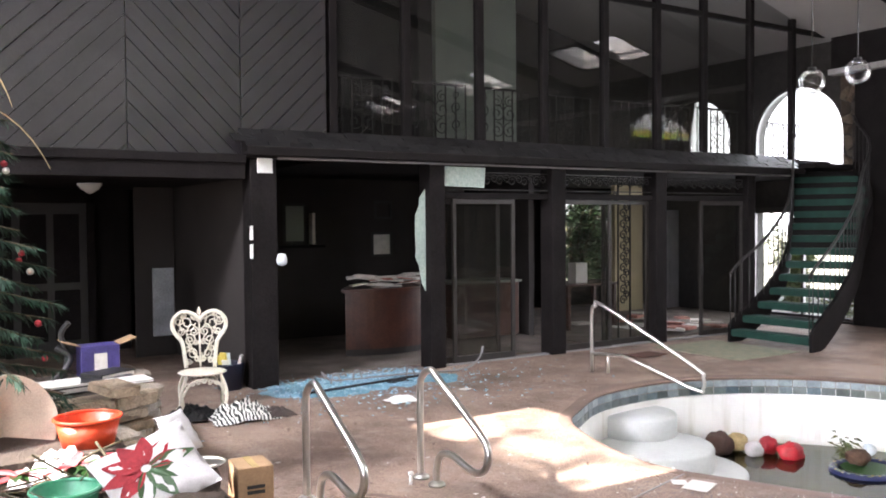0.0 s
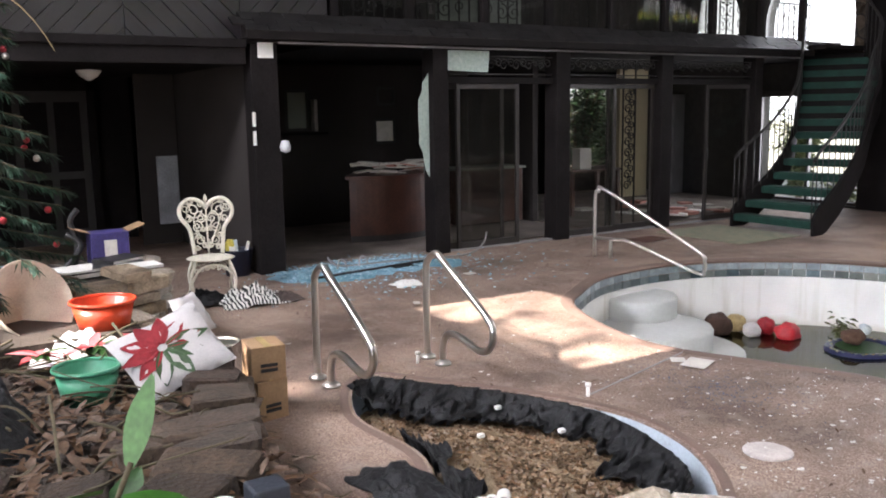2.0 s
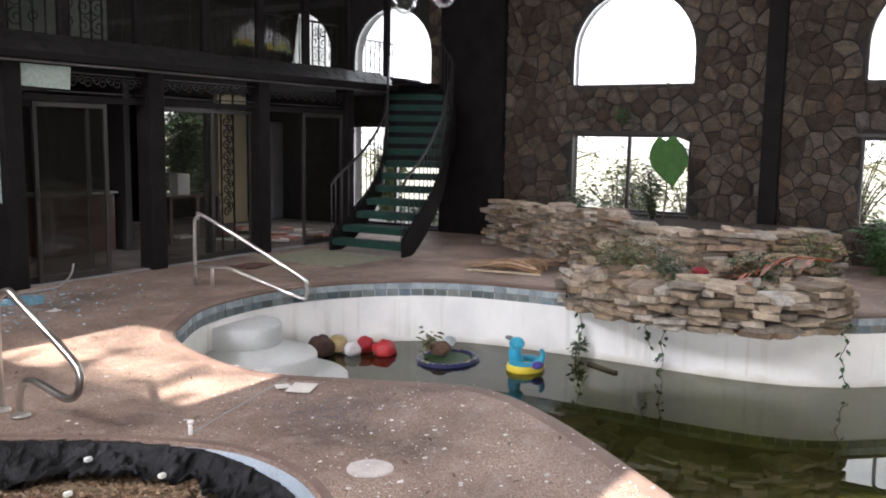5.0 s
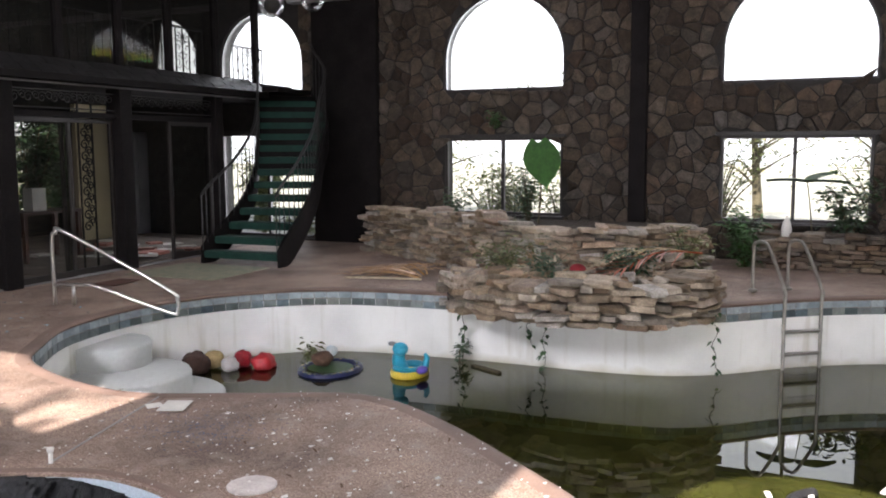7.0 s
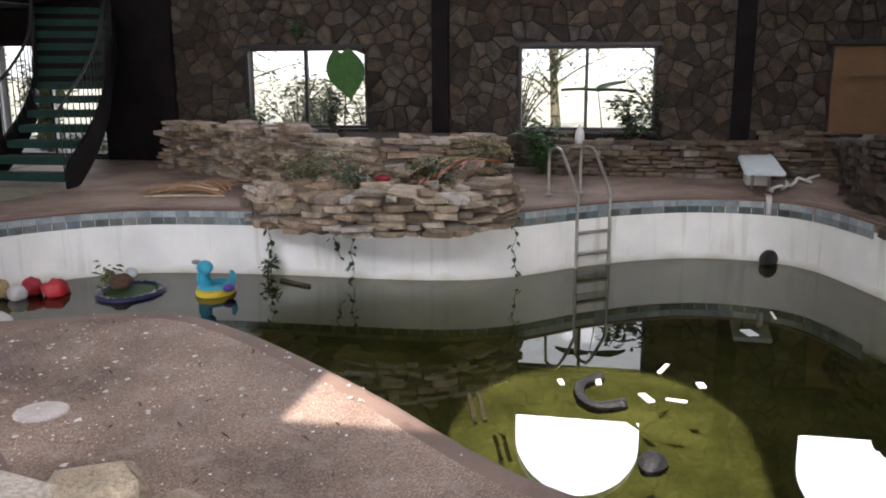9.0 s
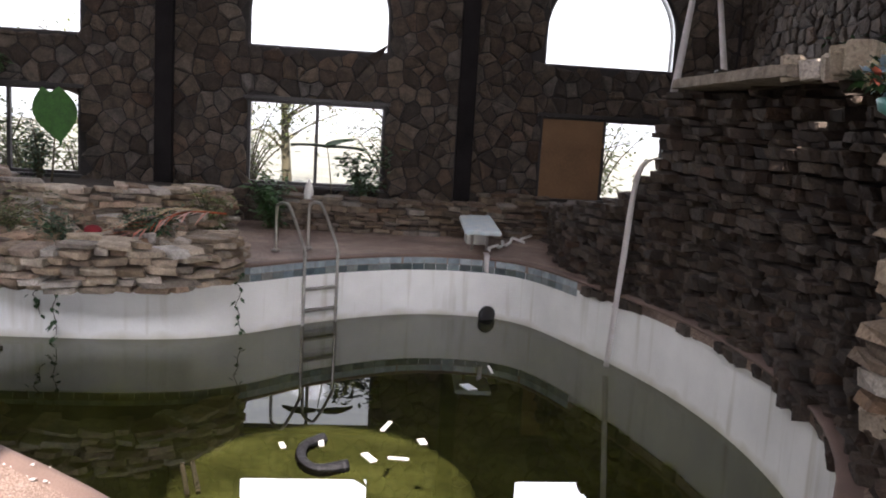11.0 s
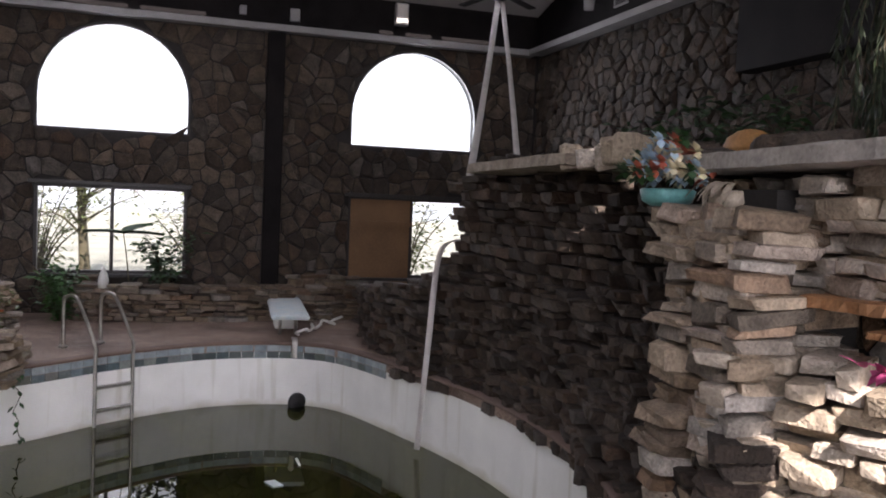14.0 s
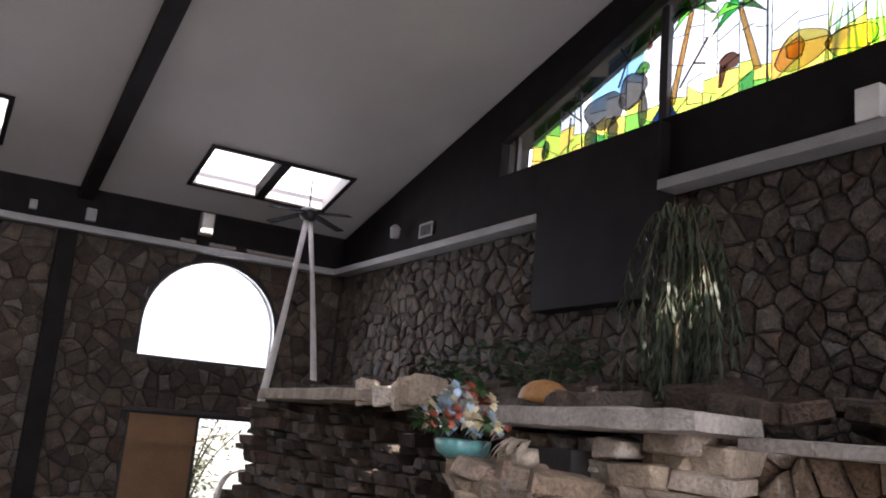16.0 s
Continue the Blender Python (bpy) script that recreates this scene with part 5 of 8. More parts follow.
# diagonal boards in chevrons on the upper wall
backing = boxes("upper_wall", [(XW, 5.2, YF + 0.08, YF + 0.2, 2.53, 5.6)], DARKWOOD, facade)
BW = 0.15
rng = random.Random(17)
for k, (x0, x1) in enumerate(((0.65, 1.83), (1.83, 3.01), (3.01, 4.19), (4.19, 5.2))):
    up = 1 if k % 2 == 1 else -1
    z = 2.53 - 1.3
    while z < 5.6:
        a, b = (z, z + (x1 - x0)) if up > 0 else (z + (x1 - x0), z)
        h = BW * 1.34
        poly = [(x0 + 0.004, a), (x1 - 0.004, b), (x1 - 0.004, b + h), (x0 + 0.004, a + h)]
        for nx, ny, c in ((0, -1, -2.535), (0, 1, 5.6)):
            poly = clip(poly, nx, ny, c)
        if len(poly) > 2:
            bm = bmesh.new()
            d = rng.uniform(0.0, 0.018)
            plate(bm, poly, [], lambda u, v, w: Vector((u, YF + 0.052 - d + w, v)), 0.026)
            part("board", bm, BOARDS, facade)
        z += BW * 1.42
# upper glazing
MX = (5.3, 6.28, 7.36, 8.41, 9.51, 10.55, 11.56, 12.65, 13.72)
for x in MX:
    boxes("mullion", [(x - 0.05, x + 0.05, YF + 0.06, YF + 0.16, 2.7, roof_z(x) - 0.01)], DARKWOOD, facade, 0.006)
boxes("transom", [(8.46, XE, YF + 0.08, YF + 0.14, 4.9, 4.98)], DARKWOOD, facade)
boxes("sill", [(5.2, XE, YF + 0.04, YF + 0.18, 2.7, 2.78)], DARKWOOD, facade)
for x0, x1 in zip(MX, MX[1:]):
    for z0, z1 in ((2.8, 4.89), (4.99, 6.2)):
        if x0 > 12.6 and z0 < 4:
            continue
        bm = bmesh.new()
        pane_of(bm, [(x0 + 0.05, z0), (x1 - 0.05, z0), (x1 - 0.05, min(z1, roof_z(x1))), (x0 + 0.05, min(z1, roof_z(x0)))], lambda u, v, w: Vector((u, YF + 0.11, v)), 0)
        part("pane", bm, SMOKE, facade).visible_shadow = False


def scroll(bm, cx, cz, r, turns, start, y, sgn=1, t=0.008):
    pts = []
    for k in range(18):
        f = k / 17
        a = start + sgn * f * turns * math.tau
        rr = r * (1 - 0.8 * f)
        pts.append((cx + rr * math.cos(a), y, cz + rr * math.sin(a)))
    tube(bm, pts, t, 5)


def iron_panel(x0, x1, z0, z1, y):
    """A balustrade panel: rails, bars and scrolls."""
    pan = empty("balustrade_panel", "black wrought iron balustrade panel with scrollwork", "railing", group="balcony railing panels")
    bm = bmesh.new()
    bar(bm, (x0, y, z1), (x1, y, z1), 0.035, 0.03)
    part("top_rail", bm, IRON, pan)
    bm = bmesh.new()
    bar(bm, (x0, y, z0 + 0.05), (x1, y, z0 + 0.05), 0.025, 0.02)
    part("bottom_rail", bm, IRON, pan)
    m = 6
    for k in range(m + 1):
        x = x0 + (x1 - x0) * k / m
        bm = bmesh.new()
        bar(bm, (x, y, z0), (x, y, z1), 0.016, 0.016, (0, 1, 0))
        part("baluster", bm, IRON, pan)
    bm = bmesh.new()
    xm = (x0 + x1) / 2
    for s in (-1, 1):
        for zz, r in ((0.2, 0.11), (0.42, 0.12), (0.58, 0.08)):
            scroll(bm, xm + s * 0.1, z0 + zz, r, 1.4, 0.5 * math.pi, y, s)
            scroll(bm, xm + s * 0.32, z0 + zz + 0.04, r * 0.7, 1.3, -0.5 * math.pi, y, -s)
    part("scrollwork", bm, IRON, pan)


for x0, x1 in zip(MX[:7], MX[1:8]):
    iron_panel(x0 + 0.08, x1 - 0.08, 2.80, 3.54, YF + 0.3)
# upper storey behind the glass
boxes("upper_floor", [(5.2, XE, YF + 0.26, YN, 2.5, 2.69)], DARKWOOD, facade)
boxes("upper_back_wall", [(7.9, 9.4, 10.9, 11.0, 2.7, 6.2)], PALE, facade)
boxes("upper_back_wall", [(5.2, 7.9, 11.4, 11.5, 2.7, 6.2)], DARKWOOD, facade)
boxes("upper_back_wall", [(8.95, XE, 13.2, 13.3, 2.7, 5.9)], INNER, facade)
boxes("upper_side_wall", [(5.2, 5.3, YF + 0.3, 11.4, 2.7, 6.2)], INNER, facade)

# sliding glass doors below
def slider(x0, x1, y, mat=SMOKE):
    d = empty("sliding_door", "dark-framed sliding glass door panel, dusty", "door", group="sliding glass doors")
    bm = bmesh.new()
    for s in ((x0, x0 + 0.05, 0.02, 2.08), (x1 - 0.05, x1, 0.02, 2.08), (x0 + 0.05, x1 - 0.05, 0.02, 0.1), (x0 + 0.05, x1 - 0.05, 2.02, 2.08)):
        box(bm, s[0], s[1], y - 0.02, y + 0.02, s[2], s[3], 0.004)
    leaf = part("frame", bm, FRAME, d)
    bm = bmesh.new()
    pane_of(bm, [(x0 + 0.05, 0.1), (x1 - 0.05, 0.1), (x1 - 0.05, 2.02), (x0 + 0.05, 2.02)], lambda u, v, w: Vector((u, y, v)), 0)
    part("pane", bm, mat, d).visible_shadow = False
    bm = bmesh.new()
    box(bm, x0 + 0.012, x0 + 0.035, y - 0.045, y - 0.021, 0.95, 1.12, 0.004)
    part("handle", bm, BLACKPAINT, leaf)


slider(6.9, 7.87, YF + 0.06)
slider(6.74, 7.66, YF + 0.11)
slider(8.68, 9.58, YF + 0.06)
slider(9.46, 10.36, YF + 0.11)
slider(11.42, 12.4, YF + 0.06)
for x0, x1 in ((6.73, 8.42), (8.66, 10.37), (10.59, 12.41)):
    boxes("door_head", [(x0, x1, YF + 0.02, YF + 0.14, 2.085, 2.16)], DARKWOOD, facade)
    boxes("track", [(x0, x1, YF + 0.02, YF + 0.14, 0.0, 0.018)], TRIM, facade)
    bm = bmesh.new()
    k = x0 + 0.1
    while k < x1 - 0.08:
        scroll(bm, k, 2.32, 0.075, 1.5, 0, YF + 0.05, 1, 0.009)
        scroll(bm, k + 0.11, 2.34, 0.06, 1.4, math.pi, YF + 0.05, -1, 0.009)
        k += 0.2
    bar(bm, (x0, YF + 0.05, 2.42), (x1, YF + 0.05, 2.42), 0.016, 0.016)
    bar(bm, (x0, YF + 0.05, 2.2), (x1, YF + 0.05, 2.2), 0.016, 0.016)
    part("transom_ironwork", bm, IRON, facade, "wrought iron scroll frieze")
bm = bmesh.new()
pane_of(bm, [(6.74, 2.24), (7.36, 2.22), (7.38, 2.48), (6.74, 2.48)], lambda u, v, w: Vector((u, YF + 0.01, v)), 0)
CRAZED = material("crazed_glass", (0.30, 0.40, 0.36), 0.35, scale=30, vary=0.4, fine=120, bump=0.5, second=(0.5, 0.58, 0.52))
part("crazed_pane", bm, CRAZED, facade, "crazed greenish glass remnant in the transom").modifiers.new("t", "SOLIDIFY").thickness = 0.006
# jagged glass left in the broken bay
rng = random.Random(30)
edge = [(6.5, 0.95)] + [(6.5 - 0.13 * math.sin(math.pi * k / 12) - rng.uniform(0, 0.05), 0.95 + 1.25 * k / 12) for k in range(1, 12)] + [(6.5, 2.2)]
bm = bmesh.new()
bm.faces.new([bm.verts.new((u, YF + 0.05, v)) for u, v in edge])
part("broken_pane", bm, CRAZED, facade, "jagged bluish remnant of the broken pane").modifiers.new("t", "SOLIDIFY").thickness = 0.008
# vertical iron trellis behind the middle door
bm = bmesh.new()
for z in [0.62 + 0.16 * k for k in range(9)]:
    scroll(bm, 10.1, z, 0.075, 1.4, 0, YF + 0.35, 1, 0.011)
    scroll(bm, 10.17, z + 0.08, 0.06, 1.4, math.pi, YF + 0.35, -1, 0.011)
bar(bm, (10.0, YF + 0.35, 0), (10.0, YF + 0.35, 2.45), 0.02, 0.02, (0, 1, 0))
bar(bm, (10.24, YF + 0.35, 0), (10.24, YF + 0.35, 2.45), 0.02, 0.02, (0, 1, 0))
for k in range(6):
    scroll(bm, 9.95 - 0.16 * k, 2.0 + 0.03 * (5 - k), 0.08, 1.4, 0, YF + 0.35, -1, 0.011)
whole("iron_trellis", bm, IRON, "black wrought iron scroll trellis behind the glass door", "trellis")

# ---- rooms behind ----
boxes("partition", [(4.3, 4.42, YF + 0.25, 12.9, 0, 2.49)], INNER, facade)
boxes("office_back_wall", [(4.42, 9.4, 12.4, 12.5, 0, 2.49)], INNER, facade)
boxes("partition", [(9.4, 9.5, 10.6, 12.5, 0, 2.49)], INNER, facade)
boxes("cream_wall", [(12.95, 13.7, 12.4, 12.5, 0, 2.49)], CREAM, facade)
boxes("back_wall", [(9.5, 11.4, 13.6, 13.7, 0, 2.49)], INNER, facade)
boxes("floor_covering", [(4.45, 9.38, YF + 0.3, 12.38, 0.002, 0.012)], CARPET, facade)
boxes("floor_covering", [(9.5, 14.6, YF + 0.3, 13.58, 0.002, 0.012)], CARPET, facade)
# alcove left of the first post
boxes("alcove_back_wall", [(XW, 3.9, 12.9, 13.0, 0, 2.5)], DARKWOOD, facade)
boxes("alcove_ceiling", [(XW, 4.3, YF + 0.2, 12.9, 2.3, 2.36)], DARKWOOD, facade)
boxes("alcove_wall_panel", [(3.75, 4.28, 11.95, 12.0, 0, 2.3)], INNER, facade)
dr = empty("door_1", "dark panelled door in the shadowed alcove", "door", kind="structure")
boxes("door_leaf", [(2.35, 3.3, 12.8, 12.86, 0, 2.1)], BLACKPAINT, dr, 0.006)
boxes("door_frame", [(2.25, 2.35, 12.78, 12.88, 0, 2.2), (3.3, 3.4, 12.78, 12.88, 0, 2.2), (2.25, 3.4, 12.78, 12.88, 2.1, 2.2)], DARKWOOD, dr)
for x0, x1, z0, z1 in ((2.45, 2.78, 0.2, 0.9), (2.87, 3.2, 0.2, 0.9), (2.45, 2.78, 1.0, 1.95), (2.87, 3.2, 1.0, 1.95)):
    boxes("panel", [(x0, x1, 12.785, 12.8, z0, z1)], DARKWOOD, dr, 0.006)
bm = bmesh.new()
box(bm, 3.72, 3.98, 10.9, 10.93, 0.4, 1.25, 0.006)
whole("leaning_panel", bm, material("grey_board", (0.2, 0.21, 0.23), 0.6, scale=4, vary=0.3, fine=50), "grey board leaning in the alcove", "board")
globe = empty("ceiling_lamp", "small frosted bowl ceiling lamp", "lamp")
bm = bmesh.new()
lathe(bm, [(0.02, -0.1), (0.1, -0.05), (0.14, 0.0), (0.14, 0.02)], (2.95, 10.6, 2.26), 18)
part("shade", bm, WHITE, globe)
bm = bmesh.new()
lathe(bm, [(0.05, 0.0), (0.05, 0.03)], (2.95, 10.6, 2.27), 12)
part("cap", bm, BLACKPAINT, globe)

# curved desk with papers
DESK = material("reddish_wood", (0.06, 0.020, 0.012), 0.4, scale=4, vary=0.35, fine=40, bump=0.15)
desk = empty("curved_desk", "curved reddish-brown wooden reception desk heaped with papers", "desk")


def arc_wall(bm, cx, cy, r0, r1, a0, a1, z0, z1, n=20):
    o = []
    for k in range(n + 1):
        a = a0 + (a1 - a0) * k / n
        o.append([bm.verts.new((cx + r * math.cos(a), cy + r * math.sin(a), z)) for r, z in ((r0, z0), (r1, z0), (r1, z1), (r0, z1))])
    for p, q in zip(o, o[1:]):
        for j in range(4):
            bm.faces.new((p[j - 1], p[j], q[j], q[j - 1]))
    bm.faces.new(o[0])
    bm.faces.new(o[-1][::-1])
    bmesh.ops.recalc_face_normals(bm, faces=bm.faces[:])


bm = bmesh.new()
arc_wall(bm, 6.75, 11.4, 1.2, 1.28, math.radians(238), math.radians(325), 0.1, 0.86)
part("front_panel", bm, DESK, desk)
bm = bmesh.new()
arc_wall(bm, 6.75, 11.4, 0.75, 1.34, math.radians(236), math.radians(327), 0.865, 0.91)
part("desktop", bm, DESK, desk)
bm = bmesh.new()
arc_wall(bm, 6.75, 11.4, 1.21, 1.26, math.radians(238), math.radians(325), 0.0, 0.1)
part("plinth", bm, BLACKPAINT, desk)
PAPER = material("paper", (0.6, 0.57, 0.52), 0.85, scale=9, vary=0.15, fine=60, bump=0.1)
PINK = material("faded_red_card", (0.45, 0.2, 0.16), 0.8, scale=9, vary=0.2, fine=60, bump=0.1)
rng = random.Random(41)
for k in range(26):
    a = math.radians(rng.uniform(243, 320))
    bm = bmesh.new()
    box(bm, -0.15, 0.15, -0.11, 0.11, 0, rng.uniform(0.008, 0.03))
    ob = whole("document_folder", bm, rng.choice((PAPER, PINK, PAPER)), "loose paper folder lying on the curved desk", "folder", "papers on the desk")
    ob.matrix_basis = Matrix.Translation((6.75 + 1.05 * math.cos(a), 11.4 + 1.05 * math.sin(a), 0.912 + 0.006 * k)) @ Euler((rng.uniform(-0.15, 0.15), rng.uniform(-0.2, 0.2), rng.uniform(0, 3))).to_matrix().to_4x4()


def picture(x0, x1, z0, z1, y, inner=PAPER):
    pic = empty("picture_frame", "dark picture frame hanging on the back wall", "picture", group="framed pictures")
    bm = bmesh.new()
    loop_frame(bm, [(x0, z0), (x1, z0), (x1, z1), (x0, z1)], lambda u, v, w: Vector((u, y - w, v)), 0.04, 0.03, 0.0)
    part("frame", bm, BLACKPAINT, pic)
    boxes("print", [(x0 + 0.04, x1 - 0.04, y - 0.012, y - 0.002, z0 + 0.04, z1 - 0.04)], inner, pic)


picture(7.56, 7.95, 1.24, 1.64, 12.4)
picture(7.62, 7.95, 1.85, 2.15, 12.4, INNER)
bm = bmesh.new()
box(bm, 5.97, 6.67, 12.2, 12.39, 1.42, 1.46, 0.004)
whole("wall_shelf", bm, DARKWOOD, "small dark shelf on the office wall", "shelf")
picture(6.04, 6.42, 1.48, 2.1, 12.38, PALE)
bm = bmesh.new()
box(bm, 6.46, 6.51, 12.22, 12.36, 1.47, 1.95, 0.004)
whole("ring_binder", bm, PAPER, "white binder standing on the wall shelf", "binder")
# counter, cabinet and chair further in
cab = empty("counter_cabinet", "brown wooden counter with pale top behind the door", "cabinet")
boxes("body", [(8.0, 9.2, 10.6, 11.1, 0.05, 0.86)], DESK, cab, 0.01)
boxes("top", [(7.96, 9.24, 10.56, 11.14, 0.865, 0.9)], PALE, cab, 0.006)
dr = empty("door_2", "pale grey panelled door at the back of the hall", "door", kind="structure")
GREYD = material("grey_door_paint", (0.20, 0.20, 0.205), 0.6, scale=3, vary=0.15, fine=60, bump=0.1)
boxes("door_leaf", [(14.0, 14.62, 12.28, 12.34, 0.013, 2.0)], GREYD, dr, 0.006)
for k in range(4):
    for x0, x1 in ((14.0 + 0.06, (14.0 + 14.62) / 2 - 0.03), ((14.0 + 14.62) / 2 + 0.03, 14.62 - 0.06)):
        boxes("panel", [(x0, x1, 12.265, 12.28, 0.15 + 0.46 * k, 0.52 + 0.46 * k)], GREYD, dr, 0.006)
bt = empty("display_table", "small brown table with pale boxes behind the glass", "table")
boxes("tabletop", [(10.2, 11.3, 10.6, 11.2, 0.72, 0.76)], DESK, bt, 0.006)
for x, y in ((10.25, 10.65), (11.25, 10.65), (10.25, 11.15), (11.25, 11.15)):
    boxes("leg", [(x - 0.03, x + 0.03, y - 0.03, y + 0.03, 0.012, 0.72)], DESK, bt)
bm = bmesh.new()
box(bm, 10.5, 10.75, 10.75, 10.95, 0.762, 1.1, 0.006)
whole("white_carton", bm, WHITE, "pale box standing on the display table", "box")
rng = random.Random(52)
for k in range(30):
    bm = bmesh.new()
    x, y = rng.uniform(10.7, 12.6), rng.uniform(9.4, 11.2)
    box(bm, -0.14, 0.14, -0.1, 0.1, 0, rng.uniform(0.004, 0.05))
    ob = whole("paper_sheet", bm, rng.choice((PAPER, PAPER, WHITE, PINK)), "paper sheet lying on the floor inside", "paper", "scattered papers")
    ob.matrix_basis = pose(x, y, 0.014 + 0.003 * k, rng.uniform(-2, 2), rng.uniform(-2, 2), rng.uniform(0, 180))
# white notice, bells and small things on the first post
bm = bmesh.new()
box(bm, 4.33, 4.50, YF - 0.062, YF - 0.052, 2.34, 2.5)
whole("white_notice", bm, WHITE, "blank white card fixed to the timber post", "notice")
for z in (1.62, 1.42):
    bm = bmesh.new()
    box(bm, 4.235, 4.265, YF - 0.075, YF - 0.052, z, z + 0.15)
    whole("white_strip", bm, WHITE, "narrow white strip on the timber post", "strip", "white strips on the post")
bm = bmesh.new()
lathe(bm, [(0.0, -0.07), (0.05, -0.05), (0.06, 0.0), (0.04, 0.06), (0.0, 0.07)], (4.56, YF - 0.14, 1.40), 14)
whole("wall_lamp", bm, material("frosted_glass", (0.6, 0.62, 0.65), 0.3, scale=9, vary=0.1), "small frosted glass lamp on the post", "lamp")

# ---- hanging glass globes ----
for x, y, z in ((10.61, 6.5, 3.48), (11.57, 6.5, 3.69)):
    g = empty("globe_lamp", "clear glass globe lamp hanging on a thin rod", "lamp", group="hanging globe lamps")
    bm = bmesh.new()
    bmesh.ops.create_uvsphere(bm, u_segments=20, v_segments=12, radius=0.16, matrix=Matrix.Translation((x, y, z)))
    for f in bm.faces:
        f.smooth = True
    part("globe", bm, glass("clear_globe", (0.94, 0.94, 0.94), 0.8), g)
    bm = bmesh.new()
    tube(bm, [(x, y, z + 0.1), (x, y, roof_z(x))], 0.008, 6)
    lathe(bm, [(0.05, 0.0), (0.05, 0.05)], (x, y, z + 0.13), 10)
    part("rod", bm, BLACKPAINT, g)

# ---- curved open stair ----
stair = empty("staircase", "curved open staircase with green carpeted treads and dark strings", "staircase", kind="structure")
LS = smooth_line([(11.34, 8.32, 0), (12.0, 8.23, 0), (12.6, 8.29, 0), (13.1, 8.55, 0), (13.6, 8.88, 0), (14.0, 9.2, 0)], 14)
RS = smooth_line([(11.33, 7.02, 0), (12.1, 7.13, 0), (12.9, 7.36, 0), (13.6, 7.68, 0), (14.15, 7.9, 0), (14.5, 8.4, 0)], 14)
NT, RISE = 13, 2.69 / 14


def station(line, f):
    i = min(len(line) - 2, int(f * (len(line) - 1)))
    return line[i].lerp(line[i + 1], f * (len(line) - 1) - i)


for k in range(NT):
    f0, f1 = k / NT, min(1, (k + 1.12) / NT)
    z = RISE * (k + 1)
    c = [station(LS, f0), station(RS, f0), station(RS, f1), station(LS, f1)]
    bm = bmesh.new()
    lo = [bm.verts.new((p.x, p.y, z - 0.105)) for p in c]
    hi = [bm.verts.new((p.x, p.y, z)) for p in c]
    bm.faces.new(hi[::-1])
    bm.faces.new(lo)
    for j in range(4):
        bm.faces.new((lo[j - 1], lo[j], hi[j], hi[j - 1]))
    bmesh.ops.recalc_face_normals(bm, faces=bm.faces[:])
    bmesh.ops.bevel(bm, geom=bm.edges[:], offset=0.016, segments=2, affect="EDGES")
    part("tread", bm, GREEN, stair)
    if k >= 6:
        bm = bmesh.new()
        bar(bm, (*station(LS, f1).xy, z + RISE / 2 - 0.05), (*station(RS, f1).xy, z + RISE / 2 - 0.05), 0.02, RISE - 0.1)
        part("riser", bm, DARKWOOD, stair)
for line, side in ((LS, 1), (RS, -1)):
    bm, rows = bmesh.new(), []
    for k in range(41):
        f = k / 40
        p, q = station(line, f), station(RS if side > 0 else LS, f)
        out = (p - q).normalized() * 0.05
        z = RISE * (f * NT) + 0.08
        rows.append([bm.verts.new((p.x + o.x, p.y + o.y, zz)) for o, zz in ((out * 0, max(0.0, z - 0.3)), (out, max(0.0, z - 0.3)), (out, z + 0.16), (out * 0, z + 0.16))])
    for a, b in zip(rows, rows[1:]):
        for j in range(4):
            bm.faces.new((a[j - 1], a[j], b[j], b[j - 1]))
    bm.faces.new(rows[0])
    bm.faces.new(rows[-1][::-1])
    bmesh.ops.recalc_face_normals(bm, faces=bm.faces[:])
    part("string", bm, DARKWOOD, stair)
    bm = bmesh.new()
    tube(bm, [station(line, k / 30) + Vector((0, 0, RISE * NT * k / 30 + 1.0)) for k in range(31)], 0.022, 8)
    part("handrail", bm, IRON, stair)
    for k in range(0, 27):
        p = station(line, k / 26)
        z = RISE * NT * k / 26
        bm = bmesh.new()
        tube(bm, [(p.x, p.y, z + 0.2), (p.x, p.y, z + 1.0)], 0.008, 5)
        part("baluster", bm, IRON, stair)
boxes("landing", [(13.5, 14.66, 8.4, 9.15, 2.62, 2.69)], DARKWOOD, stair)
# landing rail before the arched window
iron_panel(13.75, 14.6, 2.8, 3.45, YF + 0.6)
# worn mat at the foot of the stair
MAT = material("green_patterned_mat", (0.16, 0.19, 0.13), 0.95, scale=9, vary=0.5, fine=60, bump=0.3, second=(0.3, 0.26, 0.18))
bm = bmesh.new()
box(bm, 10.0, 11.25, 7.1, 8.55, 0.003, 0.014, 0.003)
whole("floor_mat", bm, MAT, "worn green patterned mat at the stair foot", "mat")

# ---- plants ----
LEAFM = material("dark_green_leaf", (0.030, 0.075, 0.022), 0.5, scale=12, vary=0.4, fine=60, bump=0.15, random_tone=0.4)
BRIGHT = material("bright_green_leaf", (0.034, 0.11, 0.018), 0.45, scale=12, vary=0.3, fine=50, bump=0.15, random_tone=0.25)
OLIVE = material("olive_leaf", (0.12, 0.14, 0.045), 0.6, scale=12, vary=0.4, fine=60, bump=0.15, random_tone=0.5)
DRY = material("dry_leaf", (0.10, 0.055, 0.028), 0.85, scale=12, vary=0.35, fine=60, bump=0.3, random_tone=0.4)
STRAW = material("straw_frond", (0.40, 0.30, 0.15), 0.8, scale=9, vary=0.3, fine=60, bump=0.2, random_tone=0.3)
STALK = material("plant_stalk", (0.08, 0.065, 0.035), 0.8, scale=9, vary=0.3, fine=60, bump=0.3)


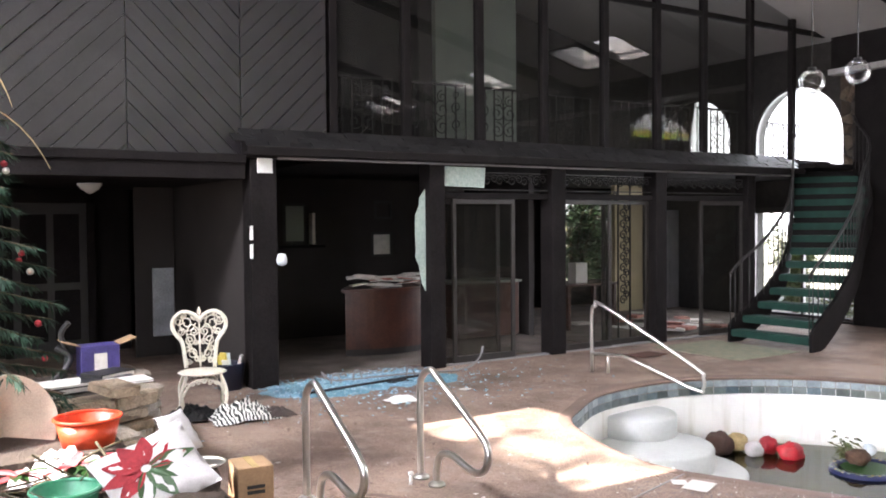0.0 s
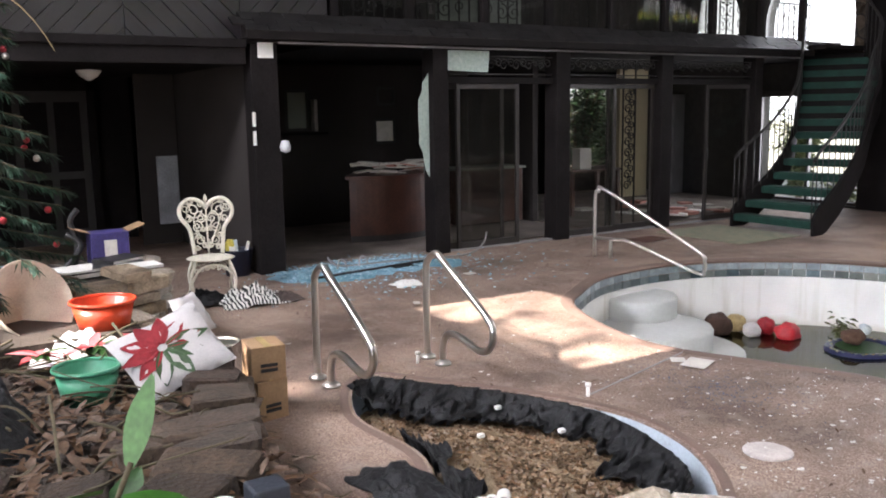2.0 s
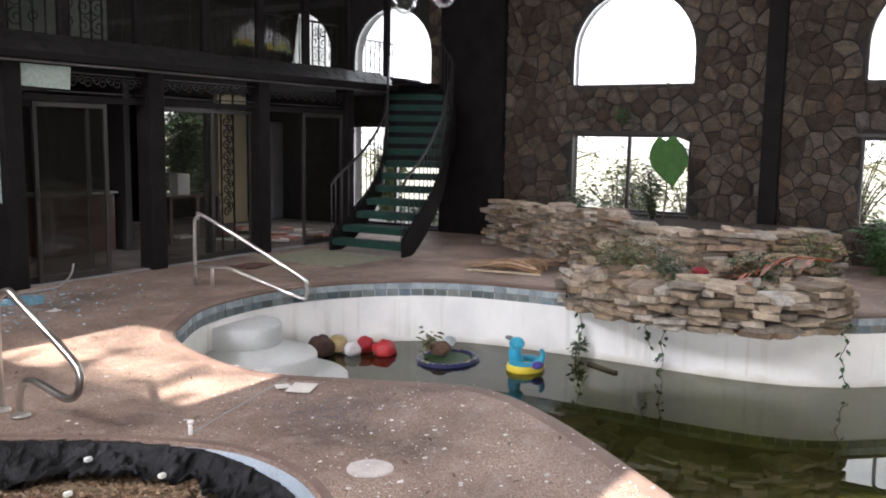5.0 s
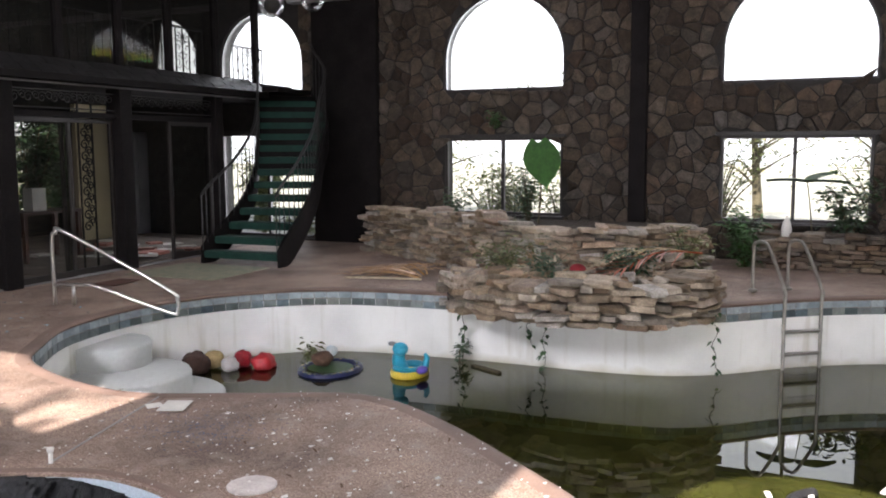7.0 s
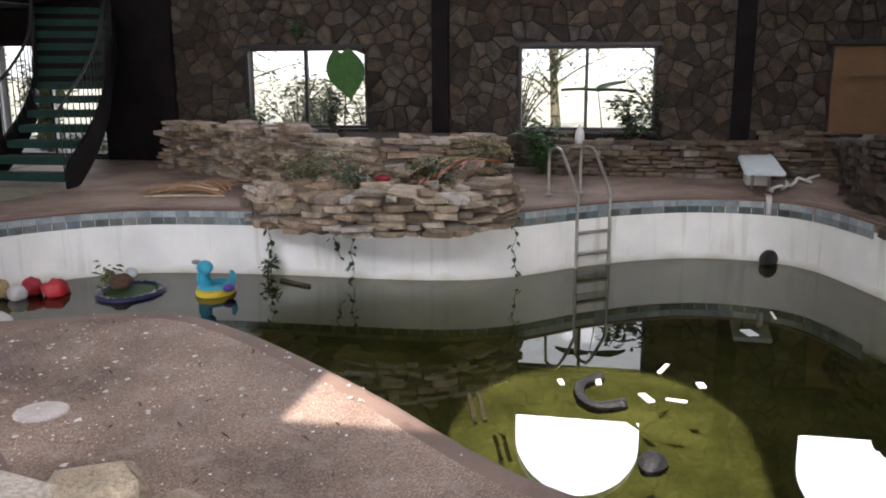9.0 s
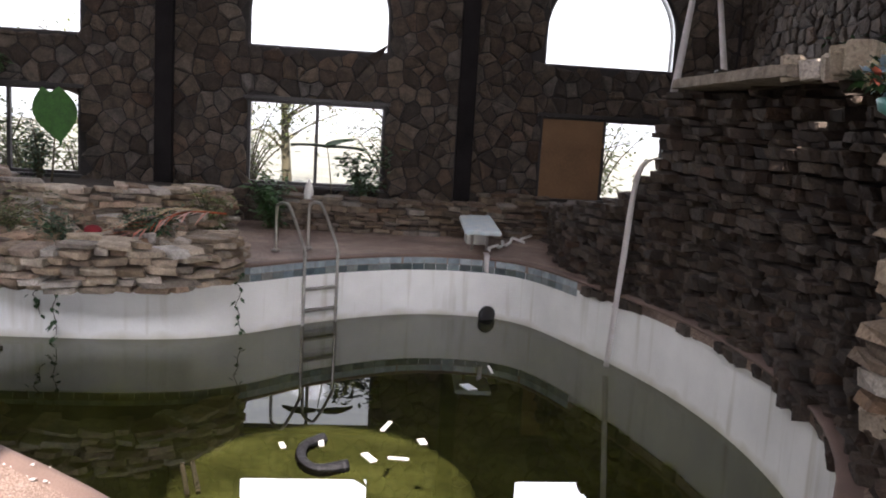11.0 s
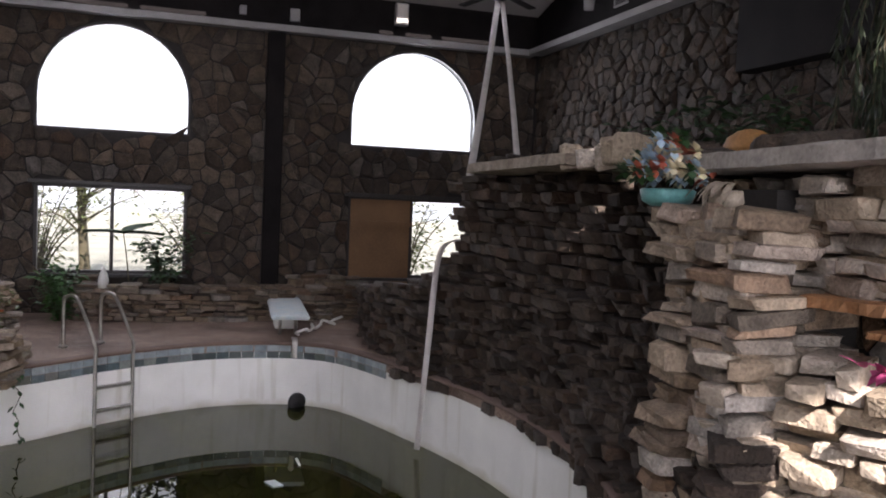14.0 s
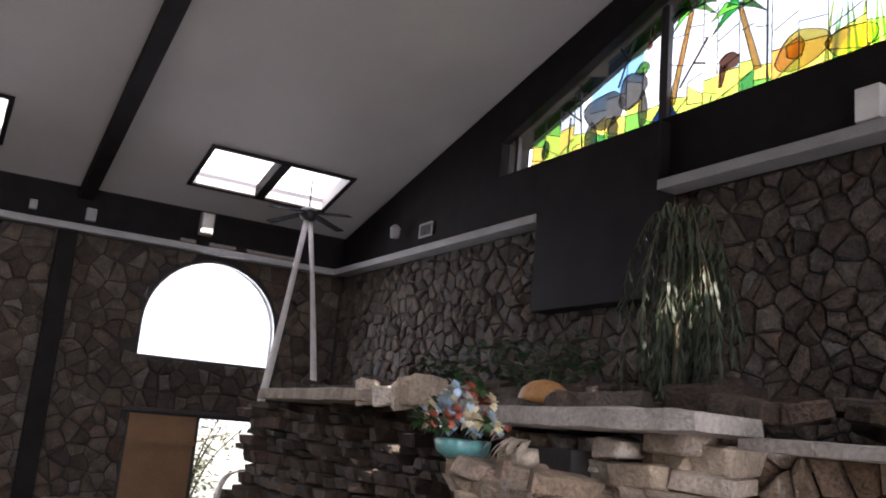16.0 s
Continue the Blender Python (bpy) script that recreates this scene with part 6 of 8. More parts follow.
def blade(bm, base, way, length, width, droop, steps=4, roll=0.0):
    """A pointed leaf that bends down along its length."""
    way = Vector(way).normalized()
    side = way.cross(Vector((0, 0, 1)))
    side = side.normalized() if side.length > 1e-3 else Vector((1, 0, 0))
    side = (Matrix.Rotation(roll, 3, way) @ side)
    p, rows = Vector(base), []
    for k in range(steps + 1):
        t = k / steps
        w = width * math.sin(math.pi * min(0.97, 0.12 + 0.86 * t)) * 0.5
        rows.append((bm.verts.new(p - side * w), bm.verts.new(p + Vector((0, 0, -0.12 * width))), bm.verts.new(p + side * w)))
        way = (way + Vector((0, 0, -droop / steps))).normalized()
        p = p + way * (length / steps)
    for a, b in zip(rows, rows[1:]):
        for j in (0, 1):
            bm.faces.new((a[j], a[j + 1], b[j + 1], b[j])).smooth = True


def rand_way(rng, up=0.4):
    a = rng.uniform(0, math.tau)
    return Vector((math.cos(a), math.sin(a), rng.uniform(up - 0.5, up + 0.5)))


def bush(name, at, radius, height, count, leaf, mat, seed, label, category="shrub", droop=0.8, stems=7, group=""):
    """A shrub of stems with leaves set along them; uneven outline."""
    rng = random.Random(seed)
    ob = empty(name, label, category, group, at=at)
    st, lv = bmesh.new(), bmesh.new()
    for s in range(stems):
        a = rng.uniform(0, math.tau)
        reach = radius * rng.uniform(0.3, 1.0)
        top = Vector((math.cos(a) * reach, math.sin(a) * reach, height * rng.uniform(0.6, 1.0)))
        line = smooth_line([(0.03 * math.cos(a), 0.03 * math.sin(a), 0), (top.x * 0.35, top.y * 0.35, top.z * 0.55), top], 5)
        tube(st, line, 0.012 * max(0.5, height), 5, r_end=0.003)
        for k in range(count // stems):
            f = rng.uniform(0.2, 1.0)
            p = line[min(len(line) - 1, int(f * (len(line) - 1)))] + Vector((rng.gauss(0, 1), rng.gauss(0, 1), rng.gauss(0, 1))) * radius * 0.16
            p.z = max(0.01, p.z)
            blade(lv, p, rand_way(rng), leaf * rng.uniform(0.6, 1.3), leaf * 0.42, droop, 2, rng.uniform(-0.8, 0.8))
    tagged(part("stem", st, STALK, ob), kind="stuff")
    tagged(part("leaves", lv, mat, ob), kind="stuff")
    return ob


def rosette(name, at, count, length, width, mat, seed, label, category="plant", droop=1.0):
    rng = random.Random(seed)
    ob = empty(name, label, category, at=at)
    for k in range(count):
        bm = bmesh.new()
        blade(bm, (0, 0, 0), rand_way(rng, 0.9), length * rng.uniform(0.7, 1.2), width, droop, 6, 0)
        part("leaf", bm, mat, ob)
    return ob


bush("leafy_shrub", (13.9, 0.98, 0.0), 0.45, 0.85, 420, 0.12, BRIGHT, 3, "bright green leafy shrub beside the stone planter")
bush("leafy_shrub", (14.25, -0.35, 0.36), 0.5, 0.9, 380, 0.13, LEAFM, 4, "dark leafy shrub growing before the window")
bush("leafy_shrub", (14.2, 4.25, 0.5), 0.42, 0.95, 420, 0.09, LEAFM, 5, "scrubby dark plant against the window")
bush("leafy_shrub", (14.3, 5.6, 0.5), 0.4, 0.55, 260, 0.09, LEAFM, 6, "low dark plant under the window")
rosette("spiky_plant", (13.9, 6.4, 0.52), 20, 0.6, 0.06, LEAFM, 7, "dark spiky plant in the stone planter")
rosette("spiky_plant", (13.7, 6.0, 0.52), 14, 0.45, 0.05, LEAFM, 8, "dark spiky plant in the stone planter")
bush("creeper", (10.25, 3.3, 0.3), 0.45, 0.34, 480, 0.07, OLIVE, 9, "sparse green creeper over the rocks", "creeper", stems=9)
bush("creeper", (10.4, 1.85, 0.3), 0.45, 0.32, 420, 0.07, LEAFM, 10, "sparse green creeper over the rocks", "creeper", stems=9)
bush("creeper", (11.1, 1.4, 0.2), 0.35, 0.6, 220, 0.09, OLIVE, 11, "yellow-green bush at the planter's end", "shrub")
bush("creeper", (10.1, 2.7, 0.3), 0.4, 0.26, 320, 0.06, LEAFM, 12, "sparse green creeper over the rocks", "creeper", stems=9)
# one big leaf on a stalk before the window
ear = empty("elephant_ear", "single huge green leaf on a tall stalk", "plant", at=(13.8, 3.92, 0.5))
bm = bmesh.new()
tube(bm, smooth_line([(0, 0.05, 0), (0.03, 0.02, 0.5), (0, 0, 1.15)], 6), 0.015, 6, r_end=0.008)
part("stalk", bm, STALK, ear)
bm = bmesh.new()
blade(bm, (-0.02, 0.05, 1.32), (-0.15, -0.25, -1.0), 0.75, 0.62, 0.2, 10, 0.3)
part("leaf", bm, material("deep_green_leaf", (0.035, 0.11, 0.018), 0.5, scale=9, vary=0.3, fine=40, bump=0.2), ear)
ear = empty("elephant_ear", "broad dark leaf held level on a stalk", "plant", at=(14.1, 0.12, 0.36))
bm = bmesh.new()
tube(bm, smooth_line([(0, 0, 0), (-0.03, 0.05, 0.5), (-0.1, 0.1, 0.86)], 6), 0.012, 6, r_end=0.006)
part("stalk", bm, STALK, ear)
for dy in (-0.5, 0.35, -0.1):
    bm = bmesh.new()
    blade(bm, (-0.1, 0.1, 0.86), (0.2, dy * 2, 0.1), 0.55, 0.32, 0.25, 8, 0)
    part("leaf", bm, LEAFM, ear)
bush("leafy_shrub", (9.5, -5.2, 2.02), 0.5, 0.75, 320, 0.12, LEAFM, 13, "dark green bush on top of the waterfall")
bush("leafy_shrub", (7.8, -5.2, 2.02), 0.75, 0.85, 420, 0.13, LEAFM, 14, "dark green bush on top of the waterfall")
bush("wall_fern", (14.55, 4.95, 2.0), 0.22, 0.25, 110, 0.08, BRIGHT, 15, "small fern growing on the stone wall", "fern")
# drooping willow-like plant
wil = empty("weeping_plant", "tall weeping plant with long drooping strands of narrow leaves", "plant", at=(5.5, -4.45, 1.9))
st, lv = bmesh.new(), bmesh.new()
rng = random.Random(16)
tube(st, smooth_line([(0, 0, 0), (0.03, 0, 0.8), (-0.05, 0.05, 1.55)], 6), 0.03, 7, r_end=0.01)
for k in range(46):
    a, r = rng.uniform(0, math.tau), rng.uniform(0.08, 0.42)
    top = Vector((math.cos(a) * r * 0.5, math.sin(a) * r * 0.4, rng.uniform(1.15, 1.6)))
    ln = rng.uniform(0.5, 1.15)
    line = smooth_line([(0, 0, 1.3), top, top + Vector((math.cos(a) * r * 0.5, math.sin(a) * r * 0.4, -ln * 0.5)), top + Vector((math.cos(a) * r * 0.6, math.sin(a) * r * 0.5, -ln))], 6)
    tube(st, line, 0.004, 4)
    for q in line[6:]:
        for j in range(4):
            blade(lv, q, Vector((rng.uniform(-1, 1), rng.uniform(-1, 1), -1.3)), rng.uniform(0.08, 0.15), 0.02, 0.5, 2)
tagged(part("stem", st, STALK, wil), kind="stuff")
tagged(part("leaves", lv, material("willow_leaf", (0.022, 0.034, 0.012), 0.6, scale=12, vary=0.4, random_tone=0.4), wil), kind="stuff")
# dry palm fronds lying on the deck and on the rocks
def frond(at, yaw, length, mat, seed, label, parent_name="palm_frond", pitch=0.0, droop=0.15):
    rng = random.Random(seed)
    ob = empty(parent_name, label, "palm frond", "dry palm fronds", at=at)
    ob.rotation_euler = (0, pitch, yaw)
    bm = bmesh.new()
    line = smooth_line([(0, 0, 0.015), (length * 0.5, 0, 0.05), (length, 0, 0.02 - droop)], 8)
    tube(bm, line, 0.012, 5, r_end=0.003)
    part("midrib", bm, mat, ob)
    bm = bmesh.new()
    for k, p in enumerate(line[3:]):
        for s in (-1, 1):
            blade(bm, p, (0.8, s * rng.uniform(0.4, 0.9), rng.uniform(0, 0.25)), length * rng.uniform(0.25, 0.45), 0.025, 0.35, 3)
    tagged(part("foliage", bm, mat, ob), kind="stuff")


FROND = material("orange_dry_frond", (0.52, 0.31, 0.15), 0.8, scale=9, vary=0.3, fine=60, bump=0.2, random_tone=0.3)
for k, (x, y, yaw, ln) in enumerate(((11.1, 4.7, 1.25, 1.3), (11.12, 4.72, 1.05, 1.5), (11.15, 4.7, 0.86, 1.6), (11.2, 4.68, 0.68, 1.5), (11.25, 4.66, 0.5, 1.2), (11.08, 4.74, 1.42, 1.1))):
    frond((x, y, 0.012 * k), yaw, ln, FROND, 30 + k, "dry orange-brown palm frond lying on the deck")
bm = bmesh.new()
tube(bm, smooth_line([(10.74, 5.6, 0.03), (10.85, 5.1, 0.035), (10.95, 4.6, 0.03)], 4), 0.014, 6)
whole("fallen_cane", bm, STRAW, "long pale cane lying on the deck", "cane")
frond((10.95, 1.2, 0.5), 2.35, 1.1, material("reddish_frond", (0.42, 0.13, 0.075), 0.8, scale=9, vary=0.3, fine=60, random_tone=0.3), 40, "reddish dry frond draped over the rocks")
frond((10.85, 1.35, 0.52), 2.0, 0.9, STRAW, 41, "straw-coloured dry frond draped over the rocks")
# vines on the pool wall
for k, (x, y, z1) in enumerate(((10.28, 3.72, -0.72), (10.22, 2.75, -0.7), (10.5, 0.98, -0.66), (10.27, 2.95, -0.5))):
    rng = random.Random(60 + k)
    vine = empty("hanging_vine", "thin leafy vine trailing down the pool wall", "vine", "vines on the pool wall")
    pts = [(x - 0.06 + 0.02 * math.sin(j), y + rng.uniform(-0.04, 0.04), 0.05 + (z1 - 0.05) * j / 8) for j in range(9)]
    bm = bmesh.new()
    tube(bm, smooth_line(pts, 3), 0.004, 4)
    part("stem", bm, STALK, vine)
    bm = bmesh.new()
    for p in pts[1:]:
        for j in range(rng.choice((1, 2, 3))):
            blade(bm, Vector(p) + Vector((-0.02, rng.uniform(-0.04, 0.04), rng.uniform(-0.03, 0.03))), (-0.5, rng.uniform(-1, 1), -0.5), rng.uniform(0.05, 0.09), 0.05, 0.4, 2)
    tagged(part("leaves", bm, LEAFM, vine), kind="stuff")
# garden outside the windows
GARD = material("sunlit_foliage", (0.15, 0.19, 0.06), 0.7, scale=3, vary=0.5, fine=40, bump=0.2, random_tone=0.6)
for k, (x, y, r, h, n_) in enumerate(((15.6, 16.5, 1.2, 2.0, 900), (17.0, 17.6, 1.4, 2.6, 900), (16.2, 18.5, 1.2, 2.4, 800), (17.5, -0.9, 1.0, 1.9, 700), (18.5, 1.9, 1.1, 2.3, 520), (21, -2.6, 1.6, 2.8, 800), (18.0, 4.2, 1.0, 1.8, 700), (17.3, 6.0, 1.1, 1.7, 800), (18.5, -5.0, 1.2, 2.2, 900), (18.0, 13.3, 1.2, 2.2, 800), (17.2, 14.0, 1.0, 2.4, 900), (15.8, 10.4, 0.55, 1.8, 2200), (15.8, 8.5, 0.6, 0.9, 600), (15.9, 9.4, 0.6, 0.5, 300), (16.6, 5.3, 0.7, 1.5, 900), (16.9, 4.5, 0.6, 1.3, 600), (23, 3.2, 1.8, 2.6, 700), (17.6, -3.9, 0.8, 1.5, 500))):
    bush("garden_shrub", (x, y, -0.1), r, h, n_, 0.13, GARD, 80 + k, "sunlit leafy shrub in the garden outside", "shrub", stems=14, group="garden shrubs")

for k, (x, y) in enumerate(((13.2, 15.2), (14.4, 15.3), (15.5, 15.6))):
    bush("garden_shrub", (x, y, -0.1), 0.85, 3.0, 2300, 0.18, LEAFM, 180 + k, "dense dark evergreen shrub close outside the window", "shrub", stems=16, group="garden shrubs")


def garden_tree(at, height, seed):
    rng = random.Random(seed)
    t = empty("garden_tree", "thin-leaved tree in the garden outside", "tree", "garden trees", at=at)
    tr, lv = bmesh.new(), bmesh.new()
    tube(tr, smooth_line([(0, 0, 0), (0.1, 0.1, height * 0.4), (0, 0.2, height * 0.8)], 6), 0.13, 8, r_end=0.04)
    for k in range(16):
        a, z = rng.uniform(0, math.tau), height * rng.uniform(0.25, 0.8)
        r = rng.uniform(0.8, 1.9)
        line = smooth_line([(0.05, 0.1, z), (math.cos(a) * r * 0.5, math.sin(a) * r * 0.5, z + 0.4), (math.cos(a) * r, math.sin(a) * r, z + rng.uniform(0, 0.8))], 4)
        tube(tr, line, 0.035, 5, r_end=0.008)
        for q in line[3:]:
            for j in range(12):
                p = q + Vector((rng.gauss(0, 0.22), rng.gauss(0, 0.22), rng.gauss(0, 0.2)))
                blade(lv, p, rand_way(rng, 0.0), rng.uniform(0.08, 0.16), 0.06, 0.4, 2)
    part("trunk", tr, STALK, t)
    tagged(part("crown", lv, GARD, t), kind="stuff")


for k, (x, y, h) in enumerate(((21.5, 1.3, 3.4), (22.5, 5.5, 3.6), (21.0, -4.8, 2.5), (24, -1.2, 3.8), (22, 9.5, 3.6))):
    garden_tree((x, y, -0.1), h, 120 + k)


def west_tree(at, crown, seed):
    """An unseen tall sparse tree beside the house, added so its leaves break the low sun."""
    rng = random.Random(seed)
    t = empty("shade_tree", "unseen tall sparse tree added to dapple the sun", "tree", at=at)
    tr, lv = bmesh.new(), bmesh.new()
    c = Vector(crown) - Vector(at)
    tube(tr, smooth_line([(0, 0, 0), (0.2, 0.1, c.z * 0.5), c - Vector((0.3, 0, 1.4))], 6), 0.22, 8, r_end=0.06)
    for k in range(14):
        way = Vector((rng.uniform(-1, 1), rng.uniform(-1.5, 1.5), rng.uniform(-0.7, 0.8)))
        line = smooth_line([c - Vector((0.3, 0, 1.4)), c + way * 0.5 - Vector((0, 0, 0.3)), c + way * 1.2], 4)
        tube(tr, line, 0.03, 5, r_end=0.01)
        for q in line[3:]:
            for j in range(3):
                blade(lv, q + Vector((rng.gauss(0, 0.2), rng.gauss(0, 0.25), rng.gauss(0, 0.2))), rand_way(rng, 0.0), rng.uniform(0.2, 0.4), 0.16, 0.4, 2)
    part("trunk", tr, STALK, t)
    tagged(part("crown", lv, GARD, t), kind="stuff")


west_tree((-10.6, 7.2, -0.1), (-10.2, 6.8, 11.5), 7)

# ---- ceiling fan with ribbons, fittings on the walls ----
fan = empty("ceiling_fan", "dark ceiling fan with drooping blades, ribbons tied to it", "fan", at=(13.0, -4.75, 4.78))
bm = bmesh.new()
lathe(bm, [(0.03, -0.12), (0.09, -0.1), (0.13, -0.03), (0.12, 0.05), (0.05, 0.1)], (0, 0, 0), 18)
part("motor", bm, BLACKPAINT, fan)
bm = bmesh.new()
tube(bm, [(0, 0, 0.08), (0, 0, roof_z(13.0) - 4.78)], 0.014, 8)
part("rod", bm, BLACKPAINT, fan)
for k in range(4):
    a = math.radians(28 + 90 * k)
    bm = bmesh.new()
    c, s = math.cos(a), math.sin(a)
    bar(bm, (0.12 * c, 0.12 * s, 0.0), (0.74 * c, 0.74 * s, -0.08), 0.14, 0.012)
    part("blade", bm, DARKWOOD, fan)
CLOTH = material("white_ribbon", (0.62, 0.58, 0.55), 0.8, scale=9, vary=0.12, fine=80, bump=0.2)


def ribbon(pts, width, label):
    bm = bmesh.new()
    line = smooth_line(pts, 6)
    side, rows = Vector((0.32, 0.95, 0)).normalized(), []
    for k, p in enumerate(line):
        w = Matrix.Rotation(0.5 * math.sin(k * 0.3), 3, "Z") @ side * width / 2
        rows.append((bm.verts.new(p - w), bm.verts.new(p + w)))
    for a, b in zip(rows, rows[1:]):
        bm.faces.new((a[0], a[1], b[1], b[0])).smooth = True
    ob = whole("cloth_ribbon", bm, CLOTH, label, "ribbon", "ribbons hanging from the fan")
    ob.modifiers.new("t", "SOLIDIFY").thickness = 0.003


ribbon([(12.97, -4.72, 4.68), (11.25, -3.95, 3.2), (9.62, -3.2, 1.85)], 0.08, "white cloth ribbon hanging slack from the ceiling fan")
ribbon([(12.98, -4.78, 4.68), (11.6, -4.4, 3.45), (10.2, -4.0, 2.1)], 0.07, "white cloth ribbon hanging from the ceiling fan")
ribbon([(9.5, -3.1, 1.42), (9.58, -2.93, 1.25), (9.62, -2.86, 0.3), (9.66, -2.8, -0.72)], 0.06, "white cloth ribbon trailing into the pool")
ribbon([(12.25, -1.9, 0.02), (11.98, -1.88, 0.03), (11.85, -1.86, 0.0), (11.83, -1.86, -0.17)], 0.07, "white tape hanging over the pool's rim")
bm = bmesh.new()
rng = random.Random(77)
tube(bm, smooth_line([(12.3 + 0.12 * k + rng.uniform(-0.1, 0.1), -1.95 - 0.07 * k + rng.uniform(-0.1, 0.1), 0.03 + 0.03 * (k % 3)) for k in range(12)], 5), 0.02, 6)
whole("white_hose", bm, WHITE, "tangled white hose lying on the deck", "hose")
spk = empty("wall_speaker", "pale tilted loudspeaker on the dark band", "loudspeaker", at=(14.56, -3.72, 4.66))
bm = bmesh.new()
box(bm, -0.12, 0.0, -0.1, 0.1, -0.17, 0.17, 0.01)
part("case", bm, TRIM, spk)
bm = bmesh.new()
box(bm, -0.128, -0.1205, -0.08, 0.08, -0.15, 0.15)
part("grille", bm, PAPER, spk)
for y, z, s in ((-1.34, 4.5, 0.05), (-2.1, 4.5, 0.07)):
    bm = bmesh.new()
    box(bm, 14.56, 14.635, y - s, y + s, z - s * 1.3, z + s * 1.3, 0.01)
    whole("wall_sensor", bm, TRIM, "small pale box fixed to the dark band", "sensor", "sensors on the wall")
bm = bmesh.new()
box(bm, 5.08, 5.28, YS + 0.07, YS + 0.2, 4.36, 4.62, 0.012)
whole("wall_speaker", bm, WHITE, "small white loudspeaker above the trim", "loudspeaker")
vent = empty("air_vent", "square pale louvred air vent on the dark band", "vent")
bm = bmesh.new()
loop_frame(bm, [(11.62, 4.5), (11.98, 4.5), (11.98, 4.7), (11.62, 4.7)], lambda u, v, w: Vector((u, YS + 0.075 + w, v)), 0.025, 0.02, 0.0)
part("frame", bm, TRIM, vent)
for k in range(5):
    bm = bmesh.new()
    bar(bm, (11.64, YS + 0.08, 4.535 + 0.033 * k), (11.96, YS + 0.08, 4.535 + 0.033 * k), 0.012, 0.02)
    part("slat", bm, BLACKPAINT, vent)
bm = bmesh.new()
lathe(bm, [(0.0, -0.1), (0.07, -0.09), (0.08, 0.05), (0.03, 0.1)], (12.5, YS + 0.2, 4.66), 14)
whole("spot_lamp", bm, TRIM, "pale round spot lamp on the dark band", "lamp")

# ---- on top of the waterfall ----
pot = empty("flower_pot", "artificial flowers in a turquoise pot on the ledge", "flowers", at=(5.66, -3.02, 1.8))
bm = bmesh.new()
lathe(bm, [(0.09, 0.0), (0.14, 0.03), (0.155, 0.09), (0.14, 0.1), (0.12, 0.09)], (0, 0, 0), 18)
part("pot", bm, material("turquoise_glaze", (0.16, 0.42, 0.40), 0.3, scale=9, vary=0.2, fine=50), pot)
FLOW = [material("pale_blue_petal", (0.45, 0.58, 0.68), 0.7, scale=20, vary=0.2), material("cream_petal", (0.7, 0.62, 0.42), 0.7, scale=20, vary=0.2), material("russet_petal", (0.45, 0.12, 0.07), 0.7, scale=20, vary=0.2), LEAFM]
rng = random.Random(90)
for k in range(90):
    a, r = rng.uniform(0, math.tau), rng.uniform(0.05, 0.36)
    c = Vector((math.cos(a) * r, math.sin(a) * r * 0.6 + 0.02, 0.12 + (0.36 - r) * rng.uniform(0.2, 0.85) + rng.uniform(0, 0.08)))
    bm = bmesh.new()
    for j in range(6):
        b_ = j * math.tau / 6
        blade(bm, c, (math.cos(b_), 0.6 + 0.4 * math.sin(b_), math.sin(b_) + 0.4), rng.uniform(0.05, 0.08), 0.05, 0.2, 2)
    part("flower", bm, FLOW[3] if rng.random() < 0.12 else FLOW[2] if c.x < -0.02 and rng.random() < 0.35 else rng.choice(FLOW[:2]), pot)
basket = empty("wicker_basket", "small frayed straw basket in a rock niche", "basket", at=(5.12, -3.02, 1.79))
bm = bmesh.new()
lathe(bm, [(0.06, 0.0), (0.09, 0.04), (0.08, 0.1), (0.07, 0.09)], (0, 0, 0), 16)
RAFFIA = material("pale_raffia", (0.36, 0.30, 0.23), 0.9, scale=9, vary=0.3, fine=60)
part("bowl", bm, RAFFIA, basket)
for k in range(14):
    bm = bmesh.new()
    blade(bm, (rng.uniform(-0.1, 0.1), 0.02, 0.14), (rng.uniform(-0.6, 0.6), 0.9, rng.uniform(-0.2, 0.7)), 0.17, 0.04, 1.6, 4)
    part("straw", bm, RAFFIA, basket)
bm = bmesh.new()
lathe(bm, [(0.17, 0.0), (0.19, 0.03), (0.16, 0.09), (0.09, 0.13), (0.0, 0.145)], (5.76, -3.62, 2.14), 22, 0.7)
whole("orange_boulder", bm, material("orange_dome", (0.40, 0.20, 0.07), 0.6, scale=7, vary=0.3, fine=50, bump=0.3), "smooth orange domed stone on the waterfall", "boulder")
bm = bmesh.new()
for k in range(14):
    blade(bm, (3.95 + rng.uniform(-0.12, 0.12), -2.92, 1.2), (rng.uniform(-1, 1), 0.6, rng.uniform(-0.2, 0.8)), 0.09, 0.04, 0.5, 2)
tagged(whole("faded_flowers", bm, material("magenta_petal", (0.5, 0.08, 0.22), 0.7, scale=9, vary=0.3), "small faded magenta cloth flowers on the rocks", "flowers"), kind="stuff")

# ---- white iron chair ----
IVORY = material("ivory_painted_iron", (0.62, 0.58, 0.48), 0.55, scale=12, vary=0.2, fine=90, bump=0.3)
chair = empty("garden_chair", "ivory cast-iron garden chair with a heart-shaped scroll back", "chair", at=(3.42, 7.92, 0))
chair.rotation_euler = (0, 0, radians(-12))


def piece(name, lines, r, parent, mat, n=6):
    bm = bmesh.new()
    for ln in lines:
        tube(bm, smooth_line(ln, 4), r, n)
    return part(name, bm, mat, parent)


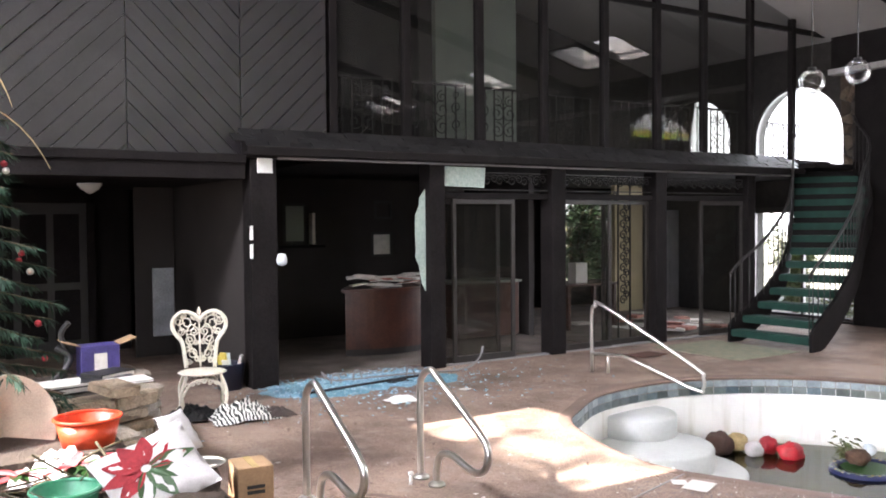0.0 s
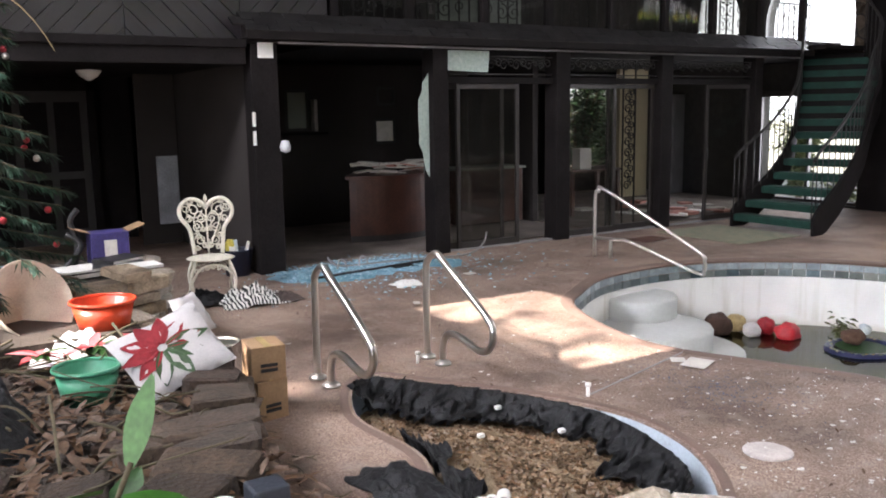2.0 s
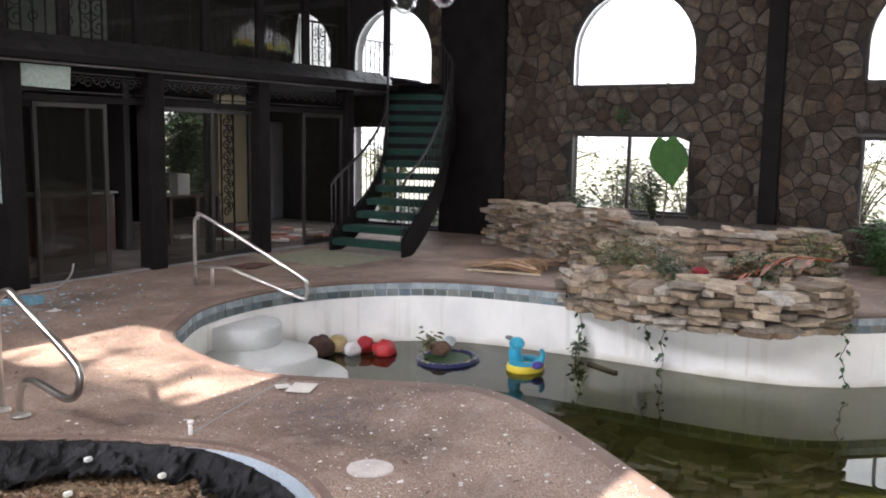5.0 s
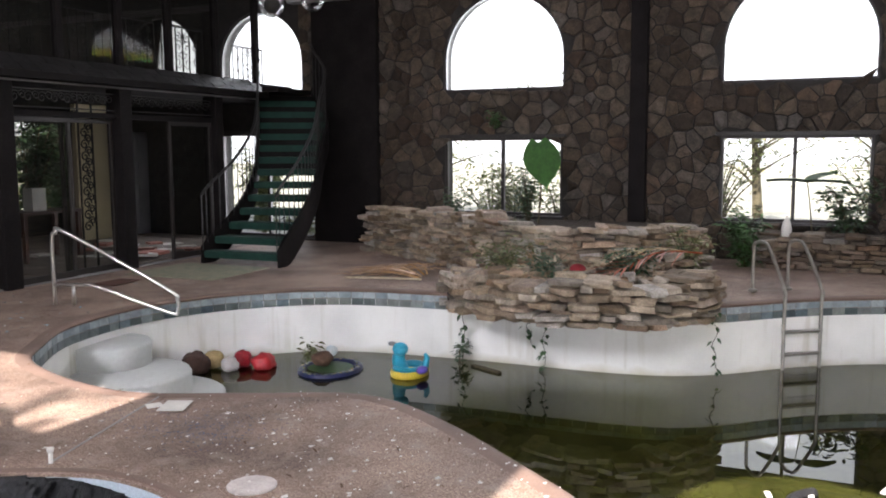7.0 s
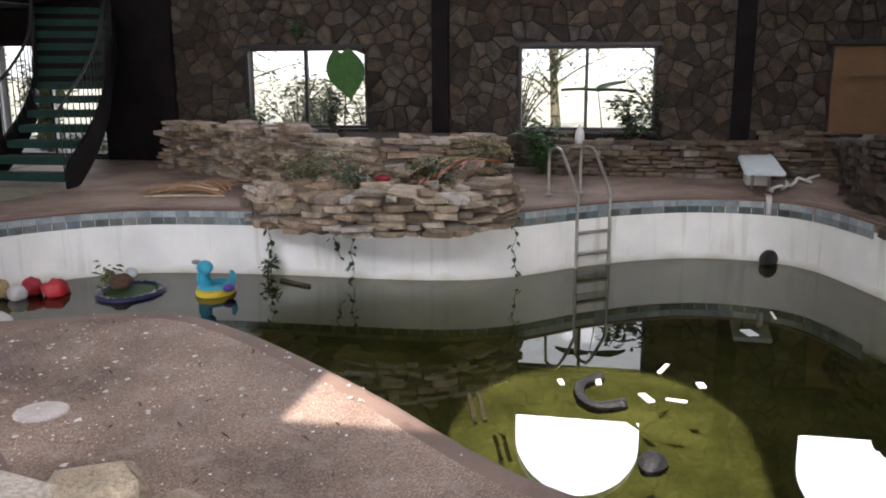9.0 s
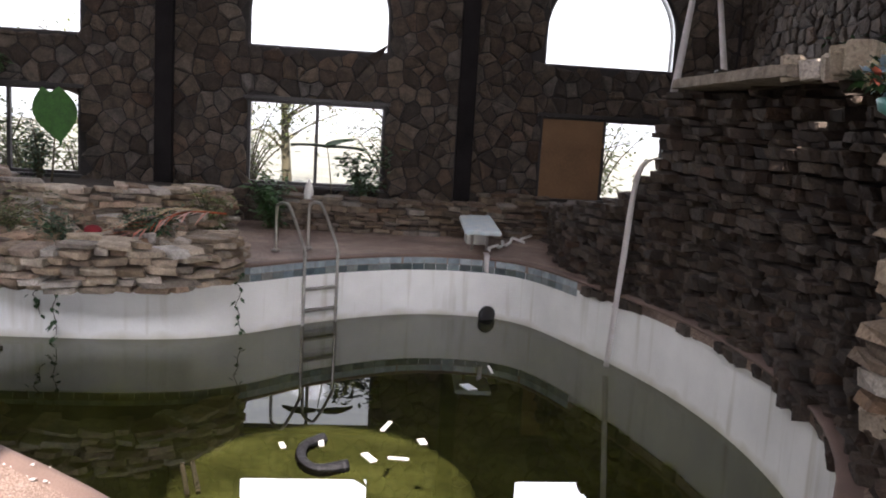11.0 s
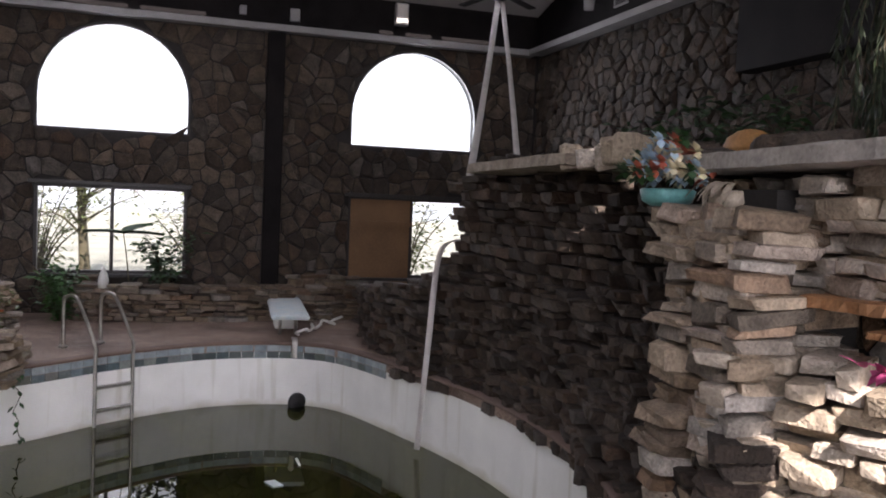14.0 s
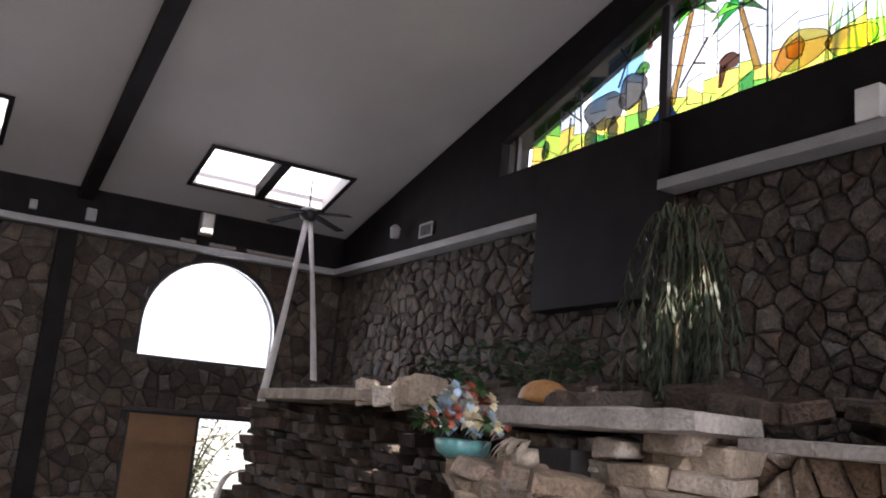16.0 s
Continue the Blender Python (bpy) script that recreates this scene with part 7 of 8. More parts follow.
bm = bmesh.new()
lathe(bm, [(0.02, -0.012), (0.2, -0.012), (0.225, 0.0), (0.2, 0.014), (0.0, 0.016)], (0, 0, 0.41), 26, 0.92)
part("seat", bm, IVORY, chair)
for sx, sy in ((-1, -1), (1, -1), (-1, 1), (1, 1)):
    piece("leg", [[(0.15 * sx, 0.13 * sy, 0.4), (0.2 * sx, 0.17 * sy, 0.25), (0.19 * sx, 0.18 * sy, 0.1), (0.23 * sx, 0.22 * sy, 0.0)]], 0.015, chair, IVORY, 8)
for sgn in (-1, 1):
    piece("apron", [[(-0.2, 0.17 * sgn, 0.2), (-0.12, 0.17 * sgn, 0.33), (0, 0.17 * sgn, 0.37), (0.12, 0.17 * sgn, 0.33), (0.2, 0.17 * sgn, 0.2)]], 0.01, chair, IVORY)
YB = 0.2
heart = [(-0.13, YB, 0.42), (-0.15, YB + 0.03, 0.6), (-0.17, YB + 0.05, 0.68), (-0.24, YB + 0.06, 0.78), (-0.24, YB + 0.07, 0.88), (-0.16, YB + 0.08, 0.95), (-0.06, YB + 0.08, 0.93), (0, YB + 0.08, 0.86)]
piece("backrest", [heart, [(-x, y, z) for x, y, z in heart]], 0.02, chair, IVORY, 8)
bm = bmesh.new()
for s in (-1, 1):
    for cx, cz, r, st in ((0.12, 0.84, 0.085, 0), (0.09, 0.68, 0.06, 2), (0.05, 0.76, 0.045, 1), (0.07, 0.55, 0.055, 3), (0.17, 0.76, 0.04, 2), (0.05, 0.9, 0.035, 1), (0.19, 0.86, 0.05, 2.5), (0.035, 0.66, 0.03, 0.5), (0.11, 0.6, 0.035, 1.5), (0.03, 0.5, 0.03, 2), (0.1, 0.48, 0.03, 0), (0.15, 0.92, 0.03, 0.4)):
        scroll(bm, s * cx, cz, r, 1.6, st, YB + 0.03 + 0.14 * (cz - 0.42), s, 0.008)
tube(bm, [(0, YB, 0.42), (0, YB + 0.06, 0.7), (0, YB + 0.08, 0.93)], 0.009, 6)
for s in (-1, 1):
    tube(bm, smooth_line([(0, YB + 0.01, 0.46), (s * 0.06, YB + 0.03, 0.58), (s * 0.12, YB + 0.06, 0.74), (s * 0.07, YB + 0.07, 0.83), (0, YB + 0.06, 0.76)], 4), 0.008, 5)
part("scrollwork", bm, IVORY, chair)
bm = bmesh.new()
for k in range(7):
    for sgn in (-1, 1):
        scroll(bm, -0.15 + 0.05 * k, 0.355 - 0.012 * abs(k - 3), 0.024, 1.3, k, 0.175 * sgn, 1, 0.006)
part("apron_scrolls", bm, IVORY, chair)
bm = bmesh.new()
lathe(bm, [(0.012, 0.0), (0.022, 0.03), (0.01, 0.06), (0.0, 0.08)], (0, YB + 0.08, 0.92), 10)
part("finial", bm, IVORY, chair)


# ---- crumpled cloths ----
def cloth(name, at, a, b, h, mat, seed, label, category="clothes"):
    rng = random.Random(seed)
    bm, n_ = bmesh.new(), 22
    grid = []
    for i in range(n_ + 1):
        row = []
        for j in range(n_ + 1):
            u, v = i / n_ * 2 - 1, j / n_ * 2 - 1
            edge = max(0.0, 1 - (u * u + v * v) * 0.8)
            r = 1 + 0.22 * noise.noise((u * 2, v * 2, seed))
            z = h * edge * (0.55 + 0.9 * abs(noise.noise((u * 2.6, v * 2.6, seed + 5))) + 0.5 * noise.noise((u * 6, v * 6, seed + 9)))
            row.append(bm.verts.new((u * a * r, v * b * r, max(0.004, z))))
        grid.append(row)
    for p, q in zip(grid, grid[1:]):
        for j in range(n_):
            bm.faces.new((p[j], p[j + 1], q[j + 1], q[j])).smooth = True
    ob = whole(name, bm, mat, label, category)
    ob.location = at
    ob.modifiers.new("t", "SOLIDIFY").thickness = 0.006
    return ob


def striped(name, c0, c1, scale):
    m = material(name, c0, 0.9)
    N, L = m.node_tree.nodes, m.node_tree.links
    wv, mix = N.new("ShaderNodeTexWave"), N.new("ShaderNodeValToRGB")
    wv.inputs["Scale"].default_value, wv.inputs["Distortion"].default_value = scale, 7
    mix.color_ramp.interpolation = "CONSTANT"
    mix.color_ramp.elements[0].color, mix.color_ramp.elements[1].color = (*c0, 1), (*c1, 1)
    mix.color_ramp.elements[1].position = 0.5
    co = N.new("ShaderNodeTexCoord")
    L.new(co.outputs["Object"], wv.inputs["Vector"])
    L.new(wv.outputs["Fac"], mix.inputs["Fac"])
    L.new(mix.outputs[0], N["Principled BSDF"].inputs["Base Color"])
    return m


cloth("striped_garment", (3.68, 7.62, 0.002), 0.3, 0.26, 0.17, striped("zebra_cloth", (0.02, 0.02, 0.02), (0.62, 0.6, 0.55), 9), 3, "crumpled black and white zebra-striped garment on the deck")
cloth("dark_garment", (3.28, 7.82, 0.002), 0.26, 0.22, 0.14, LINER, 5, "crumpled dark garment under the chair")
cloth("dark_garment", (3.98, 7.55, 0.002), 0.17, 0.15, 0.08, material("brown_cloth", (0.05, 0.035, 0.03), 0.9, scale=9, vary=0.3), 7, "crumpled dark brown garment on the deck")
cloth("plastic_sheet", (2.83, 3.2, 0.007), 0.17, 0.3, 0.09, LINER, 11, "crumpled black plastic sheet over the spa's rim", "sheet")
cloth("plastic_bag", (5.27, 7.42, 0.002), 0.15, 0.11, 0.07, WHITE, 9, "crumpled white plastic bag on the deck", "bag")

# ---- bucket by the post ----
NAVY = material("navy_plastic", (0.012, 0.016, 0.035), 0.4, scale=9, vary=0.2, fine=60)
bk = empty("bucket", "dark blue plastic bucket full of papers and bottles", "bucket", at=(4.06, 9.05, 0))
bm = bmesh.new()
lathe(bm, [(0.13, 0.0), (0.165, 0.27), (0.175, 0.28), (0.17, 0.29), (0.155, 0.28), (0.13, 0.05), (0.0, 0.04)], (0, 0, 0), 22)
part("pail", bm, NAVY, bk)
rng = random.Random(3)
for k in range(6):
    bm = bmesh.new()
    a = rng.uniform(0, 6.28)
    bar(bm, (0.05 * math.cos(a), 0.05 * math.sin(a), 0.06), (0.13 * math.cos(a), 0.13 * math.sin(a), rng.uniform(0.32, 0.42)), 0.07, 0.03)
    part("packet", bm, rng.choice((PAPER, WHITE, BLUEW, material("yellow_card", (0.6, 0.5, 0.1), 0.7))), bk)

# ---- broken safety glass on the deck ----
SHARD = material("blue_green_glass_crumbs", (0.36, 0.60, 0.72), 0.25, scale=20, vary=0.25, fine=90, bump=0.6, random_tone=0.3)
rng = random.Random(44)
bm = bmesh.new()
for k in range(5200):
    f, g = rng.random(), rng.gauss(0.5, 0.22)
    x, y = 4.35 + 1.9 * f + rng.gauss(0, 0.05), 8.1 + 0.1 * f + 0.95 * g
    if rng.random() < 0.12:
        x, y = 5.6 + rng.gauss(0, 1.0), 7.9 + rng.gauss(0, 0.5)
    s, a = rng.uniform(0.008, 0.03), rng.uniform(0, 6.28)
    vs = [bm.verts.new((x + s * math.cos(a + j * 2.1 + rng.uniform(-0.3, 0.3)), y + s * math.sin(a + j * 2.1), 0.004 + rng.uniform(0.001, 0.02))) for j in range(3)]
    bm.faces.new(vs)
tagged(whole("glass_crumbs", bm, SHARD, "bluish crumbs of shattered safety glass on the deck", "broken glass"), kind="stuff")
bm = bmesh.new()
for k in range(14):
    f = k / 13
    loop = blob(4.55 + 1.6 * f, 8.45 + 0.05 * f + 0.14 * math.sin(k * 2.3), 0.32, 0.36, 16, 0.25, 50 + k)
    bm.faces.new([bm.verts.new((u, v, 0.004 + 0.0006 * k)) for u, v in loop])
tagged(whole("glass_sheet", bm, SHARD, "sheets of crazed bluish safety glass lying flat", "broken glass"), kind="stuff")
bm = bmesh.new()
tube(bm, smooth_line([(5.0, 8.75, 0.14), (5.15, 8.7, 0.03), (5.9, 8.62, 0.03), (6.7, 8.5, 0.03), (7.0, 8.55, 0.12), (7.1, 8.6, 0.26)], 5), 0.012, 6)
whole("bent_track", bm, TRIM, "bent aluminium door track on the broken glass", "track")
bm = bmesh.new()
bar(bm, (4.6, 8.2, 0.03), (6.2, 8.45, 0.03), 0.03, 0.02)
whole("fallen_strip", bm, BLACKPAINT, "fallen dark frame strip across the broken glass", "strip")
for k, (x, y) in enumerate(((5.05, 8.6), (5.35, 8.66), (5.95, 8.5))):
    bm = bmesh.new()
    tube(bm, smooth_line([(x, y, 0.01), (x + 0.03, y, 0.12), (x + 0.1, y + 0.02, 0.1), (x + 0.12, y, 0.02)], 4), 0.01, 6)
    whole("metal_bracket", bm, TRIM, "small bent metal bracket among broken glass", "bracket", "brackets")
cloth("black_rag", (5.75, 8.35, 0.006), 0.14, 0.08, 0.03, LINER, 21, "small black rag on the broken glass", "rag")

# ---- litter on the deck ----
FLECK = material("pale_flecks", (0.6, 0.57, 0.53), 0.8, scale=9, vary=0.2, random_tone=0.3)
rng = random.Random(61)
bm = bmesh.new()
made = 0
while made < 620:
    x, y = (rng.gauss(5.0, 0.8), rng.gauss(2.6, 1.1)) if rng.random() < 0.65 else (rng.uniform(2.5, 9.5), rng.uniform(0.3, 8.6))
    if in_poly((x, y), POOL) or in_poly((x, y), SPA) or (x < 2.9 and y < 5.2):
        continue
    s, a = (rng.uniform(0.003, 0.009) if rng.random() < 0.85 else rng.uniform(0.009, 0.02)), rng.uniform(0, 6.28)
    bm.faces.new([bm.verts.new((x + s * math.cos(a + j * 1.57) * (1 + 0.5 * (j % 2)), y + s * math.sin(a + j * 1.57), 0.016 + 0.004 * (j % 2))) for j in range(4)])
    made += 1
tagged(whole("deck_flecks", bm, FLECK, "pale paint flecks and crumbs strewn over the deck", "litter"), kind="stuff")
bm = bmesh.new()
for k in range(420):
    x, y = rng.uniform(2.6, 9.5), rng.uniform(0.8, 8.6)
    if in_poly((x, y), POOL) or in_poly((x, y), SPA) or (x < 2.9 and y < 5.2):
        continue
    blade(bm, (x, y, 0.017), rand_way(rng, 0.15), rng.uniform(0.02, 0.06), 0.015, 0.3, 2)
tagged(whole("dry_leaf_litter", bm, DRY, "small dry leaves and twigs strewn over the deck", "litter"), kind="stuff")
BLUEST = material("blue_grit", (0.06, 0.08, 0.14), 0.8, scale=9, vary=0.3)
bm = bmesh.new()
for k in range(500):
    x, y, s = rng.gauss(5.2, 0.16), rng.gauss(3.4, 0.28), rng.uniform(0.004, 0.011)
    bm.faces.new([bm.verts.new((x + s * math.cos(j * 2.1 + k), y + s * math.sin(j * 2.1 + k), 0.017)) for j in range(3)])
tagged(whole("blue_grit", bm, BLUEST, "patch of dark blue grit on the deck", "litter"), kind="stuff")
bm = bmesh.new()
JOINT = ((4.43, 3.76, 0.002), (5.12, 3.95, 0.002), (5.66, 4.1, 0.002))
for a, b in zip(JOINT, JOINT[1:]):
    bar(bm, a, b, 0.012, 0.004)
part("expansion_joint", bm, TRIM, floor, "pale expansion joint across the deck")
rng = random.Random(83)
for x, y, ln in ((2.5, 3.6, 0.22), (2.62, 3.35, 0.16), (2.35, 3.15, 0.2), (2.45, 2.95, 0.12), (2.55, 3.9, 0.15)):
    bm = bmesh.new()
    w = Vector((rng.uniform(-1, 1), rng.uniform(-1, 1), 0)).normalized() * ln
    tube(bm, smooth_line([(0, 0, 0.006), w * 0.5 + Vector((0.02, -0.01, 0.012)), w + Vector((0, 0, 0.006))], 4), 0.004, 5, r_end=0.002)
    tube(bm, [w * 0.5 + Vector((0.02, -0.01, 0.01)), w * 0.8 + Vector((0.03, 0.04, 0.006))], 0.003, 5)
    whole("twig", bm, STALK, "thin dry twig lying on the deck", "twig", "twigs on the deck").location = (x, y, 0)
lid = empty("skimmer_lid", "round white skimmer lid set in the deck", "lid", at=(4.61, 2.57, 0.0))
bm = bmesh.new()
lathe(bm, [(0.125, 0.0), (0.125, 0.008), (0.115, 0.012), (0.0, 0.012)], (0, 0, 0), 26)
part("cover", bm, material("dull_white_plastic", (0.5, 0.45, 0.42), 0.6, scale=9, vary=0.2), lid)
for x, y, a, b, yaw, m_ in ((5.5, 3.82, 0.11, 0.085, 0.4, PAPER), (5.45, 3.95, 0.05, 0.05, 0.9, PAPER), (6.1, 7.5, 0.06, 0.05, 0.2, PAPER), (4.9, 6.6, 0.05, 0.03, 1.2, PAPER), (9.4, 8.1, 0.25, 0.17, 0.1, material("rust_mat", (0.10, 0.04, 0.025), 0.9))):
    bm = bmesh.new()
    box(bm, -a, a, -b, b, 0.0, 0.004)
    ob = whole("paper_sheet" if m_ is PAPER else "door_mat", bm, m_, "torn pale sheet of paper lying on the deck" if m_ is PAPER else "small rust-brown door mat on the deck", "paper" if m_ is PAPER else "mat")
    ob.matrix_basis = pose(x, y, 0.016, 0, 0, math.degrees(yaw))
for x, y in ((3.95, 4.98), (4.45, 3.76)):
    bm = bmesh.new()
    tube(bm, [(x, y, -0.02), (x, y, 0.07)], 0.012, 8)
    lathe(bm, [(0.018, 0.0), (0.02, 0.02), (0.0, 0.025)], (x, y, 0.065), 10)
    whole("pipe_stub", bm, WHITE, "short white pipe stub at the spa's rim", "pipe", "pipe stubs")
cups = empty("crushed_cups", "crushed white plastic cups lying on the wood chips", "cups", at=(3.24, 3.08, -0.1))
for k in range(3):
    bm = bmesh.new()
    lathe(bm, [(0.026, -0.05), (0.036, -0.03), (0.038, 0.03), (0.043, 0.05), (0.036, 0.045), (0.03, -0.03)], (0, 0, 0), 14, 0.85)
    for v in bm.verts:
        v.co *= 1 + 0.18 * noise.noise(Vector(v.co) * 16 + Vector((k, 0, 0)))
    ob = part("cup", bm, WHITE, cups)
    ob.matrix_basis = pose(0.062 * (k - 1), -0.02 * (k % 2), 0.0, 75 + 12 * k, 20 * k - 20, 25 - 30 * k)
for k, (x, y) in enumerate(((3.95, 4.02), (4.02, 3.5), (4.18, 2.95), (3.6, 3.7), (4.05, 4.3), (3.9, 2.6))):
    bm = bmesh.new()
    box(bm, x - 0.02, x + 0.02, y - 0.015, y + 0.015, -0.06, -0.035, 0.006)
    whole("paper_scrap", bm, WHITE, "small white scrap on the black liner", "scrap", "white scraps")
# small dark box and cup at the planter's foot
bm = bmesh.new()
box(bm, 1.86, 1.99, 2.5, 2.62, 0.4, 0.52, 0.01)
whole("dark_box", bm, material("dark_blue_box", (0.03, 0.035, 0.045), 0.5, scale=9, vary=0.3), "small dark blue box on the rocks", "box")
bm = bmesh.new()
lathe(bm, [(0.03, 0.0), (0.042, 0.1), (0.046, 0.1), (0.038, 0.09), (0.028, 0.01)], (1.75, 2.5, 0.42), 14)
whole("white_cup", bm, WHITE, "white paper cup standing on the rocks", "cup")

# ---- heap on the planter ----
RED = material("red_plastic", (0.50, 0.05, 0.015), 0.35, scale=9, vary=0.15, fine=50)
MINT = material("mint_plastic", (0.06, 0.28, 0.16), 0.4, scale=9, vary=0.15, fine=50)


def tub(name, at, r, h, mat, label):
    ob = empty(name, label, "tub", at=at)
    bm = bmesh.new()
    lathe(bm, [(r * 0.75, 0.0), (r * 0.95, h * 0.92), (r * 0.93, h * 0.9), (r * 0.7, 0.02), (0.0, 0.015)], (0, 0, 0), 28)
    bowl = part("bowl", bm, mat, ob)
    bm = bmesh.new()
    tube(bm, [(r * 0.97 * math.cos(k * math.tau / 28), r * 0.97 * math.sin(k * math.tau / 28), h * 0.93) for k in range(28)], 0.01, 6, True)
    part("rim", bm, mat, bowl)


tub("red_tub", (1.93, 5.22, 0.52), 0.19, 0.17, RED, "bright red plastic tub on the planter")
tub("green_basin", (1.66, 4.28, 0.38), 0.16, 0.18, MINT, "mint green plastic basin full of dry leaves")
tub("blue_basin", (1.5, 6.75, 0.52), 0.2, 0.16, material("sky_blue_plastic", (0.2, 0.5, 0.62), 0.4, scale=9, vary=0.15), "pale blue plastic basin on the planter")
shade = empty("lampshade", "large cream fabric lampshade lying on its side", "lampshade", at=(1.52, 5.55, 0.62))
shade.rotation_euler = (radians(62), radians(18), radians(20))
bm = bmesh.new()
lathe(bm, [(0.10, 0.0), (0.26, 0.3), (0.252, 0.3), (0.092, 0.004)], (0, 0, -0.15), 30)
part("fabric", bm, material("cream_fabric", (0.55, 0.48, 0.38), 0.9, scale=6, vary=0.2, fine=120), shade)


def cushion(at, size, rot, mat, label):
    ob = empty("cushion", label, "cushion", at=at)
    ob.rotation_euler = rot
    bm, n_ = bmesh.new(), 14
    for sgn in (1, -1):
        g = []
        for i in range(n_ + 1):
            g.append([])
            for j in range(n_ + 1):
                u, v = i / n_ * 2 - 1, j / n_ * 2 - 1
                pin = 1 - 0.1 * (1 - abs(u)) * abs(v) ** 3 - 0.0
                z = sgn * 0.3 * size * ((1 - u ** 4) * (1 - v ** 4)) ** 0.6 + 0.012 * noise.noise((u * 3, v * 3, 4 * sgn))
                g[-1].append(bm.verts.new((u * size * (1 - 0.08 * (1 - v * v)), v * size * pin, z)))
        for p, q in zip(g, g[1:]):
            for j in range(n_):
                bm.faces.new((p[j], p[j + 1], q[j + 1], q[j])).smooth = True
    bmesh.ops.remove_doubles(bm, verts=bm.verts[:], dist=0.0015)
    bmesh.ops.recalc_face_normals(bm, faces=bm.faces[:])
    part("cover", bm, mat, ob)
    return ob


LINEN = material("white_linen", (0.46, 0.44, 0.43), 0.9, scale=9, vary=0.12, fine=150, bump=0.2)
c1 = cushion((2.05, 4.2, 0.58), 0.21, (radians(42), radians(-18), radians(8)), LINEN, "white cushion printed with red poinsettias and green leaves")
c1.scale = (1.2, 1.0, 0.7)
CRIM = material("crimson_print", (0.22, 0.014, 0.02), 0.9, scale=9, vary=0.25)
for k in range(11):
    a = k * 0.62
    bm = bmesh.new()
    blade(bm, (-0.03 + 0.02 * math.cos(a), 0.02 + 0.02 * math.sin(a), 0.072), (math.cos(a), math.sin(a), 0.0), 0.16 if k < 7 else 0.19, 0.075, 0.2, 5)
    part("printed_leaf", bm, CRIM if k < 7 else LEAFM, c1)
cushion((2.33, 4.78, 0.62), 0.13, (radians(55), 0, radians(40)), LINEN, "small plain white cushion")
tray = empty("silver_tray", "round silver openwork tray", "tray", at=(2.38, 4.52, 0.485))
bm = bmesh.new()
lathe(bm, [(0.02, 0.0), (0.1, 0.002), (0.125, 0.02), (0.13, 0.022), (0.1, 0.008), (0.0, 0.006)], (0, 0, 0), 28)
part("dish", bm, STEEL, tray)
CARD = material("brown_cardboard", (0.32, 0.20, 0.11), 0.85, scale=7, vary=0.15, fine=60, bump=0.1)
for x, y, z, a, b, h, yaw in ((2.66, 4.62, 0.0, 0.1, 0.14, 0.24, 10), (2.68, 4.6, 0.242, 0.1, 0.12, 0.2, -6)):
    cb = empty("cardboard_box", "small brown cardboard box beside the planter", "box", "cardboard boxes", at=(x, y, z))
    cb.rotation_euler = (0, 0, radians(yaw))
    carton = boxes("carton", [(-a, a, -b, b, 0, h)], CARD, cb, 0.004)
    boxes("tape", [(-0.02, 0.02, -b - 0.002, b + 0.002, h + 0.0005, h + 0.002)], STRAW, carton)
    for j in range(2):
        boxes("print_bar", [(-0.05, 0.05, -b - 0.002, -b - 0.0005, 0.05 + 0.03 * j, 0.07 + 0.03 * j)], BLACKPAINT, carton)
# red artificial poinsettias, dry leaves and twigs over the heap
rng = random.Random(71)
REDL = material("red_cloth_leaf", (0.32, 0.025, 0.03), 0.8, scale=9, vary=0.3, random_tone=0.3)
for k, (x, y, z) in enumerate(((1.75, 4.65, 0.55), (2.0, 4.62, 0.56), (1.5, 4.75, 0.52), (1.85, 4.9, 0.5))):
    fl = empty("poinsettia", "faded red artificial poinsettia on the heap", "flowers", "artificial poinsettias", at=(x, y, z))
    for j in range(11):
        bm = bmesh.new()
        a = j * 0.57
        blade(bm, (0, 0, 0), (math.cos(a), math.sin(a), rng.uniform(0.0, 0.7)), rng.uniform(0.09, 0.17), 0.06, 0.5, 4)
        part("petal", bm, REDL if j < 8 else LEAFM, fl)
bm = bmesh.new()
for k in range(1500):
    x, y = rng.uniform(0.6, 2.15), rng.uniform(2.4, 5.0)
    blade(bm, (x, y, 0.39 + rng.uniform(0, 0.07)), rand_way(rng, 0.15), rng.uniform(0.05, 0.14), rng.uniform(0.015, 0.05), 0.6, 3)
tagged(whole("dry_leaves", bm, DRY, "dry brown leaves heaped on the planter", "leaves"), kind="stuff")
bm = bmesh.new()
for k in range(45):
    p = Vector((rng.uniform(0.8, 2.1), rng.uniform(3.0, 5.0), 0.45 + rng.uniform(0, 0.1)))
    w = rand_way(rng, 0.1) * rng.uniform(0.15, 0.45)
    tube(bm, smooth_line([p, p + w * 0.5 + Vector((0, 0, rng.uniform(-0.03, 0.06))), p + w], 3), rng.uniform(0.003, 0.009), 4)
tagged(whole("twigs", bm, STALK, "dry twigs and stems over the heap", "twigs"), kind="stuff")
cloth("white_cloth", (1.75, 5.0, 0.42), 0.28, 0.16, 0.14, LINEN, 33, "crumpled white and lilac cloth on the heap", "cloth")
cloth("dark_bag", (0.95, 4.0, 0.38), 0.42, 0.45, 0.4, LINER, 35, "bulging black plastic bag on the heap", "bag")
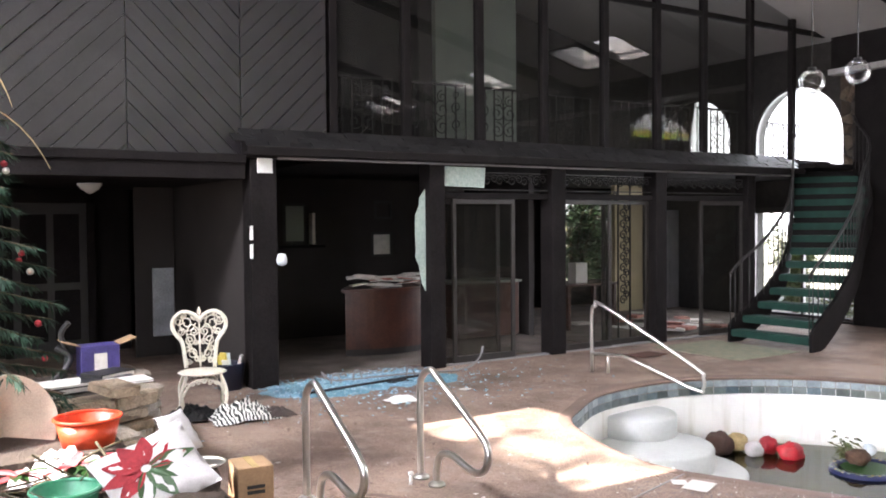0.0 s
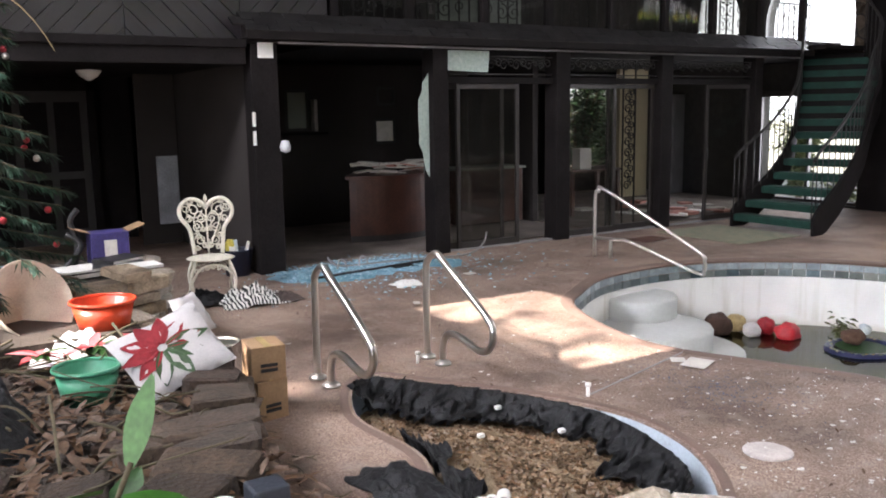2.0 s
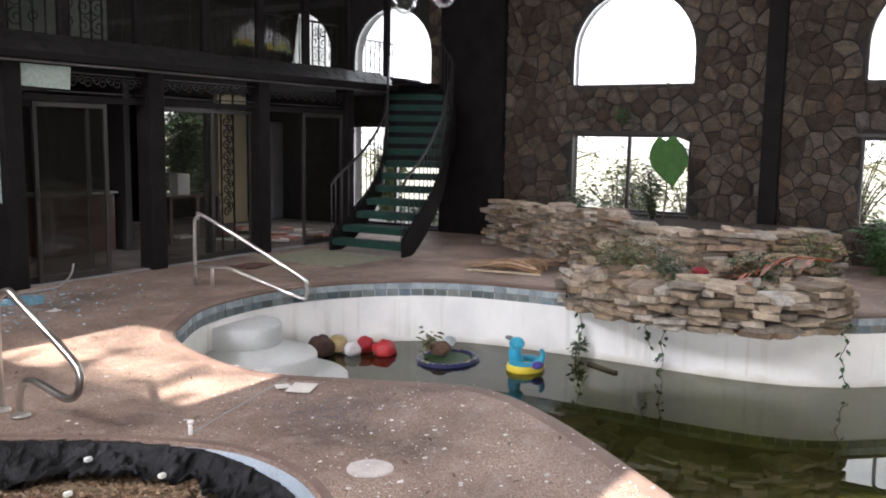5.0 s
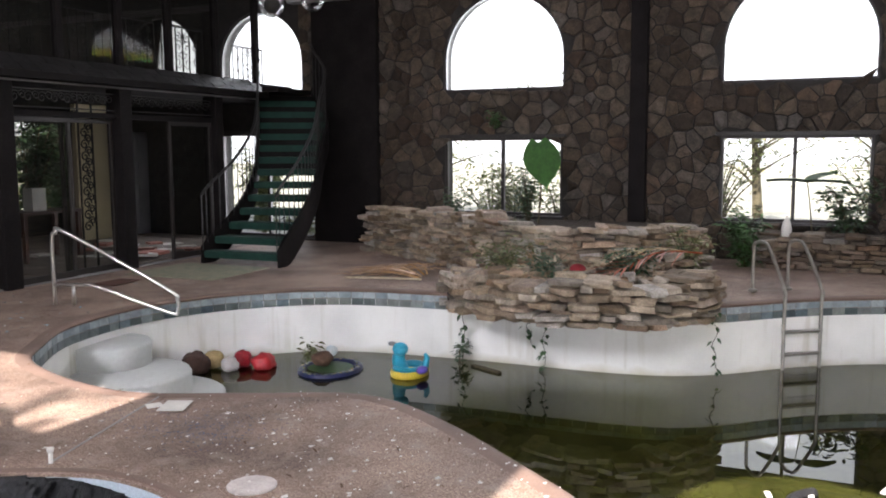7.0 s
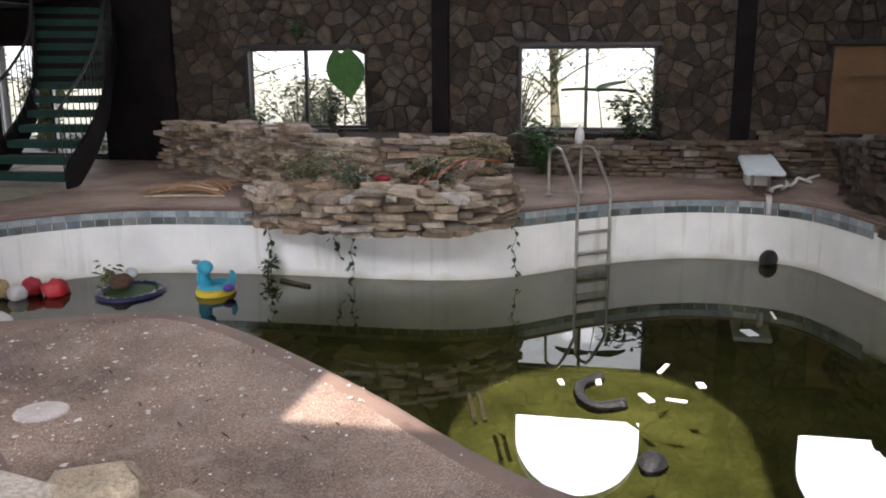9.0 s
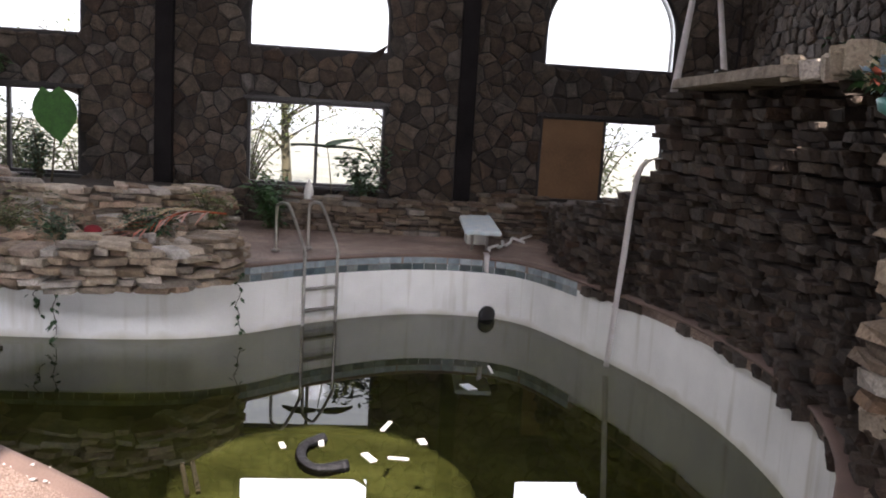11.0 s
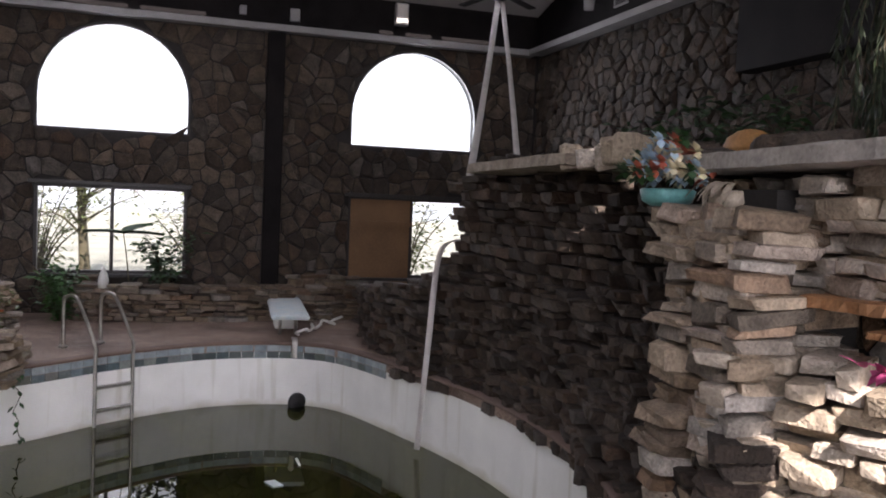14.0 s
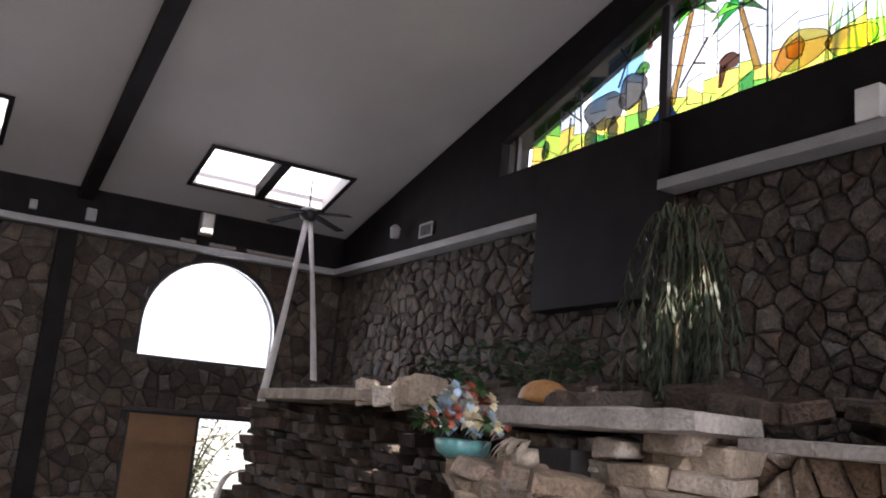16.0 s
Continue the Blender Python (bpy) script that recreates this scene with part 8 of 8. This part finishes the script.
# books, carton and electronics on the far planter
for k, (x, y, a, b, h, yaw, m_) in enumerate(((2.02, 6.95, 0.24, 0.17, 0.045, 15, DARKWOOD), (2.04, 6.97, 0.22, 0.16, 0.05, 8, PAPER), (1.75, 6.6, 0.22, 0.16, 0.04, 25, DESK), (2.38, 6.95, 0.19, 0.13, 0.035, -10, BLACKPAINT), (2.42, 7.1, 0.17, 0.12, 0.05, 30, BLACKPAINT), (2.5, 6.75, 0.15, 0.11, 0.02, 5, WHITE))):
    bkx = empty("book", "large closed book lying on the planter", "book", "books on the planter", at=(x, y, 0.535 + 0.012 * k))
    bkx.rotation_euler = (0, 0, radians(yaw))
    boxes("cover", [(-a, a, -b, b, 0, 0.006), (-a, a, -b, b, h - 0.006, h), (-a, -a + 0.008, -b, b, 0.006, h - 0.006)], m_, bkx)
    boxes("pages", [(-a + 0.009, a - 0.01, -b + 0.008, b - 0.008, 0.0065, h - 0.0065)], PAPER, bkx)
VIO = material("violet_box", (0.05, 0.04, 0.15), 0.5, scale=9, vary=0.3)
vb = empty("open_carton", "violet printed carton with open brown flaps", "box", at=(2.42, 7.5, 0.54))
carton = boxes("carton", [(-0.15, 0.15, -0.12, 0.12, 0, 0.26)], VIO, vb, 0.004)
for s in (-1, 1):
    bm = bmesh.new()
    bar(bm, (s * 0.15, 0, 0.262), (s * 0.29, 0, 0.31), 0.22, 0.005)
    part("flap", bm, CARD, carton)
boxes("label", [(-0.05, 0.05, -0.124, -0.121, 0.06, 0.2)], PAPER, carton)
bm = bmesh.new()
tube(bm, smooth_line([(2.15, 7.5, 0.53), (2.18, 7.5, 0.75), (2.14, 7.52, 0.9), (2.2, 7.5, 1.0)], 5), 0.022, 6)
tube(bm, smooth_line([(2.05, 7.4, 0.53), (2.2, 7.45, 0.7), (2.1, 7.5, 0.8)], 5), 0.025, 6)
whole("dark_gadget", bm, BLACKPAINT, "tangle of dark electrical parts on the planter", "gadget")
# ---- broad leaves close by ----
near_plant = empty("broadleaf_plant", "young plant with broad glossy green leaves", "plant", at=(1.3, 2.25, 0.36))
bm = bmesh.new()
tube(bm, smooth_line([(0, 0, 0), (0.05, 0.02, 0.25), (0.14, 0.05, 0.44)], 5), 0.008, 6)
part("stem", bm, STALK, near_plant)
for base, way, ln, wd in (((0.14, 0.08, 0.42), (0.28, 0.05, 1.0), 0.27, 0.1), ((0.05, 0.0, 0.4), (-0.9, -0.1, 0.12), 0.3, 0.09), ((0.1, 0.0, 0.36), (0.9, -0.35, -0.15), 0.27, 0.1), ((0.05, 0.0, 0.3), (-0.3, -0.8, -0.1), 0.24, 0.09), ((0.1, 0.05, 0.3), (0.8, 0.5, 0.0), 0.25, 0.1)):
    bm = bmesh.new()
    blade(bm, base, way, ln, wd, 0.35, 8, 0.4)
    part("leaf", bm, BRIGHT, near_plant)
np2 = empty("broadleaf_plant", "low plant with dull broad green leaves", "plant", at=(1.45, 2.75, 0.38))
for k in range(7):
    bm = bmesh.new()
    blade(bm, (0, 0, 0.02), rand_way(rng, 0.35), 0.3, 0.12, 0.6, 7, 0)
    part("leaf", bm, LEAFM, np2)
# tall pot palm with dry drooping fronds
palm = empty("dry_palm", "tall potted palm with dry drooping straw fronds", "palm", at=(0.98, 3.15, 0.38))
bm = bmesh.new()
tube(bm, smooth_line([(0, 0, 0), (0.02, 0.02, 1.0), (0.08, -0.05, 2.02)], 6), 0.022, 8, r_end=0.012)
part("stem", bm, STALK, palm)
for k, (a, ln, d) in enumerate(((0.1, 0.5, 2.6), (-0.25, 0.45, 3.2), (0.5, 0.42, 2.4), (-0.6, 0.5, 3.0), (2.2, 0.5, 2.4), (3.6, 0.5, 2.6), (0.25, 0.36, 3.6), (-0.05, 0.62, 2.2))):
    bm = bmesh.new()
    blade(bm, (0.08, -0.05, 2.0 - 0.03 * k), (math.cos(a), math.sin(a), 0.75), ln * 0.8, 0.03, d, 9)
    part("frond", bm, STRAW, palm)

# ---- artificial fir ----
fir = empty("artificial_fir", "unlit artificial Christmas tree with baubles, leaning on the planter", "tree", at=(1.36, 5.95, 0.52))
NEEDLE = material("dark_fir_needles", (0.018, 0.055, 0.030), 0.6, scale=12, vary=0.4, random_tone=0.4)
bm = bmesh.new()
tube(bm, [(0, 0, 0), (0, 0, 2.6)], 0.025, 8, r_end=0.01)
part("trunk", bm, STALK, fir)
rng = random.Random(99)
lv, br = bmesh.new(), bmesh.new()
for k in range(90):
    z = 0.25 + 2.3 * (k / 90)
    reach = 0.68 * (1 - z / 2.85) * rng.uniform(0.75, 1.15) + 0.05
    a = k * 2.4
    d = Vector((math.cos(a), math.sin(a), -0.25))
    tip = Vector((0, 0, z)) + d * reach
    tube(br, [(0, 0, z), tip], 0.006, 4)
    m_ = max(4, int(reach * 26))
    for j in range(m_):
        p = Vector((0, 0, z)).lerp(tip, 0.25 + 0.75 * j / m_)
        for q in range(9):
            blade(lv, p, d + Vector((rng.uniform(-1, 1), rng.uniform(-1, 1), rng.uniform(-0.8, 0.6))) * 0.8, rng.uniform(0.06, 0.11), 0.012, 0.5, 2)
part("branches", br, STALK, fir)
tagged(part("needles", lv, NEEDLE, fir), kind="stuff")
for k in range(16):
    z = rng.uniform(0.4, 2.2)
    r = 0.62 * (1 - z / 2.85)
    a = rng.uniform(-2.0, 0.6)
    bm = bmesh.new()
    bmesh.ops.create_icosphere(bm, subdivisions=2, radius=0.022, matrix=Matrix.Translation((r * math.cos(a), r * math.sin(a), z - 0.1)))
    part("bauble", bm, rng.choice((CRIM, STEEL, CRIM)), fir)

# ---- afloat in the pool ----
AQUA = material("aqua_vinyl", (0.03, 0.36, 0.52), 0.35, scale=9, vary=0.15)
YELL = material("yellow_vinyl", (0.70, 0.52, 0.05), 0.35, scale=9, vary=0.15)
BLUEV = material("dark_blue_vinyl", (0.013, 0.018, 0.07), 0.35, scale=9, vary=0.2)
PURP = material("purple_vinyl", (0.10, 0.06, 0.35), 0.35, scale=9, vary=0.2)


def ring(bm, c, r0, r1, squash=1.0, n=30, m=10):
    g = []
    for i in range(n):
        a = i * math.tau / n
        g.append([bm.verts.new((c[0] + (r0 + r1 * math.cos(b)) * math.cos(a), c[1] + (r0 + r1 * math.cos(b)) * math.sin(a) * squash, c[2] + r1 * math.sin(b))) for b in (j * math.tau / m for j in range(m))])
    for i in range(n):
        for j in range(m):
            bm.faces.new((g[i - 1][j - 1], g[i - 1][j], g[i][j], g[i][j - 1])).smooth = True


def ball(bm, c, rx, ry, rz):
    bmesh.ops.create_uvsphere(bm, u_segments=22, v_segments=14, radius=1.0, matrix=Matrix.Translation(c) @ Matrix.Diagonal((rx, ry, rz, 1)))
    for f in bm.faces:
        f.smooth = True


def lump(name, c, rx, ry, rz, mat, label, category, seed, group=""):
    bm = bmesh.new()
    ball(bm, (0, 0, 0), rx, ry, rz)
    for v in bm.verts:
        v.co *= 1 + 0.3 * noise.noise(Vector(v.co) * 11 + Vector((seed, 0, 0))) + 0.12 * noise.noise(Vector(v.co) * 28 + Vector((0, seed, 0)))
    ob = whole(name, bm, mat, label, category, group)
    ob.location = c
    return ob


toy = empty("pool_float", "blue and yellow animal-headed inflatable ring afloat", "pool float", at=(9.46, 4.05, WATER))
toy.scale = (0.86, 0.86, 0.86)
bm = bmesh.new()
ring(bm, (0, 0, 0.03), 0.23, 0.065, 0.8)
part("lower_ring", bm, YELL, toy)
bm = bmesh.new()
ring(bm, (0, 0, 0.085), 0.21, 0.05, 0.8)
part("upper_ring", bm, AQUA, toy)
bm = bmesh.new()
tube(bm, smooth_line([(-0.04, 0.1, 0.06), (-0.07, 0.12, 0.2), (-0.08, 0.1, 0.28)], 4), 0.1, 12, r_end=0.07)
ball(bm, (-0.1, 0.08, 0.34), 0.1, 0.1, 0.085)
ball(bm, (-0.16, 0.03, 0.32), 0.05, 0.06, 0.045)
head = part("head", bm, AQUA, toy, "aqua inflatable animal head")
bm = bmesh.new()
ball(bm, (-0.1, 0.19, 0.4), 0.03, 0.06, 0.03)
part("ear", bm, TRIM, head)
bm = bmesh.new()
tube(bm, smooth_line([(0.02, -0.2, 0.12), (0.04, -0.22, 0.22), (0.02, -0.2, 0.28)], 4), 0.05, 10, r_end=0.02)
part("tail", bm, AQUA, toy)
bm = bmesh.new()
ball(bm, (-0.1, -0.22, 0.1), 0.1, 0.07, 0.05)
part("patch", bm, PURP, toy)
mat_ = empty("pool_lounger", "half-sunk dark blue dotted pool ring with leaves on it", "pool float", at=(9.3, 4.95, WATER))
bm = bmesh.new()
ring(bm, (0, 0, -0.005), 0.36, 0.05, 0.85)
part("tube", bm, BLUEV, mat_)
rng = random.Random(5)
for k in range(60):
    a = k * math.tau / 60
    bm = bmesh.new()
    ball(bm, (0.36 * math.cos(a) + 0.03 * rng.uniform(-1, 1), 0.306 * math.sin(a) + 0.03 * rng.uniform(-1, 1), 0.042), 0.017, 0.015, 0.006)
    part("dot", bm, rng.choice((STRAW, PALE, OLIVE)), mat_)
bm = bmesh.new()
pane_of(bm, blob(0, 0, 0.26, 0.26, 20, 0.02, 2), lambda u, v, w: Vector((u, v, 0.03)), 0)
part("sheet", bm, LEAFM, mat_)
lump("brown_plush", (9.3, 5.05, WATER + 0.12), 0.13, 0.11, 0.08, material("brown_plush_fur", (0.10, 0.055, 0.035), 0.95, scale=20, vary=0.3, bump=0.8), "soaked brown soft toy on the pool ring", "soft toy", 1)
bush("water_weed", (9.55, 5.35, WATER), 0.24, 0.22, 90, 0.09, OLIVE, 201, "clump of leaves floating in the pool", "weeds", stems=6)
bush("water_weed", (10.1, 3.72, WATER), 0.14, 0.3, 50, 0.09, LEAFM, 202, "leafy twig floating by the pool wall", "weeds", stems=4)
lump("red_plush", (9.1, 5.7, WATER + 0.05), 0.17, 0.12, 0.11, material("red_satin", (0.42, 0.012, 0.02), 0.45, scale=12, vary=0.25), "shiny red soft toy floating in the pool", "soft toy", 3)
lump("red_plush", (9.05, 5.95, WATER + 0.08), 0.12, 0.1, 0.1, material("red_satin_dark", (0.30, 0.01, 0.02), 0.5, scale=12, vary=0.25), "shiny red soft toy floating in the pool", "soft toy", 4)
lump("cream_plush", (8.85, 5.98, WATER + 0.06), 0.1, 0.1, 0.08, LINEN, "sodden cream soft toy in the pool", "soft toy", 5)
lump("tan_ball", (8.85, 6.2, WATER + 0.1), 0.11, 0.11, 0.1, STRAW, "round tan soft toy by the pool steps", "soft toy", 6)
lump("brown_plush", (8.6, 6.25, -0.68), 0.17, 0.14, 0.14, material("dark_brown_fur", (0.055, 0.028, 0.02), 0.95, scale=20, vary=0.3, bump=0.8), "dark brown soft toy slumped on the pool step", "soft toy", 7)
lump("white_float", (7.9, 4.9, WATER + 0.012), 0.1, 0.07, 0.018, WHITE, "flat white scrap floating in the pool", "scrap", 8)
bm = bmesh.new()
bar(bm, (10.05, 3.55, WATER + 0.01), (9.85, 3.15, WATER + 0.01), 0.05, 0.03)
whole("floating_stick", bm, STALK, "dark stick floating by the pool wall", "stick")
lump("blue_ball", (9.65, 5.15, WATER + 0.12), 0.06, 0.06, 0.06, BLUEW, "small pale blue ball among floating leaves", "ball", 9)
# debris on and under the water at the deep end
for k, (x, y, a, b, yaw) in enumerate(((7.6, -0.76, 0.05, 0.03, 10), (7.92, -0.5, 0.11, 0.018, -20), (7.55, 0.0, 0.07, 0.02, 5), (7.27, -0.35, 0.08, 0.028, 25), (7.26, -0.56, 0.075, 0.015, 80), (7.48, 0.28, 0.05, 0.02, 15), (9.0, -1.3, 0.09, 0.05, 20), (9.6, -1.6, 0.12, 0.012, 0))):
    bm = bmesh.new()
    box(bm, -a, a, -b, b, 0, 0.012, 0.004)
    ob = whole("floating_scrap", bm, BLUEW if k == 6 else WHITE, "pale scrap floating on the green water", "scrap", "floating scraps")
    ob.matrix_basis = pose(x, y, WATER - 0.002, 0, 0, yaw)
bm = bmesh.new()
tube(bm, smooth_line([(7.64, -0.02, WATER), (7.5, 0.12, WATER - 0.02), (7.25, 0.12, WATER - 0.03), (7.08, 0.0, WATER - 0.02), (7.13, -0.2, WATER)], 6), 0.045, 10)
whole("black_tube", bm, LINER, "curved black foam tube floating in the pool", "tube")
lump("black_bag", (6.2, -0.36, WATER), 0.1, 0.09, 0.07, LINER, "black lump floating in the pool", "bag", 12)
for x in (6.95, 7.0):
    bm = bmesh.new()
    bar(bm, (x + 0.18, 0.93 - 1.2 * (x - 6.95), WATER - 0.01), (x - 0.33, 0.8 - 1.2 * (x - 6.95), WATER - 0.01), 0.03, 0.02)
    whole("floating_stick", bm, STALK, "dark stick floating in the green water", "stick", "floating sticks")
# red bow and a white cap on the rocks
bow = empty("red_bow", "small red and white cloth bow on the rocks", "bow", at=(10.3, 2.42, 0.36))
bm = bmesh.new()
ball(bm, (0, 0, 0), 0.07, 0.09, 0.06)
part("knot", bm, CRIM, bow)
bm = bmesh.new()
for s in (-1, 1):
    blade(bm, (0, 0, 0), (-0.4, s, -0.3), 0.2, 0.08, 0.6, 5)
part("tails", bm, LINEN, bow)
bm = bmesh.new()
lathe(bm, [(0.06, 0.0), (0.07, 0.1), (0.05, 0.2), (0.025, 0.24), (0.025, 0.28)], (13.85, 0.45, 0.45), 14)
whole("white_bottle", bm, WHITE, "white plastic jug standing on the stone planter", "jug")

# ---- stones of the walls ----
stone_facing(wall_east, (YS, 8.8, 0.0, 4.24), [offset_hole for offset_hole in EAST_HOLES], lambda u, v, w: Vector((XE + 0.06 - w, u, v)), 0.235, 5, (0.5, 2.0))
stone_facing(wall_south, (2.0, XE, 1.6, 4.24), [], lambda u, v, w: Vector((u, YS - 0.06 + w, v)), 0.2, 6, (6.5, 3.0))
stone_facing(fall, (1.55, 5.0, 0.85, 1.97), [], lambda u, v, w: Vector((u, -3.71 + w, v)), 0.135, 7, (3.4, 1.5), mat=LEDGE, stretch=0.62, depth=(0.015, 0.05))
